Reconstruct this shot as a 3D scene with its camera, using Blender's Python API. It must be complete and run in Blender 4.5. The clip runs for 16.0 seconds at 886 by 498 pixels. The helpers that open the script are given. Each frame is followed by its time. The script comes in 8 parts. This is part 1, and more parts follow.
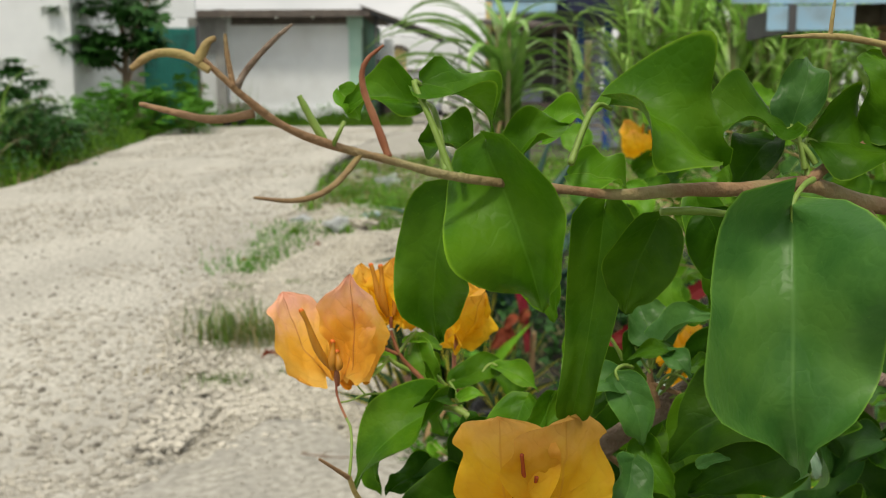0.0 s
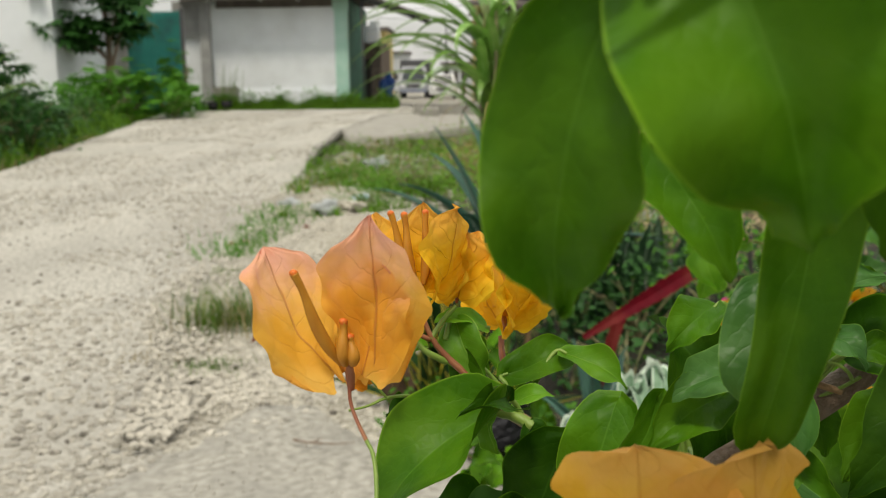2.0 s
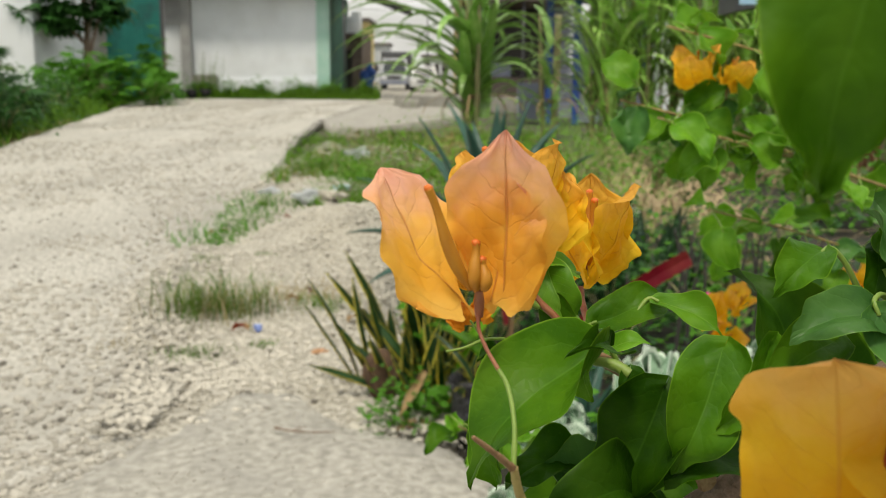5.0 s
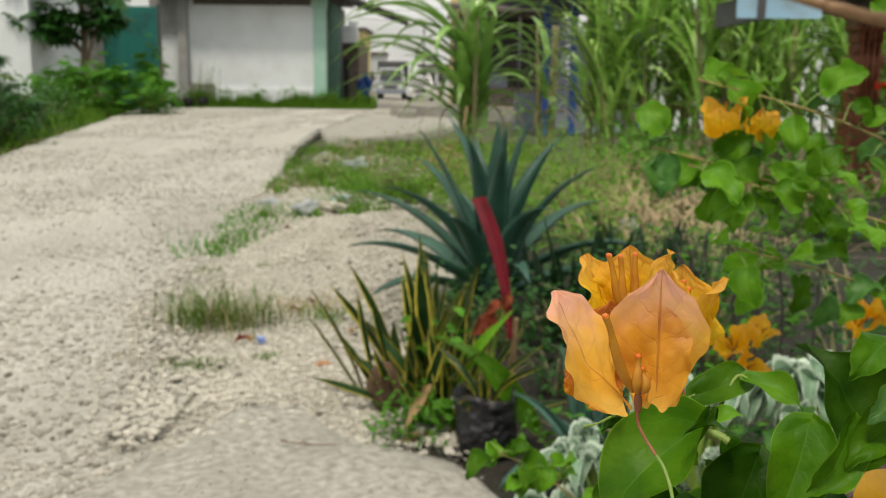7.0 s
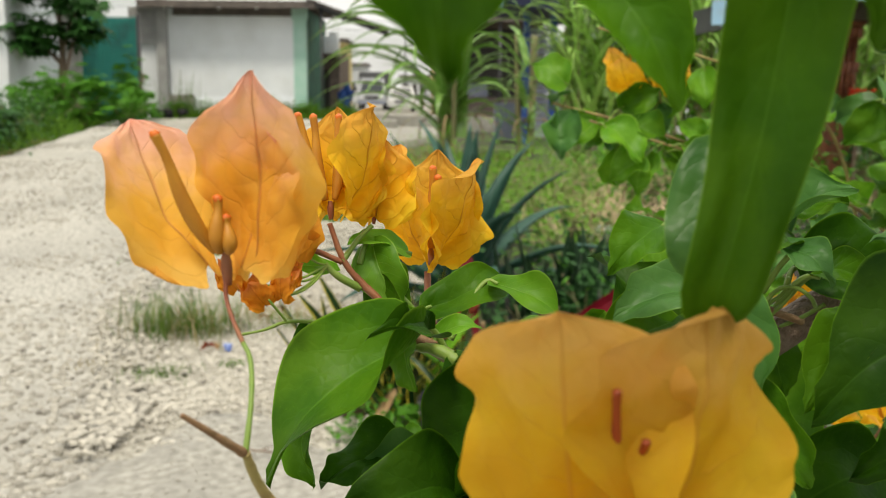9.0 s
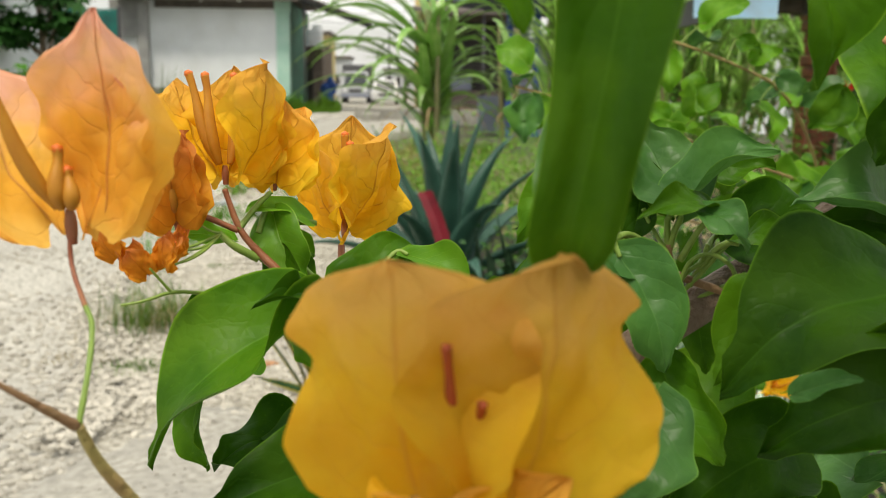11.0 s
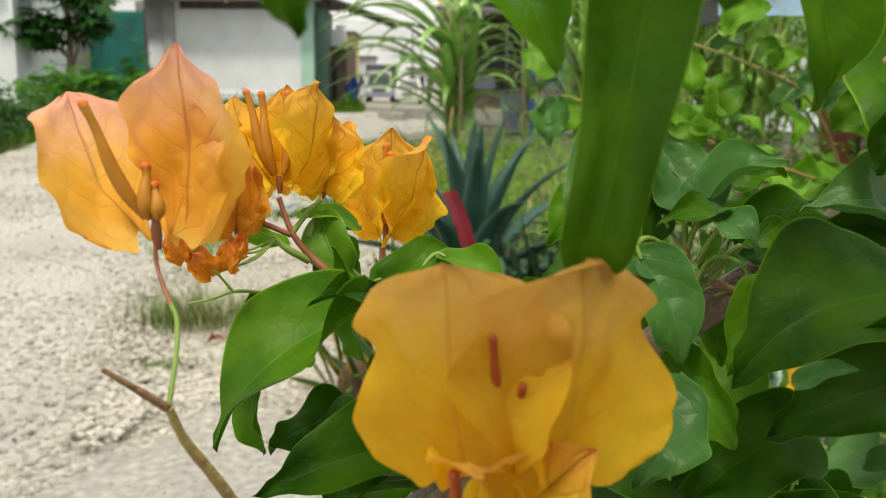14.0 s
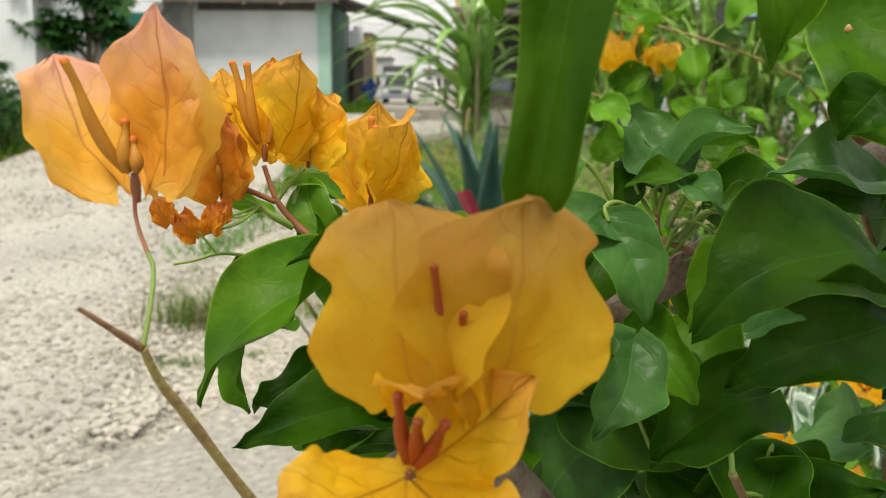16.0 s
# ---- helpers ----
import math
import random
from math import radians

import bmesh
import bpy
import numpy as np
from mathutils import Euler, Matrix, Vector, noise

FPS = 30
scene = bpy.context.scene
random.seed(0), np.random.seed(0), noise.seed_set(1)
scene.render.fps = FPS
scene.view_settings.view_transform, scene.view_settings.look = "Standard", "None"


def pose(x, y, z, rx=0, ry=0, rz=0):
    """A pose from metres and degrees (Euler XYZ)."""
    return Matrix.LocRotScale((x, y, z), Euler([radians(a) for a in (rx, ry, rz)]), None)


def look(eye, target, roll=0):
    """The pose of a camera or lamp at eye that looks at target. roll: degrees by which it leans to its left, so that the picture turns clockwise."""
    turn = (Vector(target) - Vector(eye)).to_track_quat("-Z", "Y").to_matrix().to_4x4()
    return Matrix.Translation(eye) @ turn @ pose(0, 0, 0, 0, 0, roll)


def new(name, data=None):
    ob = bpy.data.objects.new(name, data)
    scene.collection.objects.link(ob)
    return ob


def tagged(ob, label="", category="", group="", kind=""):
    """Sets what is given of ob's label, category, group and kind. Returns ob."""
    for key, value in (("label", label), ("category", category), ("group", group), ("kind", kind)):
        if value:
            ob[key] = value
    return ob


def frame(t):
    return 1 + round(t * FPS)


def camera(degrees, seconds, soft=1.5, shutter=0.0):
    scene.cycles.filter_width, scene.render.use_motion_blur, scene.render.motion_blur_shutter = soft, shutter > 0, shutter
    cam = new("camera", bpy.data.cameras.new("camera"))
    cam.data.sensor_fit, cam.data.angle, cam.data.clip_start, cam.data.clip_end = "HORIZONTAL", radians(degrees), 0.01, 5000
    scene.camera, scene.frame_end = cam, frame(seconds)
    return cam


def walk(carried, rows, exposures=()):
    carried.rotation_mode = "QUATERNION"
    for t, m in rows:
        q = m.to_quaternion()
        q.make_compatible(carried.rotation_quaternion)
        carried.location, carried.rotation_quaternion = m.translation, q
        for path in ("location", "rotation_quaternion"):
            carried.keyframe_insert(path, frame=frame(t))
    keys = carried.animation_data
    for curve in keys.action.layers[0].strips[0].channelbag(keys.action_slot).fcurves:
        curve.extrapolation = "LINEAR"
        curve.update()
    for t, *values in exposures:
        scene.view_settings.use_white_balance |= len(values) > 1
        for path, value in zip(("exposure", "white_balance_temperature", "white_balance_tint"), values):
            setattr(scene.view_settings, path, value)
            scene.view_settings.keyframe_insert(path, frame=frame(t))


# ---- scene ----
cam = camera(49.5, 16.0, 1.0)
# near focus, as a close-up lens gives it
cam.data.dof.use_dof = True
cam.data.dof.focus_distance = 0.185
cam.data.dof.aperture_fstop = 46.0

EXPOSURES = [(0.0, -0.18, 6950, 8), (0.5, -0.22, 6950, 8), (2.0, -0.20, 6950, 8), (3.0, -0.07, 6950, 8), (4.0, -0.02, 6950, 8), (6.5, -0.22, 6950, 8), (8.0, -0.22, 6950, 8), (8.5, -0.16, 6950, 8), (9.0, 0.04, 6950, 8), (10.0, 0.12, 6950, 8), (16.0, 0.09, 6950, 8)]
walk(cam, [
    (0.0, pose(0.0625, -0.0996, 1.2155, 80.971, 0.125, 2.353)),
    (0.5, pose(0.0418, -0.0613, 1.2068, 80.644, 0.227, 2.384)),
    (1.0, pose(0.0342, -0.0280, 1.2157, 80.044, 0.370, 2.210)),
    (1.5, pose(0.0307, -0.0217, 1.1992, 79.897, 0.613, 1.918)),
    (2.0, pose(0.0465, -0.0199, 1.1941, 79.933, 0.729, 1.573)),
    (2.5, pose(0.0539, -0.0155, 1.1865, 79.582, 1.642, 1.224)),
    (3.0, pose(0.0471, -0.0146, 1.1752, 79.520, 0.630, 1.081)),
    (3.5, pose(0.0421, -0.0139, 1.1728, 79.417, 0.477, 0.923)),
    (4.0, pose(0.0450, -0.0133, 1.1723, 79.457, 0.064, 0.809)),
    (6.5, pose(-0.0175, -0.0196, 1.2050, 79.785, -0.678, 0.250)),
    (7.0, pose(-0.0092, -0.0490, 1.2074, 80.050, -0.683, 0.190)),
    (7.5, pose(0.0089, -0.0266, 1.2086, 80.398, -0.288, 0.107)),
    (8.0, pose(0.0310, -0.0157, 1.1921, 80.746, -0.459, -0.071)),
    (8.5, pose(0.0433, 0.0038, 1.1739, 80.679, -0.277, -0.680)),
    (9.0, pose(0.0535, 0.0009, 1.1713, 80.704, -0.510, -0.850)),
    (9.5, pose(0.0557, 0.0095, 1.1697, 80.773, -0.910, -1.389)),
    (10.0, pose(0.0611, 0.0149, 1.1650, 80.464, -0.686, -1.709)),
    (12.5, pose(0.0696, -0.0003, 1.1690, 80.267, -0.096, -1.456)),
    (13.0, pose(0.0680, -0.0009, 1.1706, 80.307, 0.052, -1.073)),
    (13.5, pose(0.0644, -0.0037, 1.1676, 80.331, -0.285, -0.652)),
    (14.0, pose(0.0651, -0.0046, 1.1685, 80.259, -0.234, -0.414)),
    (14.5, pose(0.0654, -0.0103, 1.1711, 80.379, 0.014, -0.166)),
    (15.0, pose(0.0663, -0.0149, 1.1729, 80.313, 0.013, 0.210)),
    (15.5, pose(0.0718, -0.0139, 1.1676, 80.340, -0.207, 0.421)),
    (16.0, pose(0.0723, -0.0115, 1.1629, 80.338, -0.284, 0.570)),
], EXPOSURES)

# ---- world, sun ----
world = bpy.data.worlds.new("world")
scene.world = world
world.use_nodes = True
wn, wl = world.node_tree.nodes, world.node_tree.links
SUN_EL, SUN_AZ = radians(64), radians(196)
sky = wn.new("ShaderNodeTexSky")
sky.sky_type, sky.sun_disc, sky.sun_elevation, sky.sun_rotation = "NISHITA", False, SUN_EL, SUN_AZ
sky.dust_density, sky.air_density = 2.0, 1.2
tc = wn.new("ShaderNodeTexCoord")
mp = wn.new("ShaderNodeMapping")
mp.inputs["Scale"].default_value = (1.4, 1.4, 4.5)
cl = wn.new("ShaderNodeTexNoise")
cl.inputs["Scale"].default_value, cl.inputs["Detail"].default_value = 2.6, 7
cr = wn.new("ShaderNodeMapRange")
cr.inputs[1].default_value, cr.inputs[2].default_value, cr.inputs[3].default_value, cr.inputs[4].default_value = 0.3, 0.62, 0.35, 1.0
mx = wn.new("ShaderNodeMix")
mx.data_type = "RGBA"
mx.inputs[7].default_value = (12.4, 12.5, 12.6, 1)
wl.new(tc.outputs["Generated"], mp.inputs["Vector"])
wl.new(mp.outputs[0], cl.inputs["Vector"])
wl.new(cl.outputs["Fac"], cr.inputs[0])
wl.new(cr.outputs[0], mx.inputs[0])
wl.new(sky.outputs[0], mx.inputs[6])
# cloud cover is thinner and brighter overhead
up = wn.new("ShaderNodeSeparateXYZ")
gr = wn.new("ShaderNodeMapRange")
gr.inputs[1].default_value, gr.inputs[2].default_value, gr.inputs[3].default_value, gr.inputs[4].default_value = 0.15, 0.95, 1.1, 1.6
dim = wn.new("ShaderNodeVectorMath")
dim.operation = "SCALE"
wl.new(tc.outputs["Generated"], up.inputs[0])
wl.new(up.outputs["Z"], gr.inputs[0])
wl.new(mx.outputs[2], dim.inputs[0])
wl.new(gr.outputs[0], dim.inputs["Scale"])
wl.new(dim.outputs[0], wn["Background"].inputs[0])
wn["Background"].inputs[1].default_value = 0.072
sun_data = bpy.data.lights.new("sun", "SUN")
sun_data.energy, sun_data.angle, sun_data.color = 2.5, radians(9), (1.0, 0.94, 0.84)
sun = new("sun", sun_data)
sun.matrix_world = look((0, 0, 30), Vector((0, 0, 30)) - Vector((math.sin(SUN_AZ) * math.cos(SUN_EL), math.cos(SUN_AZ) * math.cos(SUN_EL), math.sin(SUN_EL))))


# ---- materials ----
def mat(name, c1, c2=None, rough=0.7, scale=8.0, detail=6, bump=0.0, bscale=60.0, c3=None, s3=1.5, metal=0.0, transl=0.0, spec=0.5, rand=0.0, space="Object", lo=0.3, hi=0.7, track=None):
    """Two-scale noise colour, roughness, bump; transl adds light passing through thin sheets."""
    m = bpy.data.materials.new(name)
    m.use_nodes = True
    n, l = m.node_tree.nodes, m.node_tree.links
    b = n["Principled BSDF"]
    b.inputs["Roughness"].default_value, b.inputs["Metallic"].default_value = rough, metal
    b.inputs["Specular IOR Level"].default_value = spec
    t = n.new("ShaderNodeTexCoord")
    col = None
    if c2 is not None:
        a = n.new("ShaderNodeTexNoise")
        a.inputs["Scale"].default_value, a.inputs["Detail"].default_value = scale, detail
        l.new(t.outputs[space], a.inputs["Vector"])
        r = n.new("ShaderNodeMapRange")
        r.inputs[1].default_value, r.inputs[2].default_value = lo, hi
        l.new(a.outputs["Fac"], r.inputs[0])
        x = n.new("ShaderNodeMix")
        x.data_type = "RGBA"
        x.inputs[6].default_value, x.inputs[7].default_value = (*c1, 1), (*c2, 1)
        l.new(r.outputs[0], x.inputs[0])
        col = x.outputs[2]
    if c3 is not None:
        a = n.new("ShaderNodeTexNoise")
        a.inputs["Scale"].default_value, a.inputs["Detail"].default_value = s3, 5
        l.new(t.outputs[space], a.inputs["Vector"])
        r = n.new("ShaderNodeMapRange")
        r.inputs[1].default_value, r.inputs[2].default_value = 0.48, 0.72
        l.new(a.outputs["Fac"], r.inputs[0])
        x = n.new("ShaderNodeMix")
        x.data_type = "RGBA"
        x.inputs[7].default_value = (*c3, 1)
        l.new(col, x.inputs[6])
        l.new(r.outputs[0], x.inputs[0])
        col = x.outputs[2]
    if track is not None:
        # long patches that follow the wheels
        mp_ = n.new("ShaderNodeMapping")
        mp_.inputs["Scale"].default_value = (1.1, 0.22, 1.0)
        l.new(t.outputs[space], mp_.inputs["Vector"])
        a = n.new("ShaderNodeTexNoise")
        a.inputs["Scale"].default_value, a.inputs["Detail"].default_value = 1.0, 8
        a.inputs["Roughness"].default_value = 0.65
        l.new(mp_.outputs[0], a.inputs["Vector"])
        r = n.new("ShaderNodeMapRange")
        r.inputs[1].default_value, r.inputs[2].default_value, r.inputs[4].default_value = 0.46, 0.66, 0.75
        l.new(a.outputs["Fac"], r.inputs[0])
        x = n.new("ShaderNodeMix")
        x.data_type = "RGBA"
        x.inputs[7].default_value = (*track, 1)
        l.new(col, x.inputs[6])
        l.new(r.outputs[0], x.inputs[0])
        col = x.outputs[2]
    if rand:
        o = n.new("ShaderNodeObjectInfo")
        g = n.new("ShaderNodeNewGeometry")
        s = n.new("ShaderNodeMath")
        s.operation = "ADD"
        l.new(o.outputs["Random"], s.inputs[0])
        l.new(g.outputs["Random Per Island"], s.inputs[1])
        r = n.new("ShaderNodeMapRange")
        r.inputs[2].default_value = 2.0
        r.inputs[3].default_value, r.inputs[4].default_value = 1 - rand, 1 + rand
        l.new(s.outputs[0], r.inputs[0])
        h = n.new("ShaderNodeHueSaturation")
        l.new(r.outputs[0], h.inputs["Value"])
        if col is not None:
            l.new(col, h.inputs["Color"])
        else:
            h.inputs["Color"].default_value = (*c1, 1)
        col = h.outputs[0]
    if col is not None:
        l.new(col, b.inputs["Base Color"])
    else:
        b.inputs["Base Color"].default_value = (*c1, 1)
    if bump:
        a = n.new("ShaderNodeTexNoise")
        a.inputs["Scale"].default_value, a.inputs["Detail"].default_value = bscale, 5
        l.new(t.outputs[space], a.inputs["Vector"])
        k = n.new("ShaderNodeBump")
        k.inputs["Strength"].default_value = bump
        k.inputs["Distance"].default_value = 1.0 / bscale
        l.new(a.outputs["Fac"], k.inputs["Height"])
        l.new(k.outputs[0], b.inputs["Normal"])
    if transl:
        tr = n.new("ShaderNodeBsdfTranslucent")
        ms = n.new("ShaderNodeMixShader")
        ms.inputs[0].default_value = transl
        if col is not None:
            l.new(col, tr.inputs[0])
        else:
            tr.inputs[0].default_value = (*c1, 1)
        l.new(b.outputs[0], ms.inputs[1])
        l.new(tr.outputs[0], ms.inputs[2])
        l.new(ms.outputs[0], n["Material Output"].inputs[0])
    return m


def sheet_mat(name, body, alt, rib, fine=0.085, tip=None, edge=None, rough=0.5, transl=0.3, veins=7.0, vein_str=0.55, spec=0.3, blot=90.0, relief=0.14, edge_at=0.86, spread=(0.78, 1.2), net_str=0.16, net_size=520.0, mid_str=1.0, wobble=0.1, mottle=None, island=False, quilt=0.0):
    """Leaf or bract: midrib, arching side veins and tint along its own length, from its UV (u across, v along)."""
    m = bpy.data.materials.new(name)
    m.use_nodes = True
    n, l = m.node_tree.nodes, m.node_tree.links
    b = n["Principled BSDF"]
    b.inputs["Roughness"].default_value, b.inputs["Specular IOR Level"].default_value = rough, spec

    def math_node(op, a, c=None, d=None):
        q = n.new("ShaderNodeMath")
        q.operation = op
        for i, v in enumerate((a, c, d)):
            if v is None:
                continue
            if isinstance(v, (int, float)):
                q.inputs[i].default_value = v
            else:
                l.new(v, q.inputs[i])
        return q.outputs[0]

    def mix(f, a, c):
        x = n.new("ShaderNodeMix")
        x.data_type = "RGBA"
        l.new(f, x.inputs[0])
        for i, v in ((6, a), (7, c)):
            if isinstance(v, tuple):
                x.inputs[i].default_value = (*v, 1)
            else:
                l.new(v, x.inputs[i])
        return x.outputs[2]

    def ramp(v, a, c):
        r = n.new("ShaderNodeMapRange")
        r.interpolation_type = "SMOOTHSTEP"
        r.inputs[1].default_value, r.inputs[2].default_value = a, c
        l.new(v, r.inputs[0])
        return r.outputs[0]

    uv = n.new("ShaderNodeUVMap")
    uv.uv_map = "leaf"
    t = n.new("ShaderNodeTexCoord")
    wob = n.new("ShaderNodeTexNoise")
    wob.inputs["Scale"].default_value = 260.0
    l.new(t.outputs["Object"], wob.inputs["Vector"])
    sp = n.new("ShaderNodeSeparateXYZ")
    l.new(uv.outputs[0], sp.inputs[0])
    u = math_node("ABSOLUTE", math_node("MULTIPLY_ADD", sp.outputs[0], 2.0, -1.0))
    v = sp.outputs[1]
    wv = math_node("MULTIPLY_ADD", wob.outputs["Fac"], wobble, -wobble / 2)
    # side veins leave the midrib and bow towards the tip
    ph = math_node("ADD", math_node("SUBTRACT", v, math_node("MULTIPLY", math_node("POWER", u, 1.25), 0.34)), wv)
    tri_ = math_node("PINGPONG", math_node("MULTIPLY", ph, veins), 0.5)
    side = math_node("SUBTRACT", 1.0, ramp(tri_, 0.0, fine))
    fade = math_node("SUBTRACT", 1.0, ramp(u, 0.45, 0.98))
    side = math_node("MULTIPLY", side, fade)
    mid = math_node("SUBTRACT", 1.0, ramp(u, 0.004, 0.040))
    # fine net between the veins
    vor = n.new("ShaderNodeTexVoronoi")
    vor.feature = "DISTANCE_TO_EDGE"
    vor.inputs["Scale"].default_value = net_size
    l.new(t.outputs["Object"], vor.inputs["Vector"])
    net = math_node("SUBTRACT", 1.0, ramp(vor.outputs["Distance"], 0.0, 0.12))
    a = n.new("ShaderNodeTexNoise")
    a.inputs["Scale"].default_value, a.inputs["Detail"].default_value = blot, 5
    l.new(t.outputs["Object"], a.inputs["Vector"])
    col = mix(ramp(a.outputs["Fac"], 0.35, 0.68), body, alt)
    if mottle:
        # older yellowish patches and pale flecks
        big = n.new("ShaderNodeTexNoise")
        big.inputs["Scale"].default_value, big.inputs["Detail"].default_value = 46.0, 4
        l.new(t.outputs["Object"], big.inputs["Vector"])
        col = mix(math_node("MULTIPLY", ramp(big.outputs["Fac"], 0.48, 0.72), 0.6), col, mottle)
        fl = n.new("ShaderNodeTexNoise")
        fl.inputs["Scale"].default_value, fl.inputs["Detail"].default_value = 1500.0, 2
        l.new(t.outputs["Object"], fl.inputs["Vector"])
        col = mix(math_node("MULTIPLY", ramp(fl.outputs["Fac"], 0.66, 0.78), 0.14), col, edge)
    if tip:
        col = mix(ramp(math_node("ADD", v, math_node("MULTIPLY", wv, 3.0)), 0.4, 1.0), col, tip)
    if edge:
        col = mix(ramp(u, edge_at, edge_at + 0.06), col, edge)
    vv = math_node("MAXIMUM", math_node("MULTIPLY", mid, mid_str), math_node("MULTIPLY", math_node("MAXIMUM", side, math_node("MULTIPLY", net, net_str)), vein_str))
    col = mix(vv, col, rib)
    o = n.new("ShaderNodeObjectInfo")
    r = n.new("ShaderNodeMapRange")
    r.inputs[3].default_value, r.inputs[4].default_value = spread
    g = n.new("ShaderNodeNewGeometry")
    l.new(g.outputs["Random Per Island"] if island else o.outputs["Random"], r.inputs[0])
    h = n.new("ShaderNodeHueSaturation")
    l.new(r.outputs[0], h.inputs["Value"])
    l.new(col, h.inputs["Color"])
    col = h.outputs[0]
    l.new(col, b.inputs["Base Color"])
    k = n.new("ShaderNodeBump")
    k.inputs["Strength"].default_value, k.inputs["Distance"].default_value = relief, 0.0006
    hgt = math_node("SUBTRACT", math_node("MULTIPLY", a.outputs["Fac"], 0.9), vv)
    if quilt:
        # the blade swells between its veins
        pillow = math_node("POWER", math_node("MULTIPLY", tri_, 2.0), 0.6)
        cell = ramp(vor.outputs["Distance"], 0.0, 0.4)
        trough = math_node("SUBTRACT", 1.0, ramp(u, 0.0, 0.14))
        swell = math_node("SUBTRACT", math_node("ADD", pillow, math_node("MULTIPLY", cell, 0.8)), trough)
        hgt = math_node("MULTIPLY_ADD", swell, quilt, hgt)
    l.new(hgt, k.inputs["Height"])
    l.new(k.outputs[0], b.inputs["Normal"])
    tr = n.new("ShaderNodeBsdfTranslucent")
    l.new(col, tr.inputs[0])
    l.new(k.outputs[0], tr.inputs["Normal"])
    ms = n.new("ShaderNodeMixShader")
    ms.inputs[0].default_value = transl
    l.new(b.outputs[0], ms.inputs[1])
    l.new(tr.outputs[0], ms.inputs[2])
    l.new(ms.outputs[0], n["Material Output"].inputs[0])
    return m


LEAF_LOOK = dict(fine=0.09, edge_at=0.955, veins=5.0, vein_str=0.08, mid_str=0.34, relief=0.34, transl=0.26, wobble=0.16, net_size=420.0, net_str=0.5, quilt=0.3)
M_LEAF = sheet_mat("leaf_green", (0.036, 0.118, 0.003), (0.068, 0.178, 0.006), (0.11, 0.25, 0.025), edge=(0.20, 0.37, 0.025), rough=0.44, spec=0.14, mottle=(0.085, 0.185, 0.009), **LEAF_LOOK)
# darker copy of leaf_green for leaves in shade; the shade is in its colour
M_LEAF_SHADED = sheet_mat("leaf_shaded", (0.014, 0.056, 0.0015), (0.030, 0.096, 0.003), (0.06, 0.16, 0.012), edge=(0.12, 0.28, 0.015), rough=0.44, spec=0.09, mottle=(0.042, 0.105, 0.004), **LEAF_LOOK)
# bluer, paler leaf copy; sky sheen on upturned blades is mixed into its colour
M_LEAF_SHEEN = sheet_mat("leaf_sheen", (0.040, 0.130, 0.024), (0.072, 0.190, 0.036), (0.13, 0.28, 0.07), edge=(0.19, 0.38, 0.05), rough=0.40, spec=0.24, mottle=(0.08, 0.185, 0.028), **LEAF_LOOK)
M_LEAF_YOUNG = sheet_mat("leaf_young", (0.095, 0.27, 0.010), (0.15, 0.35, 0.018), (0.28, 0.48, 0.08), edge=(0.30, 0.54, 0.06), fine=0.05, edge_at=0.94, vein_str=0.2, mid_str=0.5, transl=0.38, rough=0.45, spec=0.25, relief=0.4)
BRACT_LOOK = dict(fine=0.045, rough=0.6, transl=0.46, veins=5.0, net_size=300.0, net_str=0.42, mid_str=0.55, wobble=0.14, spread=(0.94, 1.06), spec=0.18, quilt=0.32)
M_BRACT = sheet_mat("bract_orange", (0.89, 0.475, 0.014), (0.92, 0.62, 0.035), (0.52, 0.17, 0.015), tip=(0.88, 0.47, 0.08), vein_str=0.19, relief=1.0, **BRACT_LOOK)
M_BRACT_PEACH = sheet_mat("bract_peach", (0.88, 0.44, 0.045), (0.92, 0.53, 0.10), (0.58, 0.21, 0.07), tip=(0.95, 0.50, 0.36), vein_str=0.14, relief=0.7, **dict(BRACT_LOOK, quilt=0.16))
# browner bract, its colour also lowered for the shade on the nearest flower
M_BRACT_SHADED = sheet_mat("bract_shaded", (0.68, 0.35, 0.014), (0.74, 0.46, 0.026), (0.56, 0.24, 0.035), tip=(0.78, 0.44, 0.11), vein_str=0.16, relief=0.5, **dict(BRACT_LOOK, mid_str=0.4))
M_BRACT_RUST = sheet_mat("bract_rust", (0.72, 0.28, 0.022), (0.76, 0.36, 0.03), (0.46, 0.11, 0.012), tip=(0.60, 0.20, 0.05), vein_str=0.35, relief=0.4, **BRACT_LOOK)
M_TUBE = mat("floret_tube", (0.46, 0.175, 0.012), (0.56, 0.25, 0.018), rough=0.55, scale=300, transl=0.1)
M_TUBE_TIP = mat("floret_tip", (0.72, 0.17, 0.012), (0.6, 0.12, 0.01), rough=0.5, scale=400)
M_TUBE_RED = mat("floret_red", (0.30, 0.045, 0.010), (0.40, 0.07, 0.012), rough=0.5, scale=400)
M_STALK = mat("stalk_green", (0.20, 0.30, 0.05), (0.14, 0.24, 0.03), rough=0.5, scale=200, bump=0.2, bscale=700)
M_STALK_RED = mat("stalk_red", (0.22, 0.06, 0.025), (0.30, 0.12, 0.05), rough=0.5, scale=250, bump=0.2, bscale=700)
M_TWIG = mat("twig_brown", (0.22, 0.12, 0.055), (0.30, 0.18, 0.09), rough=0.7, scale=300, bump=0.6, bscale=900, c3=(0.30, 0.27, 0.12), s3=60)
M_BARK = mat("bark_brown", (0.13, 0.085, 0.055), (0.24, 0.17, 0.12), rough=0.85, scale=260, bump=1.0, bscale=600, c3=(0.30, 0.24, 0.19), s3=90)
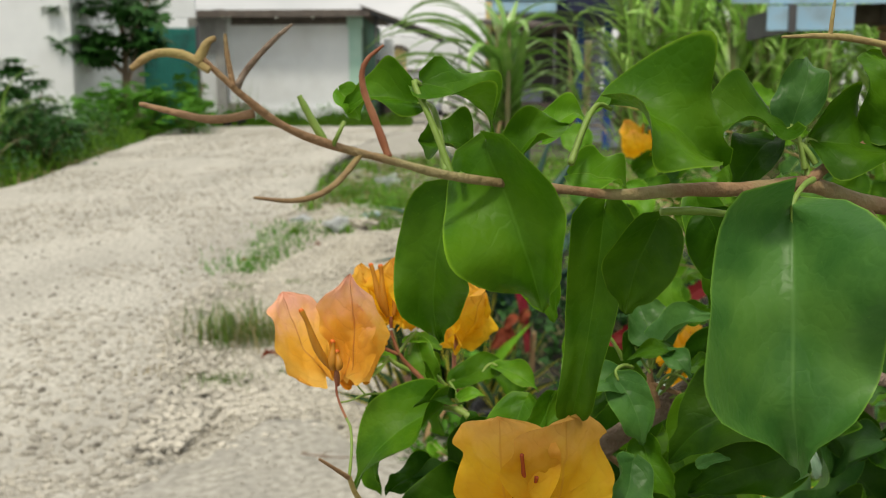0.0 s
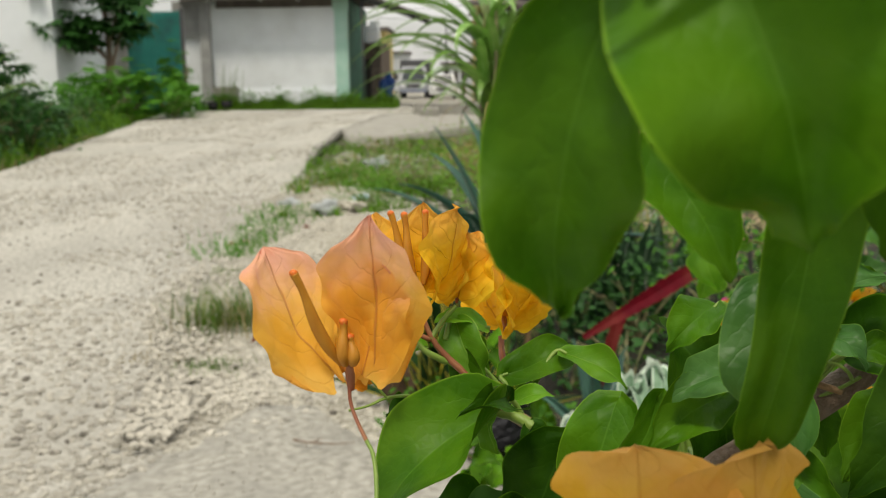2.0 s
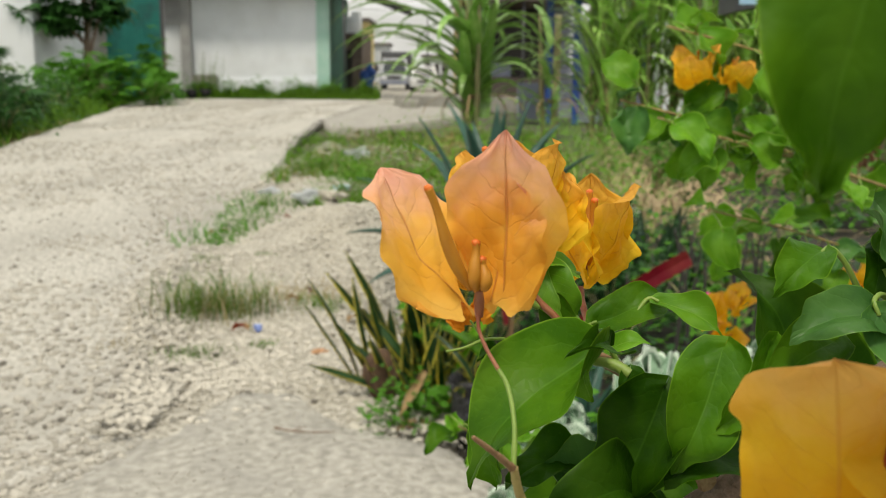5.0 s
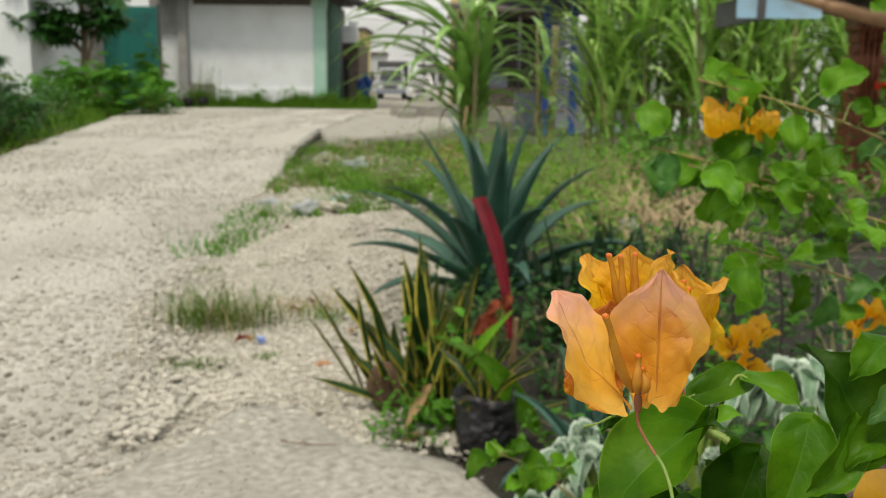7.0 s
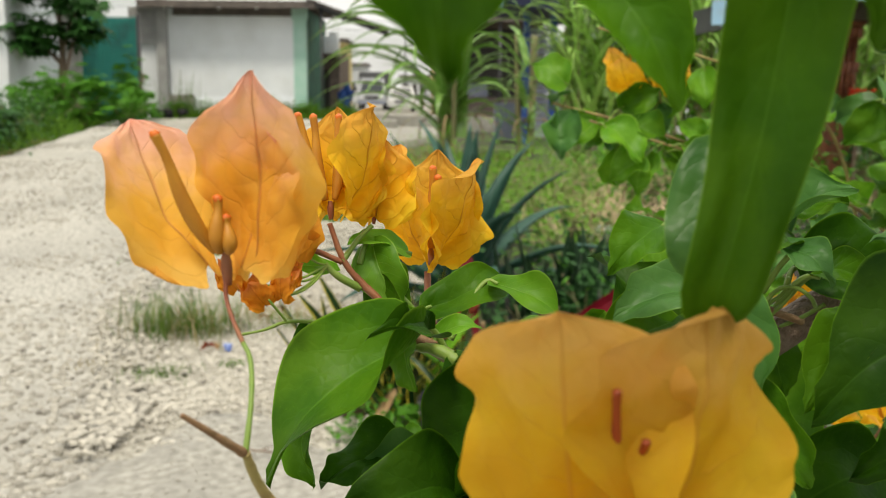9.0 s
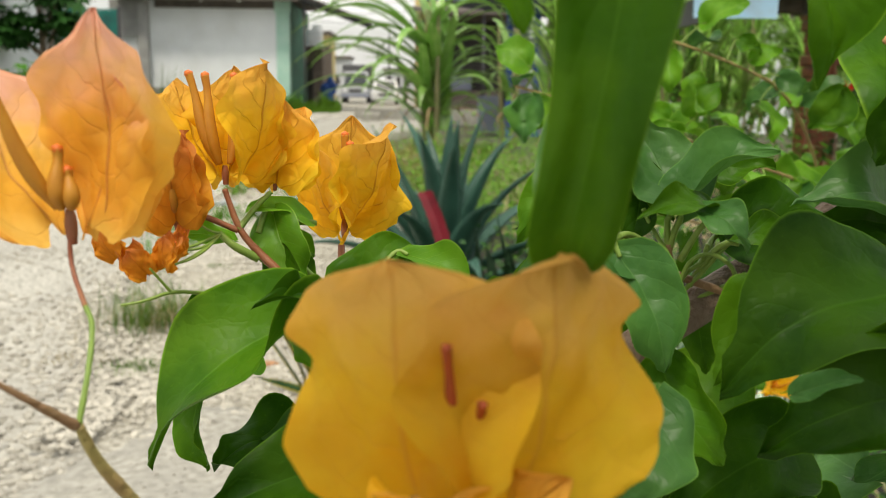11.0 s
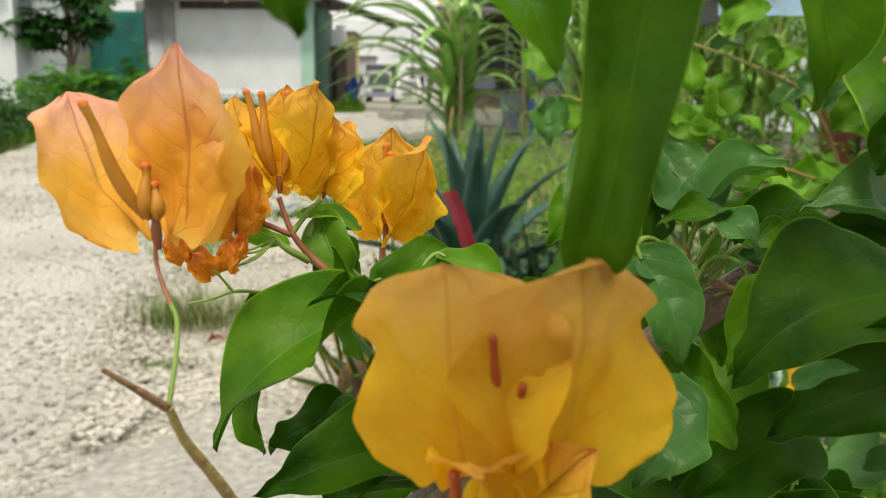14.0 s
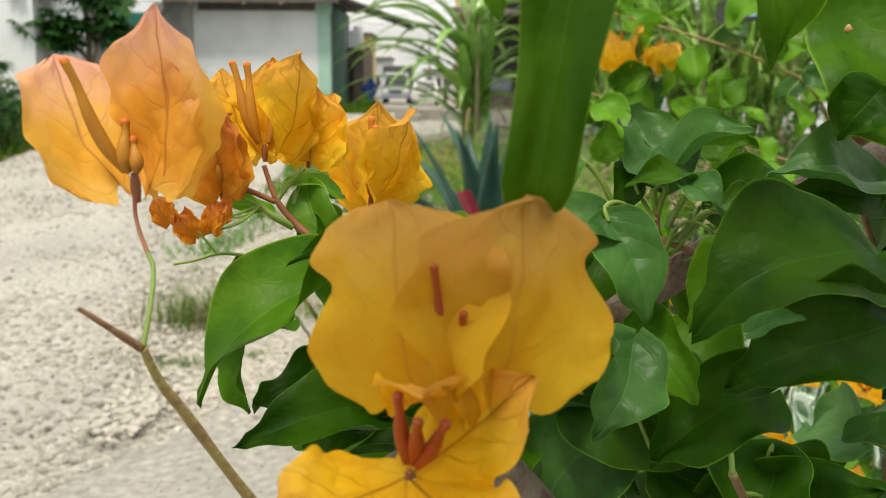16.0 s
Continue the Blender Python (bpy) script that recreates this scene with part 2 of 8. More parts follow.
M_TWIG_PALE = mat("twig_pale", (0.36, 0.30, 0.10), (0.30, 0.20, 0.08), rough=0.7, scale=200, bump=0.5, bscale=800, c3=(0.20, 0.11, 0.06), s3=50)
M_SPOT = mat("leaf_spot", (0.55, 0.33, 0.14), (0.4, 0.2, 0.08), rough=0.8, scale=500)

M_GROUND = mat("soil_grass", (0.075, 0.065, 0.04), (0.05, 0.075, 0.025), rough=0.95, scale=3.0, bump=0.6, bscale=20, c3=(0.15, 0.12, 0.08), s3=0.7)
# bed soil with the shade below the plants darkened into its colour
M_SOIL_SHADED = mat("shaded_soil", (0.014, 0.012, 0.008), (0.034, 0.028, 0.018), rough=0.95, scale=14.0, detail=8, bump=0.9, bscale=50, c3=(0.020, 0.026, 0.012), s3=3.0)
M_ROAD = mat("coral_road", (0.26, 0.245, 0.205), (0.62, 0.60, 0.535), rough=0.95, scale=34.0, detail=12, bump=1.0, bscale=60, c3=(0.50, 0.48, 0.42), s3=0.8, lo=0.38, hi=0.60, track=(0.33, 0.315, 0.275))
M_GRAVEL = mat("gravel_bed", (0.17, 0.155, 0.12), (0.54, 0.51, 0.43), rough=0.95, scale=50.0, detail=8, lo=0.36, hi=0.60, bump=1.0, bscale=70, c3=(0.38, 0.35, 0.28), s3=2.0)
M_STONE = mat("pebble", (0.44, 0.415, 0.355), rough=0.9, spec=0.2, rand=0.45, bump=0.4, bscale=120)
M_STONE_DARK = mat("pebble_dark", (0.17, 0.155, 0.13), rough=0.9, spec=0.2, rand=0.4, bump=0.4, bscale=120)
M_SLAB = mat("worn_concrete", (0.22, 0.21, 0.175), (0.47, 0.45, 0.395), rough=0.9, scale=30.0, detail=12, bump=0.6, bscale=90, c3=(0.27, 0.26, 0.23), s3=2.2)
M_CONC = mat("grey_concrete", (0.24, 0.23, 0.20), (0.34, 0.33, 0.29), rough=0.9, scale=5, bump=0.5, bscale=40, c3=(0.12, 0.115, 0.10), s3=1.2)
M_WHITE = mat("white_wall", (0.77, 0.80, 0.83), (0.83, 0.86, 0.885), rough=0.9, scale=1.4, bump=0.15, bscale=30, c3=(0.70, 0.72, 0.73), s3=0.5)
M_STAIN = mat("stained_wall", (0.62, 0.60, 0.56), (0.30, 0.28, 0.25), rough=0.9, scale=1.3, detail=8, bump=0.2, bscale=25, c3=(0.14, 0.13, 0.115), s3=0.9)
M_GREYPL = mat("grey_render", (0.30, 0.30, 0.29), (0.38, 0.38, 0.37), rough=0.9, scale=3, bump=0.2, bscale=25)
M_MINT = mat("mint_paint", (0.36, 0.60, 0.50), (0.46, 0.66, 0.57), rough=0.85, scale=2, bump=0.1)
M_GREENW = mat("green_wall", (0.035, 0.12, 0.085), (0.06, 0.19, 0.13), rough=0.85, scale=1.3, c3=(0.02, 0.05, 0.04), s3=1.0)
M_GATE = mat("green_sheet", (0.012, 0.16, 0.135), (0.02, 0.20, 0.165), rough=0.55, scale=2, bump=0.1, c3=(0.02, 0.10, 0.09), s3=1.5)
# near-black that paints the shade in openings; also on a door and thin stems
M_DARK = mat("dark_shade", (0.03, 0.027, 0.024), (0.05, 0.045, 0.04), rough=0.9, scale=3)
M_RUST = mat("rusty_sheet", (0.10, 0.085, 0.075), (0.17, 0.14, 0.12), rough=0.8, scale=4, bump=0.3, c3=(0.07, 0.06, 0.055), s3=2)
M_BROWNW = mat("brown_boards", (0.12, 0.09, 0.075), (0.20, 0.16, 0.135), rough=0.85, scale=5, bump=0.3, bscale=30)
M_STEEL = mat("steel_dark", (0.06, 0.06, 0.065), (0.09, 0.09, 0.095), rough=0.6, scale=6)
M_BLUE = mat("blue_paint", (0.018, 0.06, 0.26), (0.028, 0.085, 0.33), rough=0.5, scale=3, bump=0.1)
M_NAVY = mat("navy_cloth", (0.010, 0.014, 0.045), (0.016, 0.022, 0.065), rough=0.8, scale=3)
M_PALEBLUE = mat("pale_blue_sheet", (0.30, 0.52, 0.70), (0.40, 0.60, 0.75), rough=0.45, scale=6, bump=0.1, c3=(0.26, 0.38, 0.47), s3=3)
M_LOUVRE = mat("grey_louvre", (0.20, 0.22, 0.29), (0.26, 0.28, 0.34), rough=0.7, scale=6)
M_YELLOWW = mat("yellow_wall", (0.62, 0.50, 0.20), (0.68, 0.57, 0.28), rough=0.9, scale=2)
M_FARW = mat("far_wall", (0.45, 0.47, 0.48), (0.56, 0.57, 0.57), rough=0.9, scale=1)
M_WOODPOST = mat("carved_wood", (0.20, 0.055, 0.022), (0.30, 0.10, 0.04), rough=0.45, scale=12, bump=0.4, bscale=60, c3=(0.12, 0.03, 0.015), s3=5)
M_BEAM = mat("weathered_beam", (0.085, 0.070, 0.055), (0.16, 0.13, 0.10), rough=0.85, scale=8, bump=0.6, bscale=40, c3=(0.10, 0.075, 0.06), s3=3)
M_CAR = mat("car_white", (0.62, 0.64, 0.65), rough=0.3, spec=0.6)
M_VAN = mat("van_grey", (0.36, 0.38, 0.40), (0.42, 0.44, 0.46), rough=0.35, scale=2)
M_GLASS = mat("car_glass", (0.05, 0.06, 0.065), rough=0.2, spec=0.12)
M_TYRE = mat("rubber", (0.015, 0.015, 0.015), (0.03, 0.028, 0.026), rough=0.9, scale=20)
M_LAMP = mat("lamp_glass", (0.75, 0.76, 0.78), rough=0.15)
M_TARP = mat("tarp_blue", (0.02, 0.07, 0.28), (0.03, 0.10, 0.36), rough=0.7, scale=6)

M_GRASS = mat("grass_blade", (0.095, 0.205, 0.016), rough=0.6, spec=0.15, rand=0.4, transl=0.3)
M_GRASS_DRY = mat("grass_dry", (0.33, 0.27, 0.13), rough=0.8, rand=0.35, transl=0.25)
M_WEED = mat("weed_leaf", (0.080, 0.235, 0.020), rough=0.55, spec=0.15, rand=0.35, transl=0.35)
M_WEED_BRIGHT = mat("weed_bright", (0.150, 0.335, 0.030), rough=0.55, spec=0.15, rand=0.3, transl=0.35)
M_TREE_LEAF = mat("tree_leaf", (0.028, 0.095, 0.018), rough=0.45, spec=0.18, rand=0.35, transl=0.25)
M_CANE = sheet_mat("cane_leaf", (0.23, 0.43, 0.07), (0.38, 0.58, 0.15), (0.68, 0.76, 0.45), rough=0.30, transl=0.22, veins=1.0, vein_str=0.0, blot=6.0, relief=0.1, spec=0.6, spread=(0.35, 1.7), island=True)
M_MAIZE = sheet_mat("broad_cane_leaf", (0.17, 0.35, 0.06), (0.27, 0.46, 0.11), (0.58, 0.68, 0.38), rough=0.30, transl=0.22, veins=1.0, vein_str=0.0, blot=6.0, relief=0.1, spec=0.6)
M_CANE_DRY = mat("cane_dry", (0.36, 0.27, 0.14), (0.24, 0.16, 0.08), rough=0.85, scale=8, transl=0.2, rand=0.25)
M_CANE_STEM = mat("cane_stem", (0.22, 0.24, 0.10), (0.30, 0.24, 0.13), rough=0.6, scale=7, bump=0.3)
M_AGAVE = mat("agave_skin", (0.026, 0.072, 0.052), (0.044, 0.115, 0.082), rough=0.38, scale=7, rand=0.3, bump=0.2, bscale=30, c3=(0.045, 0.12, 0.08), s3=3.0, spec=0.3)
M_SNAKE = sheet_mat("snake_plant", (0.026, 0.075, 0.022), (0.05, 0.12, 0.04), (0.03, 0.08, 0.02), edge=(0.62, 0.55, 0.08), edge_at=0.70, rough=0.36, transl=0.08, veins=9.0, vein_str=0.3, blot=14.0, relief=0.1)
M_SNAKE_DARK = sheet_mat("snake_plant_dark", (0.018, 0.050, 0.022), (0.035, 0.085, 0.035), (0.02, 0.05, 0.02), rough=0.4, transl=0.05, veins=16.0, vein_str=0.5, blot=30.0, relief=0.1)
M_SILVER = sheet_mat("silver_leaf", (0.17, 0.29, 0.18), (0.27, 0.40, 0.28), (0.36, 0.48, 0.36), edge=(0.62, 0.72, 0.60), edge_at=0.80, rough=0.6, transl=0.12, vein_str=0.1, spec=0.3, relief=0.3)
M_RED = mat("red_leaf", (0.30, 0.012, 0.030), (0.17, 0.008, 0.018), rough=0.42, scale=14, transl=0.2, c3=(0.34, 0.07, 0.05), s3=5, spec=0.3)
M_HUSK = mat("coconut_husk", (0.06, 0.035, 0.02), (0.13, 0.075, 0.04), rough=0.95, scale=40, bump=1.0, bscale=120)
M_BAG = mat("black_bag", (0.012, 0.012, 0.014), (0.022, 0.022, 0.025), rough=0.3, scale=14, bump=0.9, bscale=22)
M_DEADLEAF = mat("dry_leaf", (0.42, 0.30, 0.15), (0.28, 0.16, 0.07), rough=0.8, scale=20, transl=0.25)
M_RUSTLEAF = mat("rust_leaf", (0.30, 0.07, 0.03), (0.16, 0.035, 0.018), rough=0.7, spec=0.15, scale=25, transl=0.3)
M_STRAW = mat("straw", (0.40, 0.31, 0.18), rough=0.9, rand=0.35)
M_PLASTIC = mat("clear_plastic", (0.62, 0.64, 0.65), (0.72, 0.74, 0.75), rough=0.25, scale=8, transl=0.5)
M_WRAP = mat("blue_wrapper", (0.09, 0.18, 0.62), (0.35, 0.45, 0.75), rough=0.35, scale=30)
M_PAPER = mat("paper_scrap", (0.35, 0.55, 0.66), (0.55, 0.62, 0.62), rough=0.7, scale=14)
M_POT = mat("black_pot", (0.012, 0.012, 0.013), (0.02, 0.02, 0.02), rough=0.6, scale=10, spec=0.2)
M_REDFLOWER = mat("red_flower", (0.72, 0.045, 0.014), rough=0.55, rand=0.25, transl=0.3)
M_PINK = mat("pink_bloom", (0.62, 0.04, 0.24), rough=0.5, transl=0.3)
M_BROWNSTONE = mat("brown_stone", (0.42, 0.22, 0.11), (0.5, 0.3, 0.17), rough=0.9, scale=30)


# ---- builders ----
def thing(name, loc, label, category, group="", kind=""):
    e = new(name)
    e.empty_display_size = 0.02
    e.matrix_world = Matrix.Translation(loc)
    return tagged(e, label, category, group, kind)


def as_mesh(name, bm, smooth=True):
    me = bpy.data.meshes.new(name)
    bm.to_mesh(me)
    bm.free()
    if smooth:
        me.shade_smooth()
    return me


def place(name, me, material, parent=None, label="", m=None, kind=""):
    if material is not None and not me.materials:
        me.materials.append(material)
    ob = new(name, me)
    ob.matrix_basis = m if m is not None else Matrix.Identity(4)
    if parent is not None:
        up = parent.matrix_basis.copy()
        if parent.parent is not None:
            up = parent.parent.matrix_basis @ parent.matrix_parent_inverse @ up
        ob.parent = parent
        ob.matrix_parent_inverse = up.inverted()
    return tagged(ob, label, kind=kind)


def part(name, bm, material, parent, label="", smooth=True, kind=""):
    return place(name, as_mesh(name, bm, smooth), material, parent, label, kind=kind)


def solid(name, bm, material, label, category, kind="", group="", smooth=False):
    ob = place(name, as_mesh(name, bm, smooth), material)
    return tagged(ob, label, category, group, kind)


def box(bm, x0, x1, y0, y1, z0, z1, bevel=0.0):
    r = bmesh.ops.create_cube(bm, size=1, matrix=Matrix.LocRotScale(((x0 + x1) / 2, (y0 + y1) / 2, (z0 + z1) / 2), None, (x1 - x0, y1 - y0, z1 - z0)))
    if bevel:
        es = list({e for v in r["verts"] for e in v.link_edges})
        bmesh.ops.bevel(bm, geom=es, offset=bevel, segments=2, affect="EDGES", profile=0.6)
    return bm


def boxed(*a, bevel=0.0):
    return box(bmesh.new(), *a, bevel=bevel)


def tube(pts, radii, sides=8, knob=0.0, seed=0):
    """A tapered, slightly knobbly stem through pts, closed at both ends."""
    rnd = random.Random(seed)
    pts = [Vector(p) for p in pts]
    # smooth the line
    for _ in range(2):
        if len(pts) > 2:
            q, rr = [pts[0]], [radii[0]]
            for i in range(len(pts) - 1):
                q += [pts[i].lerp(pts[i + 1], 0.25), pts[i].lerp(pts[i + 1], 0.75)]
                rr += [radii[i] * 0.75 + radii[i + 1] * 0.25, radii[i] * 0.25 + radii[i + 1] * 0.75]
            pts, radii = q + [pts[-1]], rr + [radii[-1]]
    bm = bmesh.new()
    rings, ref = [], Vector((0.31, 0.22, 0.93))
    for i, p in enumerate(pts):
        d = (pts[min(i + 1, len(pts) - 1)] - pts[max(i - 1, 0)]).normalized()
        a = d.cross(ref).normalized()
        b = d.cross(a)
        r = radii[i] * (1 + knob * rnd.uniform(-1, 1))
        rings.append([bm.verts.new(p + (a * math.cos(k) + b * math.sin(k)) * r) for k in [2 * math.pi * j / sides for j in range(sides)]])
    for r0, r1 in zip(rings, rings[1:]):
        for j in range(sides):
            bm.faces.new((r0[j], r0[(j + 1) % sides], r1[(j + 1) % sides], r1[j]))
    bm.faces.new(rings[0][::-1])
    bm.faces.new(rings[-1])
    return bm


def blob(loc, r, squash=(1, 1, 1), rough=0.12, seed=0, sub=2):
    bm = bmesh.new()
    bmesh.ops.create_icosphere(bm, subdivisions=sub, radius=1)
    off = Vector((seed * 3.7, seed * 1.3, seed * 2.1))
    for v in bm.verts:
        k = 1 + rough * noise.noise(v.co * 1.6 + off) * 2
        v.co = Vector(loc) + Vector((v.co.x * squash[0], v.co.y * squash[1], v.co.z * squash[2])) * r * k
    return bm


def ovate(v):
    """Half-width of a broad leaf, rounded at its base, with a drawn-out tip; v from 0 at its base to 1."""
    if not 0 < v < 1:
        return 0.0
    body = v ** 0.42 * (1 - v) ** 0.72 / 0.47
    if v > 0.78:
        body *= 1 - 0.42 * math.sin((v - 0.78) / 0.22 * math.pi) ** 2
    return body


def leaf_bm(length, width, curl=0.15, fold=0.2, wave=0.05, seed=0, droop=0.0, nu=12, nv=22, roll=0.0, strap=False, puff=1.0, lobe=0.0):
    """Leaf from the origin along +y, upper face +z. curl arches it, fold lifts its sides, droop bends the tip down, roll curls one side over, lobe turns up one side of its heart-shaped base, puff is how uneven the blade is."""
    rnd = random.Random(seed)
    p1, p2 = rnd.uniform(0, 6), rnd.uniform(0, 6)
    wave *= 2.0
    lop, tipdrop = rnd.uniform(-0.10, 0.10), rnd.uniform(0.0, 0.14)
    twist = 0.0 if strap else rnd.choice((-1, 1)) * rnd.uniform(0.25, 0.6)
    if not roll and not strap:
        roll = rnd.choice((0.0, 0.75, -0.75, 0.55, -0.55))
    bm = bmesh.new()
    uvl = bm.loops.layers.uv.new("leaf")
    grid = []
    for i in range(nv + 1):
        v = i / nv
        hw = width / 2 * (min(1.0, v / 0.1 + 0.004) ** 0.6 * (0.5 + 0.5 * (1 - v) ** 2) * max(0.12, 1 - max(0.0, (v - 0.88) / 0.12) ** 3.0) ** 0.7 if strap else max(ovate(v), 0.012 if 0 < i < nv else 0.004) * 1.06)
        row = []
        bend = droop * v * v
        for j in range(nu + 1):
            u = -1 + 2 * j / nu
            x = hw * u * (1 + 0.16 * noise.noise(Vector((v * 3.2, 4.0 if u > 0 else 9.0, seed * 1.7))) * abs(u))
            z = curl * length * 4 * v * (1 - v) * 0.5 + (fold + 0.12) * abs(u) ** 1.15 * hw
            z += wave * width * abs(u) ** 2 * math.sin(v * 9 + p1 + (2.2 if u > 0 else 0)) + 0.034 * width * math.sin(u * 3.4 + v * 6 + p2) + 0.006 * width * math.sin(abs(u) * 9 - v * 17 + p1) * (1 - u * u)
            q = Vector((u * 0.8, v * 1.9, seed * 3.7))
            z += width * puff * (0.11 * noise.noise(q * 1.4) + 0.034 * noise.noise(q * 3.4))
            # the rim turns up or down along the way
            rim = max(0.0, abs(u) - 0.55) / 0.45
            z += 0.28 * puff * hw * rim * rim * math.sin(v * 5.5 + p2 + (1.9 if u > 0 else 0))
            if roll and u * roll > 0.2:
                k = (abs(u) - 0.2) * abs(roll) * min(1.0, v * 2.6)
                z += hw * k * k * 1.4
                x *= 1 - 0.5 * k * k
            if lobe and u * lobe > 0:
                k = max(0.0, abs(u) - 0.15) / 0.85 * max(0.0, 1 - (v / 0.5) ** 2)
                z += 1.5 * abs(lobe) * hw * k * k
                x *= 1 - 0.75 * abs(lobe) * k * k
            ct, st = math.cos(twist * (v - 0.35)), math.sin(twist * (v - 0.35))
            x, z = x * ct - z * st, z * ct + x * st
            x += lop * width * math.sin(math.pi * v)
            z -= tipdrop * length * max(0.0, v - 0.6) ** 2 * 6
            y = v * length
            # lobes of a heart-shaped base
            y -= 0.10 * length * abs(u) ** 1.5 * max(0, 1 - v * 4)
            yy = y * math.cos(bend) + z * math.sin(bend) * 0.5
            zz = z * math.cos(bend) - y * math.sin(bend)
            row.append(bm.verts.new((x, yy, zz)))
        grid.append(row)
    for i in range(nv):
        for j in range(nu):
            f = bm.faces.new((grid[i][j], grid[i][j + 1], grid[i + 1][j + 1], grid[i + 1][j]))
            for lp, (a, b) in zip(f.loops, ((j, i), (j + 1, i), (j + 1, i + 1), (j, i + 1))):
                lp[uvl].uv = (a / nu, b / nv)
    return bm


def frame_to(base, tip, face):
    """Matrix with y from base towards tip and z as near to face as it can be."""
    y = (Vector(tip) - Vector(base)).normalized()
    z = Vector(face)
    z = (z - y * z.dot(y)).normalized()
    x = y.cross(z)
    return Matrix((x, y, z)).transposed().to_4x4()


leaf_count = [0]


def leaf(parent, base, tip, width, face, material, curl=0.12, fold=0.2, wave=0.05, stalk=0.006, roll=0.0, droop=0.0, stem_to=None, label="", strap=False, puff=1.0, lobe=0.0):
    """One leaf with its own stalk, between two points."""
    leaf_count[0] += 1
    s = leaf_count[0]
    base, tip = Vector(base), Vector(tip)
    length = (tip - base).length
    ob = place("leaf", as_mesh("leaf", leaf_bm(length, width, curl, fold, wave, s, droop, roll=roll, strap=strap, puff=puff, lobe=lobe)), material, parent, label, m=Matrix.Translation(base) @ frame_to(base, tip, face))
    if stem_to is not None:
        e = Vector(stem_to)
        midp = base.lerp(e, 0.5) + Vector((0, 0, 0.0012))
        bow = (tip - base).normalized() * min(0.25 * (e - base).length, 0.002)
        part("leaf_stalk", tube([base + (tip - base) * 0.04, base - bow, midp - bow * 0.5, e], [0.0004, 0.0005, 0.00055, 0.00065], 6), M_STALK, parent)
    return ob


def bract_bm(length, width, seed, cup=0.30, flare=0.9, wave=0.06, widest=0.44, foot=0.8, lean=0.0, blunt=2.2):
    """A heart-shaped, papery bract along +y whose hollow side is +z; its keeled base splays out into two rounded lobes."""
    rnd = random.Random(seed)
    p1, p2, p3, p4 = (rnd.uniform(0, 6) for _ in range(4))
    bulge, skew = rnd.uniform(0.07, 0.11), rnd.uniform(-0.05, 0.05) + lean
    nu, nv = 24, 30
    bm = bmesh.new()
    uvl = bm.loops.layers.uv.new("leaf")
    grid = []
    for i in range(nv + 1):
        v = i / nv
        if v < widest:
            prof = foot + (1 - foot) * math.sin(v / widest * math.pi / 2)
        else:
            w = (v - widest) / (1 - widest)
            prof = max(0.0, 1 - w ** blunt) * (1 - 0.28 * min(1.0, (2.2 / blunt) ** 2) * math.sin(math.pi * max(0.0, w - 0.6) / 0.4))
        prof = max(prof, 0.012)
        splay = min(1.0, v / 0.55)
        splay = -0.62 + (0.62 + cup) * splay * splay * (3 - 2 * splay)
        row = []
        for j in range(nu + 1):
            u = -1 + 2 * j / nu
            au = abs(u)
            k = 1.7 if u > 0 else 0.0
            x = width / 2 * prof * u * (1 + (0.034 * math.sin(v * 11 + p4 + k) + 0.02 * math.sin(v * 25 + p2 + k)) * au)
            # notched base with a rounded lobe on either side
            hem = (-0.11 * math.sin(math.pi * min(1.0, au / 0.95)) + 0.13 * au ** 4 + 0.02 * math.sin(u * 13 + p3)) * length
            y = length * v + hem * max(0.0, 1 - v / 0.45) ** 1.2
            ax = math.sqrt(x * x + (0.03 * width) ** 2) - 0.03 * width
            z = splay * ax - 0.25 * cup * ax * ax / (width * 0.5) * splay
            z += -bulge * length * math.sin(math.pi * min(1.0, v * 1.06)) - flare * length * max(0.0, v - 0.80) ** 2
            z += wave * width * au ** 2 * math.sin(v * 6.5 + p1 + k * 1.2)
            # ruffled margin
            z += 0.05 * width * au ** 4 * math.sin(v * 17 + p3 + k)
            # puckered paper between the veins
            z += 0.020 * width * math.sin(u * 9 + p2) * math.sin(v * 13 - au * 4 + p3) + 0.012 * width * math.sin(u * 19 + p4 + v * 5) * math.sin(v * 27 - au * 9 + p1)
            row.append(bm.verts.new((x + skew * length * v * v, y, z)))
        grid.append(row)
    for i in range(nv):
        for j in range(nu):
            f = bm.faces.new((grid[i][j], grid[i][j + 1], grid[i + 1][j + 1], grid[i + 1][j]))
            for lp, (a, b) in zip(f.loops, ((j, i), (j + 1, i), (j + 1, i + 1), (j, i + 1))):
                lp[uvl].uv = (a / nu, b / nv)
    return bm


flower_count = [2]


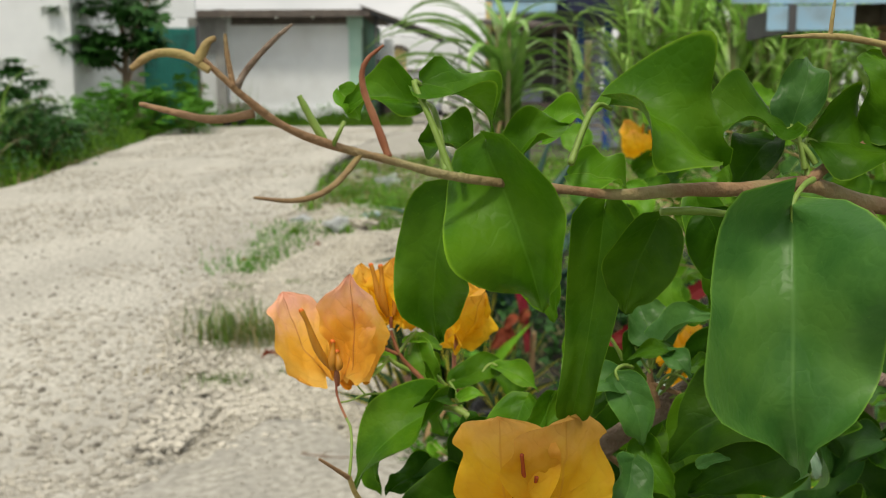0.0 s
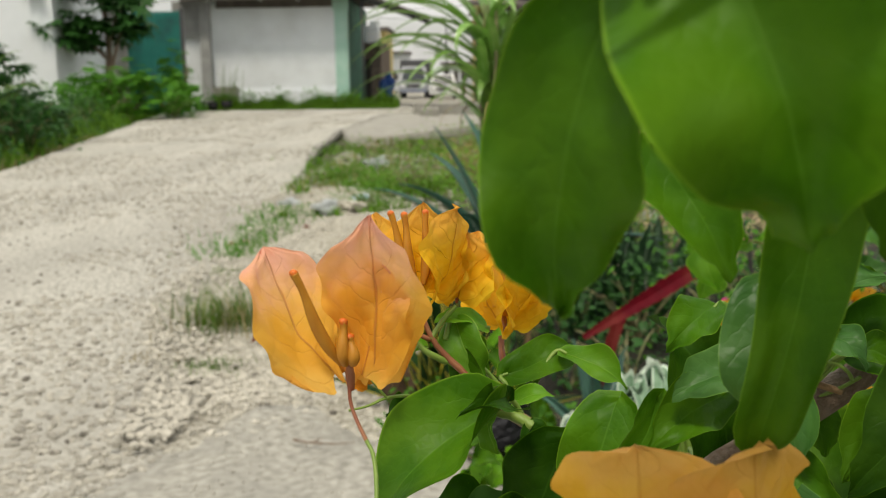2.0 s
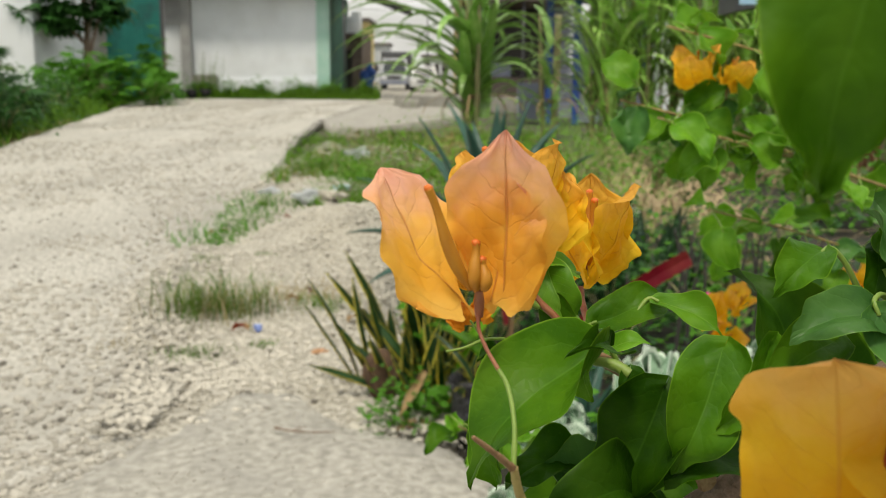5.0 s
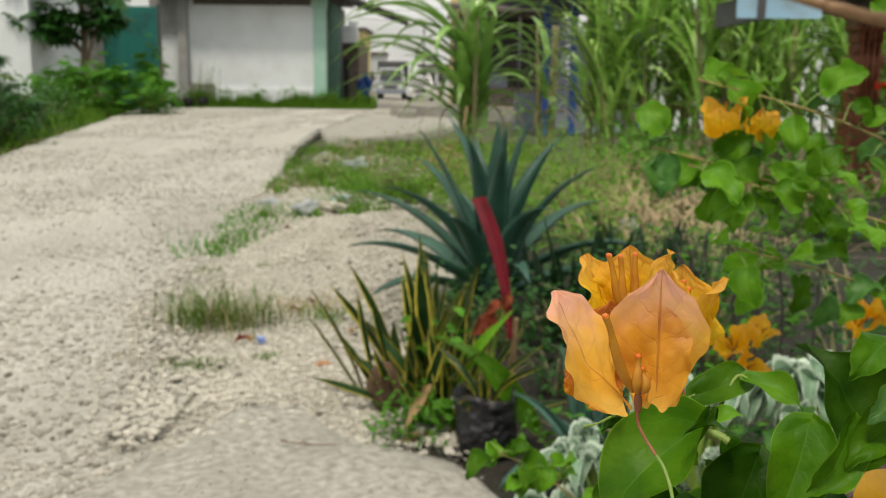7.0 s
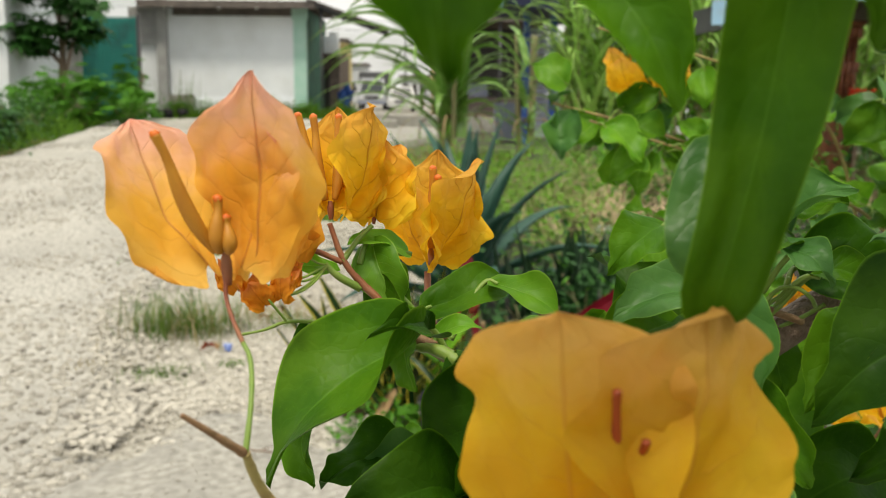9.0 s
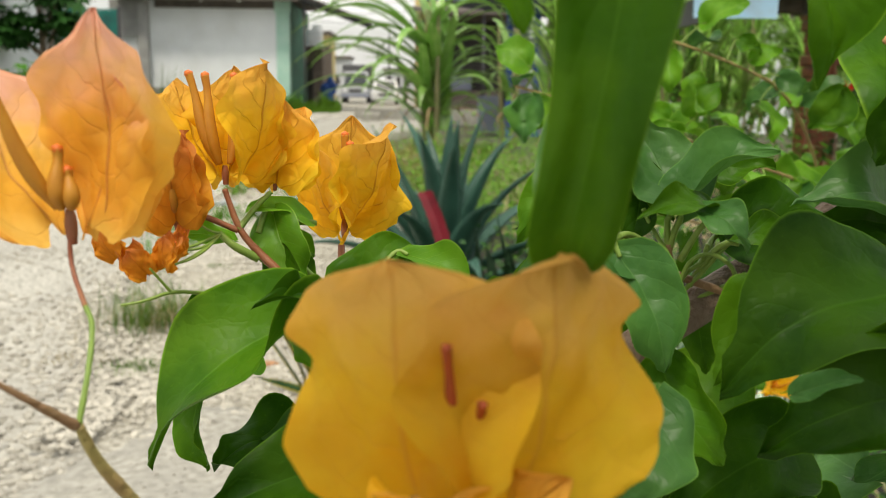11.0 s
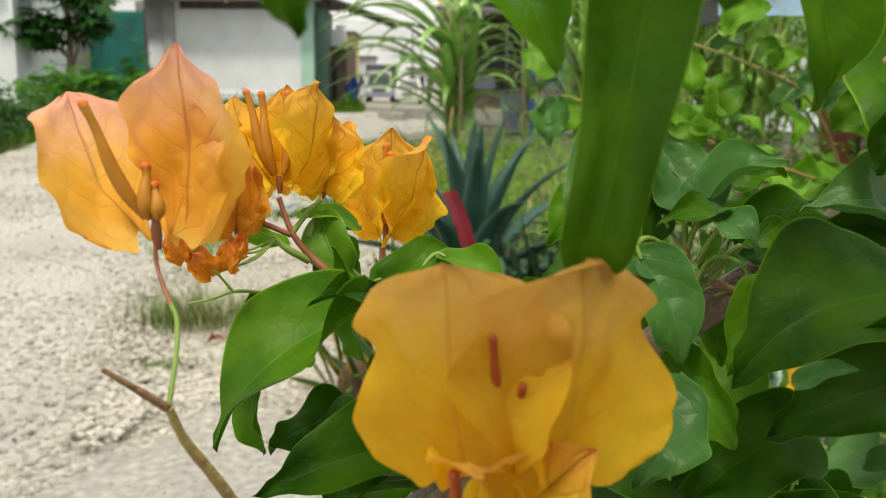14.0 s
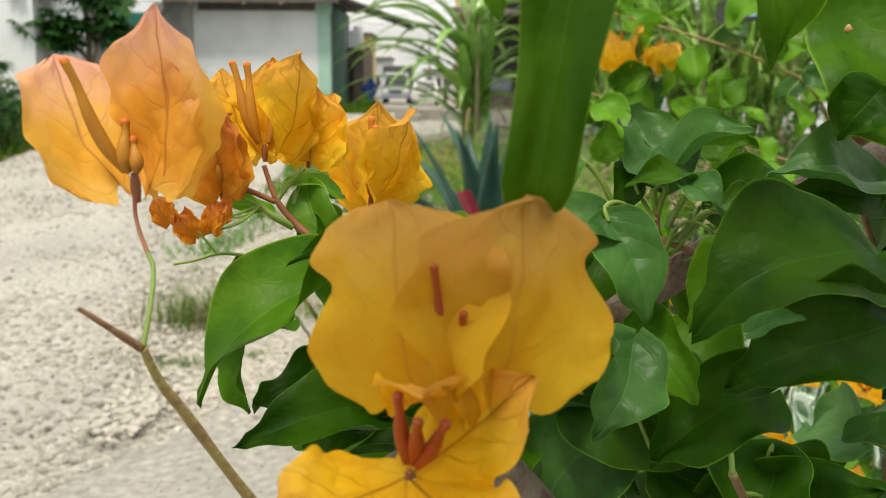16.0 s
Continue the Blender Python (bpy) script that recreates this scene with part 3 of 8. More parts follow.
def flower(parent, base, axis, size, turn, material, spread=24, label="orange papery bougainvillea flower", stalk_to=None, wide=0.78, tubes=M_TUBE, stalk_mat=None, spreads=None, tips=M_TUBE_TIP, turns=None, florets=((50, 0.20, 0.70), (170, 0.20, 0.63), (290, 0.20, 0.56)), sizes=(1, 1, 1), forms=((1, 0.44, 0.8),) * 3, blunt=2.2, shifts=(0, 0, 0), leans=(0, 0, 0), slim=1.0):
    """Three bracts round three slender florets. turn: degrees by which the first bract is turned round the axis from +x; florets: bearing, lean and height; forms: width, widest point and foot of each bract."""
    flower_count[0] += 1
    s = flower_count[0]
    base, axis = Vector(base), Vector(axis).normalized()
    fx = (Vector((1, 0, 0)) - axis * axis.x).normalized()
    fy = axis.cross(fx)
    core = place("flower", as_mesh("flower", tube([base - axis * size * 0.10, base, base + axis * size * 0.07], [size * 0.022, size * 0.035, size * 0.02], 8)), M_STALK_RED if stalk_mat is None else stalk_mat, parent, label)
    for k in range(3):
        a = radians(turns[k]) if turns else radians(turn + 120 * k + (s * 7 + k * 13) % 11 - 5)
        out = fx * math.cos(a) + fy * math.sin(a)
        sp = radians((spreads[k] if spreads else spread) + ((s * 5 + k * 17) % 9 - 4))
        d = axis * math.cos(sp) + out * math.sin(sp)
        me = as_mesh("bract", bract_bm(size * sizes[k], size * wide * sizes[k] * forms[k][0], s * 3 + k, widest=forms[k][1], foot=forms[k][2], lean=leans[k], blunt=blunt))
        place("bract", me, material[k] if isinstance(material, tuple) else material, core, m=Matrix.Translation(base + out * size * 0.05 + fx * size * shifts[k]) @ frame_to((0, 0, 0), d, axis * 0.2 - out))
        fa, fr, fh = florets[k]
        fa = radians(fa if turns else fa + turn)
        fo = fx * math.cos(fa) + fy * math.sin(fa)
        ft = base + axis * size * fh + fo * size * fr
        f0 = base + axis * size * 0.08 + fo * size * 0.05
        bow = fo * size * 0.03
        fl = part("floret", tube([f0, f0.lerp(ft, 0.22) + bow, f0.lerp(ft, 0.5) + bow, f0.lerp(ft, 0.8), ft], [size * slim * r for r in (0.024, 0.050, 0.046, 0.026, 0.032)], 9), tubes, core)
        place("floret_tip", as_mesh("floret_tip", blob(ft, size * slim * 0.037, (1, 1, 0.9), 0.12, s + k, 1)), tips, core)
    if stalk_to:
        part("flower_stalk", tube([base - axis * size * 0.05] + [Vector(p) for p in stalk_to], [size * 0.018] + [size * 0.022] * (len(stalk_to) - 1) + [size * 0.03], 7, 0.06, s), M_STALK_RED if stalk_mat is None else stalk_mat, parent)
    return core


# ---- ground, road, pavement ----
def strip(ys, left, right, z, nx, amp=0.0, freq=0.6, thick=0.25, sink=0.0):
    """A sheet between two edges given as (y, x) rows, gently uneven, with a skirt."""
    ly, lx = zip(*left)
    ry, rx = zip(*right)
    bm = bmesh.new()
    rows = []
    for y in ys:
        a, b = float(np.interp(y, ly, lx)), float(np.interp(y, ry, rx))
        row = []
        for i in range(nx + 1):
            x = a + (b - a) * i / nx
            jag = noise.noise(Vector((x * 1.7, y * 1.7, 5))) * 0.10 if i in (0, nx) else 0
            low = sink * max(0.0, 1 - min(i, nx - i) / (nx * 0.3)) ** 2
            row.append(bm.verts.new((x + jag, y, z - low + amp * noise.noise(Vector((x * freq, y * freq, z))))))
        rows.append(row)
    for r0, r1 in zip(rows, rows[1:]):
        for i in range(nx):
            bm.faces.new((r0[i], r0[i + 1], r1[i + 1], r1[i]))
    edge = [e for e in bm.edges if e.is_boundary]
    ex = bmesh.ops.extrude_edge_only(bm, edges=edge)
    for g in ex["geom"]:
        if isinstance(g, bmesh.types.BMVert):
            g.co.z -= thick
    return bm


bm = bmesh.new()
bmesh.ops.create_grid(bm, x_segments=60, y_segments=60, size=1)
for v in bm.verts:
    r = v.co.xy.length
    v.co.x, v.co.y = v.co.x * (6 + 594 * abs(v.co.x) ** 3), v.co.y * (6 + 594 * abs(v.co.y) ** 3) + 8
    v.co.z = -0.10
solid("ground", bm, M_GROUND, "brown soil with sparse green growth", "ground", "structure", smooth=True)

ROAD_L = [(-14, -5.4), (2, -5.4), (8, -5.7), (13.75, -6.6), (20.4, -8.1), (28, -9.8), (36, -11.6), (40, -12.0)]
ROAD_R = [(-14, -0.3), (2, -0.55), (3.3, -0.8), (4, -1.15), (5, -1.5), (6.6, -1.6), (8.6, -1.66), (12.1, -2.1), (15.5, -2.54), (21.5, -2.93), (32.5, -2.83), (36, -2.2), (40, -1.0)]
ys = [-14, -8, -4, 0, 1.5] + [2 + 0.18 * i for i in range(40)] + [9.4 + 0.6 * i for i in range(34)] + [30 + i for i in range(11)]
solid("road", strip(ys, ROAD_L, ROAD_R, 0.0, 36, 0.03, 0.7), M_ROAD, "pale crushed coral gravel road, worn and uneven", "road", "structure", smooth=True)
solid("road_far", strip([39.9 + 2 * i for i in range(60)], [(39, -6.5), (60, -6.0), (160, -8)], [(39, 3.0), (60, 1.5), (160, 1)], 0.0, 6, 0.02), M_SLAB, "pale concrete road running off between shops", "road", "structure", smooth=True)
solid("gravel_shoulder", strip([1.5 + 0.15 * i for i in range(62)], [(1, -1.2), (3.3, -1.15), (5, -1.7), (8.6, -1.75), (11, -2.0)], [(1, 0.2), (3.2, 0.08), (4, -0.08), (5, -0.16), (6, -0.1), (7.5, 0.1), (9.5, -0.4), (11, -1.2)], 0.02, 22, 0.05, 1.1, sink=0.12), M_GRAVEL, "pale loose gravel along the road edge", "gravel", "structure", smooth=True)
# low heap of gravel by the agave
bm = bmesh.new()
bmesh.ops.create_grid(bm, x_segments=28, y_segments=28, size=1)
for v in bm.verts:
    r = min(1, v.co.xy.length)
    h = 0.24 * (0.5 + 0.5 * math.cos(math.pi * r)) + 0.03 * noise.noise(Vector((v.co.x * 4, v.co.y * 4, 2))) * (1 - r)
    v.co = Vector((-0.72 + v.co.x * 0.85, 6.7 + v.co.y * 1.4, h))
solid("gravel_heap", bm, M_GRAVEL, "low heap of pale gravel beside the agave", "gravel", "structure", smooth=True)
solid("concrete_slab", strip([-3 + 0.3 * i for i in range(18)] + [2.45 + 0.06 * i for i in range(15)], [(-3, -1.4), (2.3, -1.25), (2.7, -1.1), (3.1, -0.95), (3.29, -0.8)], [(-3, 0.35), (1.2, 0.25), (2.4, 0.25), (2.75, 0.15), (2.9, 0.05), (3.0, -0.22), (3.29, -0.45)], 0.035, 20, 0.006, 1.0, 0.15, 0.045), M_SLAB, "worn grey concrete slab at the road edge", "pavement", "structure", smooth=True)
solid("pavement_apron", strip([19 + 0.7 * i for i in range(20)], [(19, -2.3), (21.5, -2.85), (32.5, -2.75)], [(19, -1.6), (22, -0.4), (26, 0.8), (32.5, 1.6)], 0.07, 10, 0.02, 0.5), M_SLAB, "pale concrete apron with a broken edge", "pavement", "structure", smooth=True)
# broken kerb along the apron
kerb = thing("kerb", (-2.8, 24, 0), "dark broken concrete kerb along the road bend", "kerb", kind="structure")
for i in range(22):
    y = 14.4 + i * 0.82
    x = float(np.interp(y, [13, 15.5, 21.5, 32.5], [-2.2, -2.5, -2.9, -2.8]))
    x2 = float(np.interp(y + 0.8, [13, 15.5, 21.5, 32.5], [-2.2, -2.5, -2.9, -2.8]))
    b = bmesh.new()
    box(b, -0.06, 0.06, 0.0, 0.79, -0.05, 0.045 + 0.05 * ((i * 7) % 5) / 5, 0.02)
    bmesh.ops.transform(b, matrix=Matrix.Translation((x, y, 0)) @ Matrix.Rotation(-math.atan2(x2 - x, 0.8), 4, "Z"), verts=b.verts)
    part("kerb_stone", b, M_CONC, kerb)
ledge = bmesh.new()
box(ledge, 0, 5.2, -0.2, 0.2, -0.05, 0.42, 0.03)
bmesh.ops.transform(ledge, matrix=Matrix.Translation((-1.7, 31.6, 0)) @ Matrix.Rotation(-0.55, 4, "Z"), verts=ledge.verts)
solid("low_wall", ledge, M_CONC, "low weathered concrete ledge by the road", "low wall", "structure")
rubble = boxed(-1.5, -0.9, 29.6, 30.1, -0.02, 0.32, bevel=0.08)
solid("concrete_block", rubble, M_CONC, "broken lump of grey concrete", "rubble")

# loose stones
rnd = random.Random(4)
ico = bmesh.new()
bmesh.ops.create_icosphere(ico, subdivisions=1, radius=1)
ICO_V = [tuple(v.co) for v in ico.verts]
ICO_F = [tuple(v.index for v in f.verts) for f in ico.faces]
ico.free()


def scatter_stones(name, label, spots, material, zfun):
    vs, fs = [], []
    for x, y, r in spots:
        k = len(vs)
        a = rnd.uniform(0, 6.3)
        sx, sy, sz = r * rnd.uniform(0.8, 1.4), r * rnd.uniform(0.7, 1.1), r * rnd.uniform(0.45, 0.8)
        ca, sa = math.cos(a), math.sin(a)
        z = zfun(x, y)
        for vx, vy, vz in ICO_V:
            j = rnd.uniform(0.82, 1.15)
            vx, vy, vz = vx * sx * j, vy * sy * j, vz * sz * j
            vs.append((x + vx * ca - vy * sa, y + vx * sa + vy * ca, z + vz + sz * 0.3))
        fs += [(a0 + k, b0 + k, c0 + k) for a0, b0, c0 in ICO_F]
    me = bpy.data.meshes.new(name)
    me.from_pydata(vs, [], fs)
    ob = place(name, me, material)
    return tagged(ob, label, "gravel", kind="stuff")


def road_z(x, y):
    return 0.03 * noise.noise(Vector((x * 0.7, y * 0.7, 0.0)))


def shoulder_z(x, y):
    r = min(1, math.hypot((x + 0.72) / 0.85, (y - 6.7) / 1.4))
    return max(0.02 + 0.05 * noise.noise(Vector((x * 1.1, y * 1.1, 0.02))), 0.24 * (0.5 + 0.5 * math.cos(math.pi * r)))


spots = []
while len(spots) < 12500:
    y = 2.9 + 6.2 * rnd.random() ** 1.6
    a, b = float(np.interp(y, [1, 3.3, 5, 8.6], [-1.2, -1.15, -1.7, -1.75])), float(np.interp(y, [1, 3.2, 4, 5, 6, 7.5, 9.5], [0.15, 0.08, -0.05, -0.12, -0.05, 0.1, -0.4]))
    x = rnd.uniform(a, b)
    if y < 3.34 and -0.95 < x < -0.35 and rnd.random() > (y - 2.9) * 0.9:
        continue
    if y < 2.98 and x < 1.2 and rnd.random() > 0.12:
        continue
    spots.append((x, y, 0.006 + 0.013 * rnd.random() ** 2.0))
scatter_stones("gravel_stones", "loose pale rounded stones on the road edge", spots, M_STONE, shoulder_z)
spots = []
while len(spots) < 14000:
    y = 2.5 + 36 * rnd.random() ** 1.9
    x = rnd.uniform(float(np.interp(y, [2, 8, 13.75, 20.4, 28, 36], [-2.6, -4.6, -6.5, -8.0, -9.7, -11.4])), float(np.interp(y, [2, 3.3, 5, 8.6, 12.1, 17, 32, 40], [-0.95, -0.85, -1.5, -1.66, -2.1, -2.6, -2.9, -1.2])))
    if noise.noise(Vector((x * 0.5, y * 0.25, 6))) + 0.4 * noise.noise(Vector((x * 2, y, 2))) < -0.25 + 0.3 * rnd.random():
        continue
    spots.append((x, y, (0.005 + 0.014 * rnd.random() ** 2.4) * (1 + y * 0.04)))
scatter_stones("road_stones", "small pale stones bedded in the road", spots, M_STONE, road_z)
scatter_stones("dark_stones", "scattered small dark stones in the gravel", [(rnd.uniform(-4.6, 0.1), 2.9 + 11 * rnd.random() ** 1.3, 0.006 + 0.012 * rnd.random() ** 2) for _ in range(1500)], M_STONE_DARK, lambda x, y: max(road_z(x, y), shoulder_z(x, y) if x > -1.3 else -1))

scatter_stones("slab_grit", "fine pale grit lying on the concrete slab", [(x, y, 0.0015 + 0.004 * rnd.random() ** 3) for x, y in ((rnd.uniform(-1.15, 0.12), 2.1 + 1.15 * rnd.random()) for _ in range(1500)) if y < 3.25 - abs(x + 0.6) * 0.5], M_STONE, lambda x, y: 0.036)


# ---- grasses and weeds ----
def blades(name, label, spots, material, category="grass", lean=0.5, wid=0.006):
    """spots: (x, y, z, height). Each blade is a bent tapering strip."""
    vs, fs = [], []
    for x, y, z, h in spots:
        a, b = rnd.uniform(0, 6.3), rnd.uniform(0.15, 1.0) * lean
        dx, dy = math.cos(a), math.sin(a)
        w = wid * rnd.uniform(0.7, 1.5) * (0.5 + h)
        k = len(vs)
        for t, ww in ((0, 1.0), (0.4, 0.95), (0.75, 0.6)):
            o = b * h * t * t
            c = (x + dx * o, y + dy * o, z + h * t * (1 - 0.25 * b * t))
            vs += [(c[0] - dy * w * ww, c[1] + dx * w * ww, c[2]), (c[0] + dy * w * ww, c[1] - dx * w * ww, c[2])]
        o = b * h
        vs.append((x + dx * o, y + dy * o, z + h * (1 - 0.25 * b)))
        fs += [(k, k + 1, k + 3, k + 2), (k + 2, k + 3, k + 5, k + 4), (k + 4, k + 5, k + 6)]
    me = bpy.data.meshes.new(name)
    me.from_pydata(vs, [], fs)
    return tagged(place(name, me, material), label, category, kind="stuff")


def leaflets(spots, shape=6):
    """Small pointed leaves joined into one mesh; spots: (centre, direction, normal, length, width)."""
    vs, fs = [], []
    for c, d, nrm, ln, wd in spots:
        d = d.normalized()
        s = d.cross(nrm)
        if s.length < 1e-4:
            s = Vector((1, 0, 0))
        s.normalize()
        up = s.cross(d)
        k = len(vs)
        rows = ((0.0, 0.06), (0.25, 0.85), (0.5, 1.0), (0.78, 0.6))
        for t, w in rows:
            p = c + d * ln * t - up * ln * 0.22 * t * t
            vs += [tuple(p + s * wd * 0.5 * w + up * wd * 0.12 * w), tuple(p - up * wd * 0.02), tuple(p - s * wd * 0.5 * w + up * wd * 0.12 * w)]
        vs.append(tuple(c + d * ln - up * ln * 0.25))
        for i in range(3):
            a = k + 3 * i
            fs += [(a, a + 1, a + 4, a + 3), (a + 1, a + 2, a + 5, a + 4)]
        a = k + 9
        fs += [(a, a + 1, k + 12), (a + 1, a + 2, k + 12)]
    me = bpy.data.meshes.new("foliage")
    me.from_pydata(vs, [], fs)
    me.shade_smooth()
    return me


def leafy(name, label, centre, radius, n, size, material, category="bush", stems=7, flat=0.75, ragged=0.35, stem_mat=None, group=""):
    """A bush: bent stems from the ground with leaves along and at the end of them."""
    c = Vector(centre)
    t = thing(name, (c.x, c.y, 0), label, category, group)
    sp = []
    for i in range(stems):
        a, k = rnd.uniform(0, 6.3), rnd.uniform(0.35, 1.0)
        top = c + Vector((math.cos(a) * radius * k, math.sin(a) * radius * k, radius * flat * rnd.uniform(0.1, 1.0)))
        root = Vector((c.x + rnd.uniform(-0.1, 0.1) * radius, c.y + rnd.uniform(-0.1, 0.1) * radius, -0.02))
        m0 = root.lerp(top, 0.5) + Vector((0, 0, radius * 0.25))
        part("stem", tube([root, m0, top], [radius * 0.022, radius * 0.014, radius * 0.006], 6, 0.1, i), stem_mat or M_CANE_STEM, t)
        for j in range(n // stems):
            f = rnd.uniform(0.25, 1.05)
            p = (root.lerp(m0, f * 2) if f < 0.5 else m0.lerp(top, f * 2 - 1)) + Vector([rnd.gauss(0, radius * ragged) for _ in range(3)])
            if p.z < 0.02:
                p.z = 0.02 + rnd.random() * radius * 0.3
            a2 = rnd.uniform(0, 6.3)
            d = Vector((math.cos(a2), math.sin(a2), rnd.uniform(-0.6, 0.5)))
            sp.append((p, d, Vector((rnd.uniform(-0.5, 0.5), rnd.uniform(-0.5, 0.5), 1)), size * rnd.uniform(0.6, 1.3), size * rnd.uniform(0.4, 0.62)))
    place("foliage", leaflets(sp), material, t, kind="stuff")
    return t


def verge(n, y0, y1, inner, depth, hmin, hmax, pw=1.0):
    out = []
    for _ in range(n):
        y = y0 + (y1 - y0) * rnd.random() ** pw
        ex = float(np.interp(y, [p[0] for p in inner], [p[1] for p in inner]))
        d = rnd.random() ** 0.8 * depth
        x = ex - d
        if noise.noise(Vector((x * 0.5, y * 0.4, 9))) < -0.35 and d < 1.0:
            continue
        out.append((x, y, -0.10, rnd.uniform(hmin, hmax) * (0.45 + 0.55 * min(1, d / 1.2))))
    return out


blades("verge_grass", "tall green weedy grass along the road verge", verge(15000, 11.5, 38, ROAD_L, 5.0, 0.25, 0.85), M_GRASS, lean=0.7, wid=0.011)
blades("verge_grass_dry", "dry yellowed grass at the verge edge", verge(1500, 11.5, 24, ROAD_L, 0.7, 0.08, 0.2), M_GRASS_DRY, lean=1.0, wid=0.012)
blades("wall_grass", "green grass strip below the white wall", [(x, y, 0, max(0.12, (0.42 + 0.55 * noise.noise(Vector((x * 0.9, y * 0.7, 3))) + 0.25 * noise.noise(Vector((x * 3.1, y, 7)))) * rnd.uniform(0.6, 1.25) * min(1.0, 0.35 + (y - 39.7) * 0.6))) for x, y in ((rnd.uniform(-11.0, -3.0), 39.7 + rnd.random() * 2.6) for _ in range(6500))], M_GRASS, lean=0.6, wid=0.014)
blades("tall_weed", "tall thin seeding weeds against the wall", [(-10.35 + rnd.gauss(0, 0.35), 41 + rnd.gauss(0, 0.2), 0, rnd.uniform(0.8, 2.2)) for _ in range(60)], M_GRASS, "weed", lean=0.4, wid=0.004)
blades("bank_grass", "short green and straw grass on the road bank", [(x, y, 0.0, rnd.uniform(0.03, 0.17)) for x, y in ((float(np.interp(yy, [8, 10, 13, 16, 19], [-1.6, -1.95, -2.2, -2.5, -2.4])) + rnd.random() ** 0.9 * float(np.interp(yy, [8, 10, 14, 19], [0.9, 2.2, 3.6, 4.5])), yy) for yy in (8.2 + 10.5 * rnd.random() ** 1.2 for _ in range(11000))) if noise.noise(Vector((x * 1.1, y * 0.6, 4))) + 0.5 * noise.noise(Vector((x * 3.3, y * 2, 8))) > 0.0], M_GRASS, lean=0.9, wid=0.010)
blades("bank_grass_dry", "dry straw grass among the green", [(rnd.uniform(-1.9, 1.8), 10 + 9 * rnd.random(), 0.0, rnd.uniform(0.05, 0.16)) for _ in range(1900)], M_GRASS_DRY, lean=1.0, wid=0.010)
blades("edge_grass", "low green grass along the gravel edge", [(float(np.interp(y, [6, 8.6], [-1.65, -1.7])) + rnd.gauss(0.08, 0.17), y, 0.0, rnd.uniform(0.02, 0.11)) for y in (6.3 + 2.6 * rnd.random() for _ in range(900)) if noise.noise(Vector((y * 2.3, 3.1, 0))) > -0.25], M_WEED, lean=1.0, wid=0.007)


def tuft(name, label, x, y, n, r, h, material, wid=0.0035):
    return blades(name, label, [(x + rnd.gauss(0, r), y + rnd.gauss(0, r * 0.8), shoulder_z(x, y) - 0.01, rnd.uniform(0.4, 1.0) * h) for _ in range(n)], material, "weed", lean=1.1, wid=wid)


scatter_stones("bank_stones", "pale stones lying in the grass of the bank", [(-2.0 + 2.6 * rnd.random() ** 1.6, 8.3 + 7.5 * rnd.random(), 0.008 + 0.035 * rnd.random() ** 3) for _ in range(1300)], M_STONE, lambda x, y: 0.01)
tuft("grass_tuft", "wispy green and straw grass tuft in the gravel", -1.13, 4.5, 330, 0.14, 0.26, M_GRASS, 0.0028)
tuft("grass_tuft_dry", "dry straw stems among a grass tuft", -1.10, 4.5, 220, 0.15, 0.2, M_GRASS_DRY, 0.0028)
tuft("grass_tuft_dry", "dry flattened grass on the gravel", -0.72, 4.85, 260, 0.16, 0.10, M_GRASS_DRY, 0.003)
tuft("grass_tuft", "thin green grass on the gravel", -0.62, 4.7, 160, 0.10, 0.10, M_GRASS, 0.003)
tuft("grass_tuft", "small green grass tuft in the gravel", -1.03, 3.8, 130, 0.07, 0.07, M_GRASS, 0.003)
tuft("grass_tuft", "tiny green grass tuft in the gravel", -0.77, 3.95, 60, 0.035, 0.06, M_GRASS, 0.003)
tuft("grass_tuft", "tiny green grass tuft in the gravel", -1.45, 5.7, 70, 0.06, 0.06, M_GRASS, 0.003)
tuft("grass_tuft", "tiny green grass tuft in the gravel", -1.12, 5.9, 70, 0.05, 0.05, M_GRASS, 0.003)
tuft("grass_tuft", "tiny green grass tuft in the gravel", -1.30, 3.95, 90, 0.10, 0.04, M_GRASS_DRY, 0.003)
leafy("ground_weed", "low green leafy weeds at the slab corner", (-0.14, 3.10, 0.03), 0.16, 260, 0.032, M_WEED, "weed", 8, 0.35, 0.42)
leafy("ground_weed", "low green leafy weeds at the slab edge", (0.02, 3.16, 0.05), 0.12, 90, 0.05, M_WEED, "weed", 6, 0.5, 0.35)
leafy("ground_weed", "bright green leafy weeds on the bank", (-0.62, 10.2, 0.06), 0.5, 1500, 0.038, M_WEED_BRIGHT, "weed", 16, 0.5, 0.4)
leafy("ground_weed", "bright green leafy weeds on the bank", (-1.45, 11.6, 0.03), 0.4, 900, 0.036, M_WEED_BRIGHT, "weed", 10, 0.4, 0.4)
leafy("ground_weed", "bright green leafy weeds before the canes", (1.45, 10.4, 0.10), 0.7, 2200, 0.038, M_WEED_BRIGHT, "weed", 18, 0.5, 0.4)
leafy("ground_weed", "bright green leafy weeds on the bank", (0.25, 12.0, 0.05), 0.6, 1300, 0.040, M_WEED_BRIGHT, "weed", 14, 0.35, 0.42)
leafy("ground_weed", "low green leafy weeds at the bank edge", (-0.95, 9.1, 0.04), 0.35, 800, 0.034, M_WEED, "weed", 10, 0.35, 0.42)
leafy("ground_weed", "light green leafy weeds behind the agave", (1.05, 8.2, 0.16), 0.65, 2600, 0.036, M_WEED_BRIGHT, "weed", 18, 0.55, 0.38)
leafy("ground_weed", "light green leafy weeds behind the agave", (0.25, 9.2, 0.12), 0.6, 2000, 0.036, M_WEED_BRIGHT, "weed", 14, 0.5, 0.38)
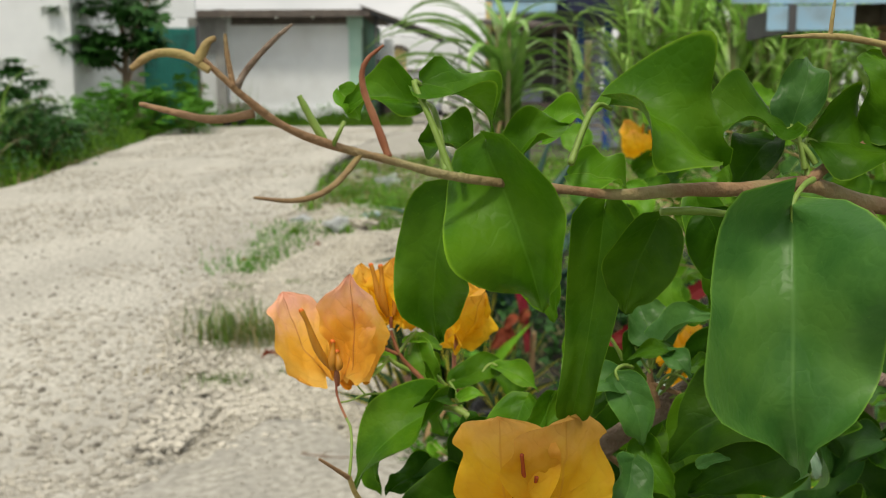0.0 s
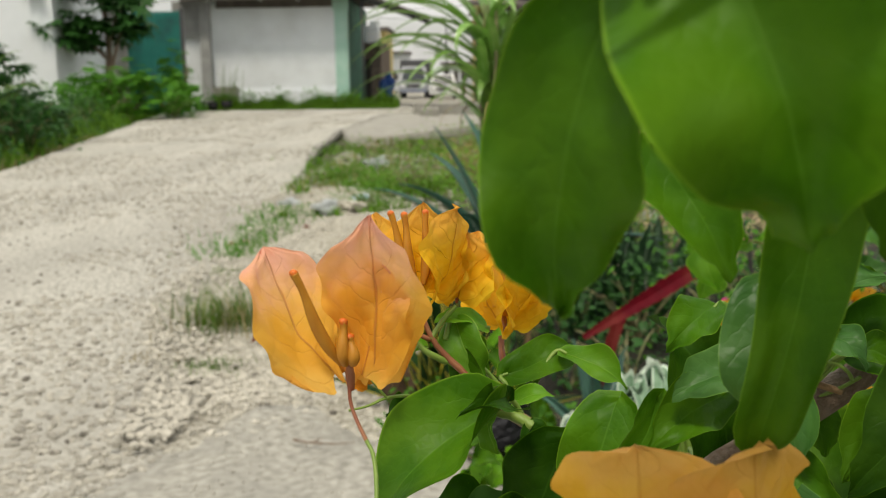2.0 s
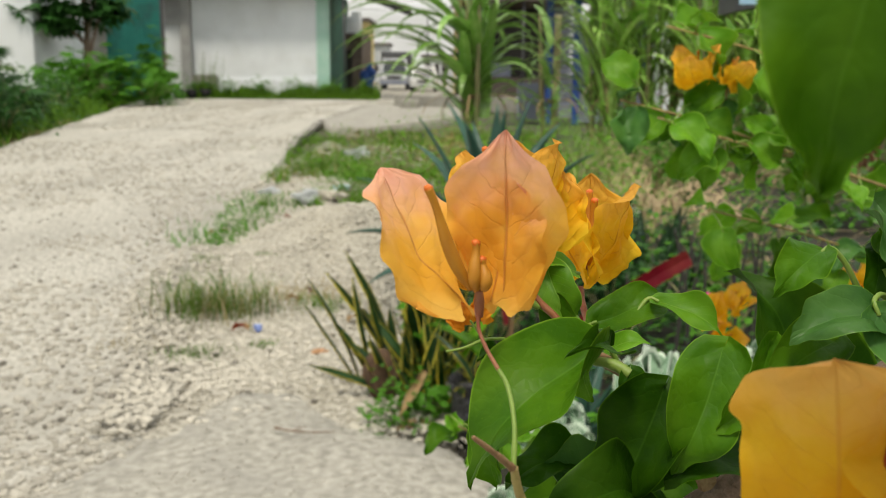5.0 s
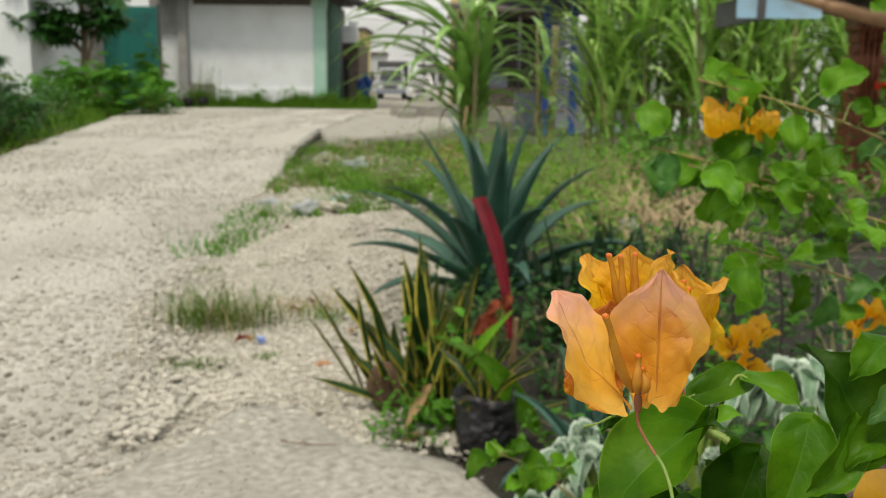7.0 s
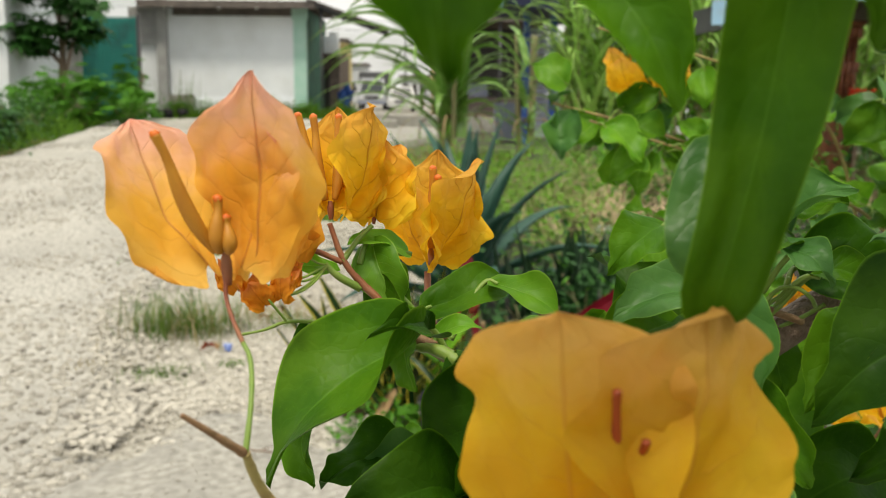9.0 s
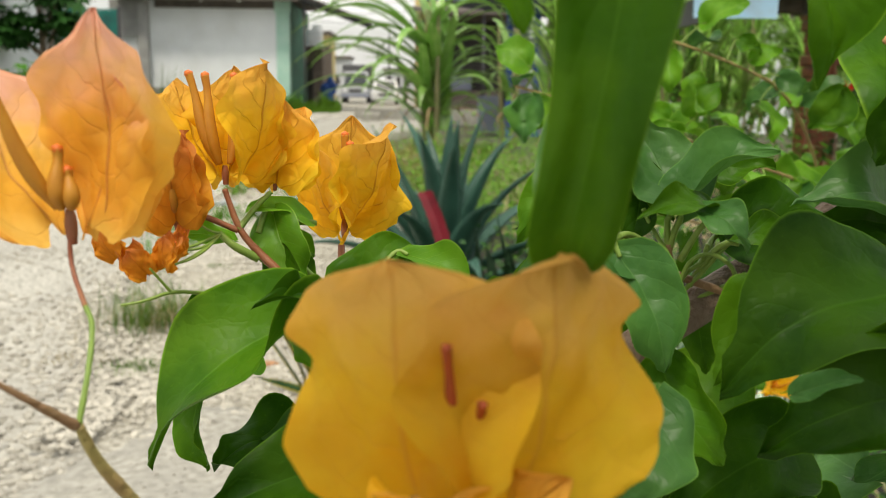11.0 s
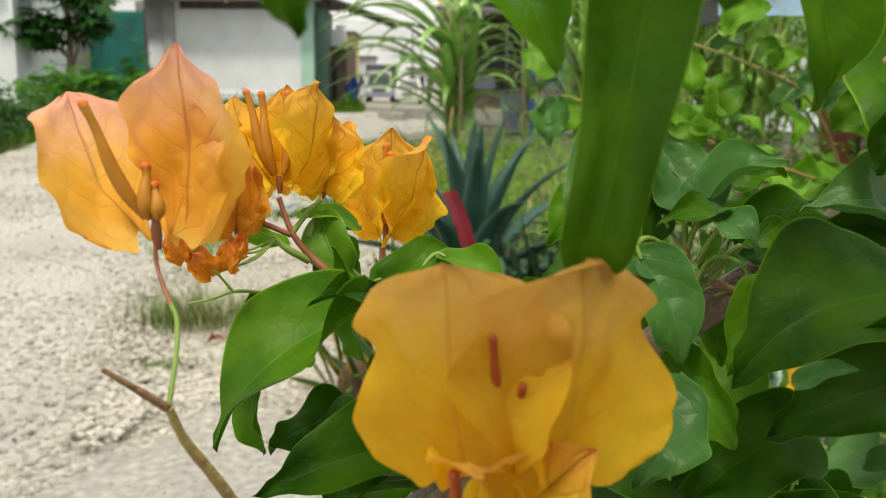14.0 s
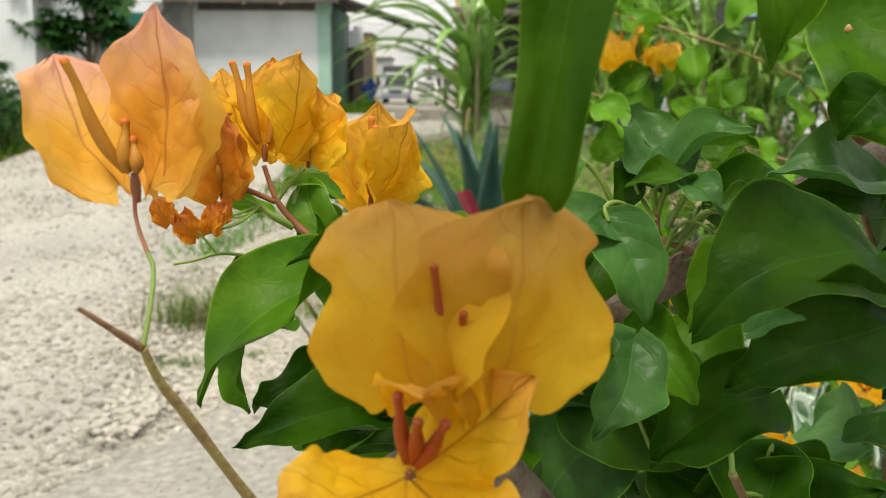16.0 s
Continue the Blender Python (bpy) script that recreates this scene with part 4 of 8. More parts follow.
leafy("ground_weed", "light green feathery weeds beside the agave", (0.35, 7.3, 0.12), 0.5, 1500, 0.034, M_WEED_BRIGHT, "weed", 14, 0.5, 0.38)
leafy("ground_weed", "light green feathery weeds beside the agave", (1.0, 6.5, 0.14), 0.5, 1500, 0.034, M_WEED_BRIGHT, "weed", 14, 0.5, 0.38)
leafy("dry_bush", "dry brown twiggy weed bush", (0.0, 11.2, 0.15), 0.35, 500, 0.05, M_DEADLEAF, "weed", 16, 0.7, 0.3)

for i, (x, y) in enumerate([(-7.6, 14.2), (-8.6, 15.5), (-7.9, 17.0), (-9.2, 18.5), (-8.9, 20.8), (-10.2, 22.5), (-9.9, 25.0), (-11.0, 27.0)]):
    leafy("ground_weed", "leafy green weeds among the verge grass", (x, y, 0.28), 0.75, 420, 0.13, M_WEED if i % 2 else M_TREE_LEAF, "weed", 8, 0.55, 0.4)
for i, (x, y) in enumerate([(-9.4, 41.2), (-7.9, 40.9), (-6.6, 41.3), (-5.0, 40.8)]):
    leafy("ground_weed", "leafy green weeds below the white wall", (x, y, 0.25), 0.6, 220, 0.16, M_WEED, "weed", 8, 0.6, 0.4)
# straw and cane litter under the canes
blades("cane_litter", "dry straw coloured cane litter on the soil", [(rnd.gauss(1.75, 0.35), rnd.gauss(8.2, 1.2), 0.0, rnd.uniform(0.15, 0.5)) for _ in range(650)] + [(rnd.uniform(2, 6), rnd.uniform(10, 13.5), 0.0, rnd.uniform(0.2, 0.6)) for _ in range(1200)], M_STRAW, "litter", lean=2.6, wid=0.008)


# ---- canes with long arching blades ----
def cane_blade(length, width, rise, droop, seed):
    """A long strip leaf from the origin, leaning out along +y; folded along its rib."""
    q = random.Random(seed)
    bm = bmesh.new()
    uvl = bm.loops.layers.uv.new("leaf")
    n = 14
    rows = []
    ang, p = rise, Vector((0, 0, 0))
    tw = q.uniform(-0.6, 0.6)
    for i in range(n + 1):
        t = i / n
        w = width * 0.5 * (max(0.0, math.sin(math.pi * min(1, (t * 0.92 + 0.08)) ** 0.6)) ** 0.7 if t < 1 else 0.02)
        sx, sz = math.cos(tw * t), math.sin(tw * t)
        up = Vector((0, -math.sin(ang), math.cos(ang)))
        rows.append([bm.verts.new(p + Vector((-w * sx, 0, -w * sz)) + up * w * 0.35), bm.verts.new(p), bm.verts.new(p + Vector((w * sx, 0, w * sz)) + up * w * 0.35)])
        p = p + Vector((0, math.cos(ang), math.sin(ang))) * length / n
        ang -= droop / n * (0.4 + 1.4 * t)
    for i in range(n):
        for j in range(2):
            f = bm.faces.new((rows[i][j], rows[i][j + 1], rows[i + 1][j + 1], rows[i + 1][j]))
            for lp, (a, b) in zip(f.loops, ((j, i), (j + 1, i), (j + 1, i + 1), (j, i + 1))):
                lp[uvl].uv = (a / 2, b / n)
    return bm


CANE_MESH = [as_mesh("blade", cane_blade(1.0, 0.046 + 0.012 * (k % 3), 1.5 - 0.13 * (k % 4), 0.55 + 0.40 * (k % 5), k)) for k in range(10)]
MAIZE_ARCH = [as_mesh("blade", cane_blade(1.0, 0.066 + 0.008 * (k % 2), 0.75 + 0.12 * k, 1.7 + 0.12 * k, 40 + k)) for k in range(5)]
MAIZE_UP = [as_mesh("blade", cane_blade(1.0, 0.135, 1.45 - 0.05 * k, (0.5, 2.6, 3.3, 1.4, 2.9, 0.9)[k], 50 + k)) for k in range(6)]
for me in CANE_MESH:
    me.materials.append(M_CANE)
for me in MAIZE_ARCH + MAIZE_UP:
    me.materials.append(M_MAIZE)


def maize(x, y, height, arching, upright, reach, label, seed):
    """Broad-bladed cane: upright blades round the stem, long arching ones to both sides."""
    q = random.Random(seed)
    t = thing("cane_plant", (x, y, 0), label, "cane plant", "canes")
    for s in range(4):
        dx, dy = q.uniform(-0.14, 0.14), q.uniform(-0.12, 0.12)
        part("stem", tube([(x + dx, y + dy, -0.02), (x + dx * 1.6, y + dy * 2, height * 0.35), (x + dx * 2.0, y + dy * 2.5, height * 0.75)], [0.055, 0.045, 0.02], 8, 0.12, s), M_CANE_STEM, t)
    for i in range(arching):
        f = (i + 0.5) / arching
        side = 1 if i % 5 in (0, 1, 3) else -1
        ln = reach * (1.0 if side > 0 else 0.72) * q.uniform(0.8, 1.12)
        place("blade", MAIZE_ARCH[i % 5], None, t, m=Matrix.Translation((x + q.uniform(-0.12, 0.12), y + q.uniform(-0.12, 0.12), height * (0.06 + 0.50 * f))) @ Matrix.Rotation(side * (1.57 + q.gauss(0, 0.5)), 4, "Z") @ Matrix.Diagonal((ln * 0.9, ln, ln, 1)))
    for i in range(upright):
        f = (i + 0.5) / upright
        ln = reach * q.uniform(0.5, 0.72)
        place("blade", MAIZE_UP[i % 6], None, t, m=Matrix.Translation((x + q.uniform(-0.2, 0.2), y + q.uniform(-0.15, 0.15), height * (0.10 + 0.52 * f))) @ Matrix.Rotation(i * 2.4 + q.uniform(-0.5, 0.5), 4, "Z") @ Matrix.Rotation(-q.uniform(0.0, 0.3), 4, "X") @ Matrix.Scale(ln, 4))
    for i in range(5):
        part("dry_blade", cane_blade(reach * 0.5, 0.07, 0.4, 2.4, seed + i), M_CANE_DRY, t).matrix_basis = Matrix.Translation((x, y, height * 0.2)) @ Matrix.Rotation(i * 1.3 + seed, 4, "Z")
    return t


def stand(x0, x1, y, depth, n, height, reach, label, seed):
    """A dense clump of thin canes; its blades cannot be counted."""
    q = random.Random(seed)
    t = thing("cane_clump", ((x0 + x1) / 2, y, 0), label, "tall grass", "canes")
    vs, fs, uvs = [], [], []
    src = [([tuple(v.co) for v in me.vertices], [tuple(p.vertices) for p in me.polygons], [tuple(d.uv) for d in me.uv_layers["leaf"].data]) for me in CANE_MESH]
    for i in range(n):
        x, yy = q.uniform(x0, x1), y + q.uniform(-depth, depth) / 2
        h = height * q.uniform(0.7, 1.1)
        lx, ly = q.uniform(-0.35, 0.35), q.uniform(-0.35, 0.2)
        if i % 2 == 0:
            part("stem", tube([(x, yy, -0.02), (x + lx * 0.4, yy + ly * 0.4, h * 0.45), (x + lx, yy + ly, h * 0.9)], [0.022, 0.018, 0.008], 5, 0.1, i), M_CANE_STEM, t)
        for j in range(8):
            f = (j + q.random()) / 8
            m = Matrix.Translation((x + lx * f, yy + ly * f, h * (0.10 + 0.62 * f))) @ Matrix.Rotation(q.uniform(0, 6.3), 4, "Z") @ Matrix.Rotation(q.uniform(-0.45, 0.1), 4, "X")
            ln = reach * q.uniform(0.6, 1.2)
            k = len(vs)
            sv, sf, su = src[q.randrange(10)]
            wv = q.uniform(0.7, 1.15)
            vs += [tuple(m @ Vector((a * ln * wv, b * ln, c * ln))) for a, b, c in sv]
            fs += [tuple(a + k for a in face) for face in sf]
            uvs += su
    me = bpy.data.meshes.new("foliage")
    me.from_pydata(vs, [], fs)
    lay = me.uv_layers.new(name="leaf")
    lay.data.foreach_set("uv", [c for u in uvs for c in u])
    me.shade_smooth()
    place("foliage", me, M_CANE, t, kind="stuff")
    blades_dry = [(q.uniform(x0, x1), y - depth / 2 + q.uniform(-0.2, 0.5), 0.0, q.uniform(0.3, 1.1)) for _ in range(160)]
    for i in range(18):
        x, yy, _, h = blades_dry[i]
        part("dry_blade", cane_blade(h + 0.4, 0.035, 1.1, 3.0, i), M_CANE_DRY, t).matrix_basis = Matrix.Translation((x, yy, h * 0.6)) @ Matrix.Rotation(i * 2.1, 4, "Z")
    return t


maize(0.45, 17.4, 3.3, 30, 30, 2.8, "tall broad-bladed green cane plant by the roadside", 3)
maize(1.95, 18.5, 3.0, 10, 4, 1.8, "slim green cane plant with arching blades", 5)
stand(2.1, 3.6, 14.6, 1.2, 34, 3.3, 1.7, "dense clump of tall green cane grass", 11)
stand(3.5, 5.2, 14.2, 1.6, 38, 3.4, 1.7, "dense clump of tall green cane grass", 12)
stand(4.8, 9.0, 16.2, 1.4, 36, 3.6, 1.8, "tall green cane grass at the back of the plot", 14)
stand(5.3, 8.2, 13.6, 2.0, 40, 3.1, 1.7, "dense clump of tall green cane grass", 13)


# ---- agave, snake plants and pots ----
def agave_bm(length, width, thick, rise, droop, seed):
    """A thick, channelled, pointed blade leaning out along +y."""
    n, k = 12, 6
    bm = bmesh.new()
    rings, ang, p = [], rise, Vector((0, 0, 0))
    for i in range(n + 1):
        t = i / n
        w = width * 0.5 * (0.62 + 0.38 * math.sin(math.pi * min(1, t / 0.55) * 0.5)) * (1 - max(0, (t - 0.32) / 0.68) ** 1.35) + 0.0015
        th = thick * (1 - 0.9 * t) + 0.001
        up = Vector((0, -math.sin(ang), math.cos(ang)))
        ring = []
        for j in range(k + 1):
            u = -1 + 2 * j / k
            ring.append(bm.verts.new(p + Vector((w * u, 0, 0)) + up * (0.42 * w * u * u)))
        for j in range(k - 1, 0, -1):
            u = -1 + 2 * j / k
            ring.append(bm.verts.new(p + Vector((w * u, 0, 0)) + up * (0.42 * w * u * u - th * (1 - u * u))))
        rings.append(ring)
        p = p + Vector((0, math.cos(ang), math.sin(ang))) * length / n
        ang -= droop / n * (0.1 + 1.8 * t)
    m = len(rings[0])
    for a, b in zip(rings, rings[1:]):
        for j in range(m):
            bm.faces.new((a[j], a[(j + 1) % m], b[(j + 1) % m], b[j]))
    bm.faces.new(rings[-1])
    bmesh.ops.recalc_face_normals(bm, faces=bm.faces)
    return bm


def agave(x, y, size, n, seed, label):
    q = random.Random(seed)
    t = thing("agave", (x, y, 0), label, "agave")
    part("heart", blob((x, y, 0.06 * size), 0.13 * size, (1, 1, 1.3), 0.1, 2), M_AGAVE, t)
    for i in range(n):
        f = i / (n - 1)
        rise = radians(20 + 66 * f ** 0.9 + q.uniform(-4, 4))
        me = as_mesh("blade", agave_bm(size * (0.94 + 0.14 * q.random() - 0.06 * f), 0.165 * size, 0.026 * size, rise, radians(66 - 50 * f + q.uniform(-14, 20)), i))
        place("blade", me, M_AGAVE, t, m=Matrix.Translation((x, y, 0.05 + 0.16 * f * size)) @ Matrix.Rotation(i * 2.399963 + q.uniform(-0.2, 0.2), 4, "Z") @ Matrix.Translation((0, 0.05 * size * (1 - f), 0)))
    return t


agave(0.25, 5.05, 0.90, 27, 7, "large dark blue-green agave with arching pointed leaves")


agave(0.42, 2.72, 0.34, 11, 9, "small blue-green agave rosette by the grow bag")


def sword_bm(length, width, bend, seed):
    """An upright sword leaf along +z with a shallow trough and a slight twist."""
    q = random.Random(seed)
    n = 10
    bm = bmesh.new()
    uvl = bm.loops.layers.uv.new("leaf")
    tw = q.uniform(-1.6, 1.6)
    rows = []
    for i in range(n + 1):
        t = i / n
        w = width * 0.5 * ((0.65 + 0.35 * math.sin(math.pi * t)) * (1 - max(0, (t - 0.7) / 0.3) ** 1.6)) + 0.0006
        a = tw * t
        off = bend * length * t * t
        rows.append([bm.verts.new((w * u * math.cos(a), off + w * u * math.sin(a) + 0.3 * w * u * u, length * t * (1 - 0.12 * abs(bend) * t))) for u in (-1, -0.5, 0, 0.5, 1)])
    for i in range(n):
        for j in range(4):
            f = bm.faces.new((rows[i][j], rows[i][j + 1], rows[i + 1][j + 1], rows[i + 1][j]))
            for lp, (a, b) in zip(f.loops, ((j, i), (j + 1, i), (j + 1, i + 1), (j, i + 1))):
                lp[uvl].uv = (a / 4, b / n)
    bmesh.ops.solidify(bm, geom=bm.faces[:], thickness=0.003)
    return bm


def snake_plant(x, y, n, height, spread, material, label, seed, wid=0.045, tilt=0.45):
    q = random.Random(seed)
    t = thing("snake_plant", (x, y, 0), label, "snake plant", "snake plants")
    for i in range(n):
        a = q.uniform(0, 6.3)
        r = spread * q.random() ** 0.7
        h = height * q.uniform(0.55, 1.05)
        place("blade", as_mesh("blade", sword_bm(h, wid * q.uniform(0.75, 1.15), q.uniform(0.0, 0.25), seed * 50 + i)), material, t,
              m=Matrix.Translation((x + math.cos(a) * r, y + math.sin(a) * r, 0.0)) @ Matrix.Rotation(a - math.pi / 2, 4, "Z") @ Matrix.Rotation(-q.uniform(0.02, tilt) * (0.3 + r / spread), 4, "X"))
    return t


snake_plant(-0.13, 3.42, 28, 0.54, 0.16, M_SNAKE, "snake plant with yellow-edged green sword leaves", 1, 0.044, 0.7)
snake_plant(0.02, 3.30, 24, 0.46, 0.14, M_SNAKE, "snake plant with yellow-edged green sword leaves", 2, 0.038, 1.05)
snake_plant(-0.05, 3.58, 16, 0.64, 0.13, M_SNAKE, "tall snake plant with yellow-edged sword leaves", 3, 0.050, 0.3)
snake_plant(0.60, 4.35, 18, 0.60, 0.20, M_SNAKE_DARK, "dark mottled snake plant beside the agave", 4, 0.06, 0.3)
snake_plant(0.92, 4.6, 18, 0.58, 0.22, M_SNAKE_DARK, "dark mottled snake plant beside the agave", 5, 0.06, 0.3)
leafy("arrow_weed", "climbing weed with green arrow leaves among snake plants", (-0.04, 3.36, 0.22), 0.14, 46, 0.075, M_WEED, "weed", 7, 0.8, 0.35)

# coconut husk pot at the foot of the snake plants
husk = blob((-0.215, 3.31, 0.10), 0.068, (0.95, 0.95, 1.5), 0.10, 5, 4)
for v in husk.verts:
    v.co += Vector((noise.noise(v.co * 60), noise.noise(v.co * 60 + Vector((9, 0, 0))), 0)) * 0.006
solid("coconut_husk", husk, M_HUSK, "brown fibrous coconut husk standing on the gravel", "coconut husk", smooth=True)


def grow_bag(x, y, r, h, label, seed):
    n, bm = 30, bmesh.new()
    rings = []
    prof = [(0.86, 0.0), (0.98, 0.06), (1.03, 0.3), (0.98, 0.6), (1.0, 0.86), (1.06, 1.0), (0.97, 1.0), (0.92, 0.86), (0.90, 0.8)]
    for i, (pr, pz) in enumerate(prof):
        rings.append([bm.verts.new((x + r * pr * math.cos(a) * (1 + 0.05 * math.sin(5 * a + seed + pz * 4)), y + r * pr * math.sin(a) * (1 + 0.05 * math.sin(4 * a + seed * 2 + pz * 5)), h * pz * (1 + 0.06 * math.sin(3 * a + seed) * pz))) for a in [2 * math.pi * k / n for k in range(n)]])
    for a, b in zip(rings, rings[1:]):
        for k in range(n):
            bm.faces.new((a[k], a[(k + 1) % n], b[(k + 1) % n], b[k]))
    t = thing("grow_bag", (x, y, 0), label, "plant bag")
    part("bag", bm, M_BAG, t)
    soil = bmesh.new()
    bmesh.ops.create_circle(soil, cap_ends=True, segments=20, radius=r * 0.92, matrix=Matrix.Translation((x, y, h * 0.82)))
    part("soil", soil, M_GROUND, t)
    return t


bag = grow_bag(0.135, 3.02, 0.10, 0.19, "crumpled black plastic grow bag with a potted plant", 1)
for i in range(6):
    a = i * 1.05 + 0.4
    place("blade", as_mesh("blade", sword_bm(0.18 + 0.03 * (i % 3), 0.03, 0.55, 80 + i)), M_SNAKE, bag, m=Matrix.Translation((0.135 + 0.02 * math.cos(a), 3.02 + 0.02 * math.sin(a), 0.15)) @ Matrix.Rotation(a - math.pi / 2, 4, "Z") @ Matrix.Rotation(-0.35, 4, "X"))


def long_leaf(name, label, category, a, b, width, material, face, curl=0.25, fold=0.35):
    a, b = Vector(a), Vector(b)
    t = thing(name, (a.x, a.y, a.z), label, category)
    place("blade", as_mesh("blade", leaf_bm((b - a).length, width, curl, fold, 0.03, 3, nu=6, nv=14)), material, t, m=Matrix.Translation(a) @ frame_to(a, b, face))
    return t


long_leaf("broad_leaf_plant", "broad glossy green strap leaf by the grow bag", "plant", (0.30, 3.05, 0.05), (-0.02, 3.12, 0.36), 0.075, M_LEAF, (0.2, -0.6, 0.7), 0.2)
long_leaf("pale_leaf_plant", "pale yellow-green strap leaf bending over", "plant", (0.06, 3.2, 0.05), (0.21, 3.1, 0.46), 0.05, M_LEAF_YOUNG, (-0.5, -0.6, 0.5), 0.25)


def red_blade(name, label, pts, width):
    """A stiff red strap leaf with a saw-toothed edge."""
    pts = [Vector(p) for p in pts]
    bm = bmesh.new()
    n = 26
    rows = []
    d = pts[-1] - pts[0]
    side = d.normalized().cross(Vector((0, 1, 0))).normalized()
    for i in range(n + 1):
        t = i / n
        p = pts[0].lerp(pts[1], t).lerp(pts[1].lerp(pts[2], t), t)
        w = width * 0.5 * (0.32 + 0.68 * min(1.0, t * 1.6)) * (1 - 0.12 * t) * (1.0 + (0.05 if i % 2 else -0.04))
        rows.append([bm.verts.new(p - side * w), bm.verts.new(p + Vector((0, 0.25 * w, 0))), bm.verts.new(p + side * w)])
    for a, b in zip(rows, rows[1:]):
        for j in range(2):
            bm.faces.new((a[j], a[j + 1], b[j + 1], b[j]))
    bmesh.ops.solidify(bm, geom=bm.faces[:], thickness=0.004)
    ob = solid(name, bm, M_RED, label, "bromeliad leaf")
    return ob


red_blade("bromeliad_leaf", "upright deep red strap leaf with toothed edges", [(0.223, 3.197, 0.323), (0.211, 3.297, 0.605), (0.112, 3.431, 0.789)], 0.058)
red_blade("bromeliad_leaf", "slanting deep red strap leaf with toothed edges", [(0.383, 2.796, 0.419), (0.571, 2.862, 0.518), (0.773, 2.928, 0.618)], 0.06)
red_blade("bromeliad_leaf", "short red strap leaf low in the bed", [(0.50, 3.35, 0.0), (0.53, 3.35, 0.2), (0.58, 3.35, 0.34)], 0.05)

# stem with rust coloured withered leaves
stem = thing("withered_plant", (0.17, 3.25, 0), "pale green fleshy stem with withered rust leaves", "plant")
part("stem", tube([(0.17, 3.25, 0), (0.16, 3.25, 0.25), (0.20, 3.24, 0.40), (0.22, 3.22, 0.47)], [0.011, 0.010, 0.007, 0.004], 8, 0.15, 1), M_STALK, stem)
part("stem", tube([(0.22, 3.27, 0), (0.24, 3.27, 0.25), (0.25, 3.27, 0.38)], [0.013, 0.013, 0.008], 8, 0.15, 2), M_TWIG, stem)
for i, (a, b) in enumerate([((0.15, 3.22, 0.40), (0.09, 3.2, 0.33)), ((0.15, 3.22, 0.40), (0.13, 3.18, 0.31)), ((0.15, 3.22, 0.41), (0.18, 3.2, 0.33)), ((0.18, 3.22, 0.45), (0.14, 3.2, 0.40)), ((0.22, 3.22, 0.47), (0.20, 3.2, 0.42))]):
    leaf(stem, a, b, 0.034, (0, -1, 0.4), M_RUSTLEAF, 0.3, 0.5, 0.12)
for i in range(5):
    x = -0.14 + i * 0.05
    a = Vector((x, 3.0 + 0.03 * i, 0.01))
    litter = thing("dead_leaf", a, "dry curled tan leaf lying on the ground", "dead leaf", "dead leaves")
    leaf(litter, a, a + Vector((0.05 * math.cos(i * 2.0), 0.05 * math.sin(i * 2.0), 0.01)), 0.03, (0, 0, 1), M_DEADLEAF, 0.3, 0.6, 0.1)
litter = thing("dead_leaf", (-0.12, 2.93, 0), "long dry tan leaf hanging to the slab edge", "dead leaf", "dead leaves")
leaf(litter, (-0.06, 3.12, 0.17), (-0.13, 2.92, 0.09), 0.03, (0.3, -0.8, 0.5), M_DEADLEAF, 0.1, 0.5, 0.1)

# twig on the slab
tw = thing("dead_twig", (-0.48, 2.87, 0.08), "thin dead twig lying on the slab", "twig")
part("stem", tube([(-0.53, 2.90, 0.056), (-0.47, 2.87, 0.058), (-0.40, 2.86, 0.057), (-0.33, 2.875, 0.056)], [0.004, 0.0035, 0.003, 0.0015], 6, 0.3, 1), M_BARK, tw)
part("stem", tube([(-0.47, 2.87, 0.058), (-0.45, 2.90, 0.058), (-0.43, 2.91, 0.058)], [0.002, 0.002, 0.001], 5, 0.3, 2), M_BARK, tw)


# litter on the bank
def crumple(name, label, loc, r, squash, material, seed, category):
    b = blob(loc, r, squash, 0.5, seed, 3)
    for v in b.verts:
        v.co += Vector([noise.noise(v.co * (3.0 / r) + Vector((k * 7, 0, 0))) * r * 0.28 for k in range(3)])
    lo = min(v.co.z for v in b.verts)
    bmesh.ops.translate(b, vec=(0, 0, loc[2] - lo - 0.01), verts=b.verts)
    return solid(name, b, material, label, category)


crumple("plastic_bag", "crumpled clear plastic bag lying on the grass", (-1.22, 8.35, 0.0), 0.085, (1.1, 0.8, 0.8), M_PLASTIC, 1, "plastic bag")
crumple("plastic_bag", "flattened clear plastic bag at the road edge", (-1.68, 9.1, 0.0), 0.075, (1.3, 0.7, 0.4), M_PLASTIC, 2, "plastic bag")
crumple("paper_scrap", "pale blue paper litter on the weeds", (-1.05, 9.5, 0.02), 0.05, (1.5, 0.7, 0.5), M_PAPER, 3, "litter")
crumple("paper_scrap", "pale blue plastic litter on the weeds", (-1.15, 12.4, 0.05), 0.09, (1.4, 0.7, 0.6), M_PLASTIC, 4, "litter")
crumple("broken_stone", "dark and cream broken stones on the bank", (-1.02, 8.65, 0.0), 0.10, (1.3, 0.8, 0.5), M_STONE, 5, "stone")
crumple("broken_stone", "dark broken stone on the bank", (-0.93, 8.5, 0.0), 0.07, (1.4, 0.8, 0.6), M_STONE_DARK, 6, "stone")
crumple("blue_wrapper", "crumpled blue wrapper in the gravel", (-0.84, 4.2, 0.02), 0.017, (1, 0.8, 0.9), M_WRAP, 7, "litter")
crumple("brown_stone", "orange brown stone in the gravel", (-0.51, 3.85, 0.02), 0.02, (1.2, 0.8, 0.6), M_BROWNSTONE, 8, "stone")
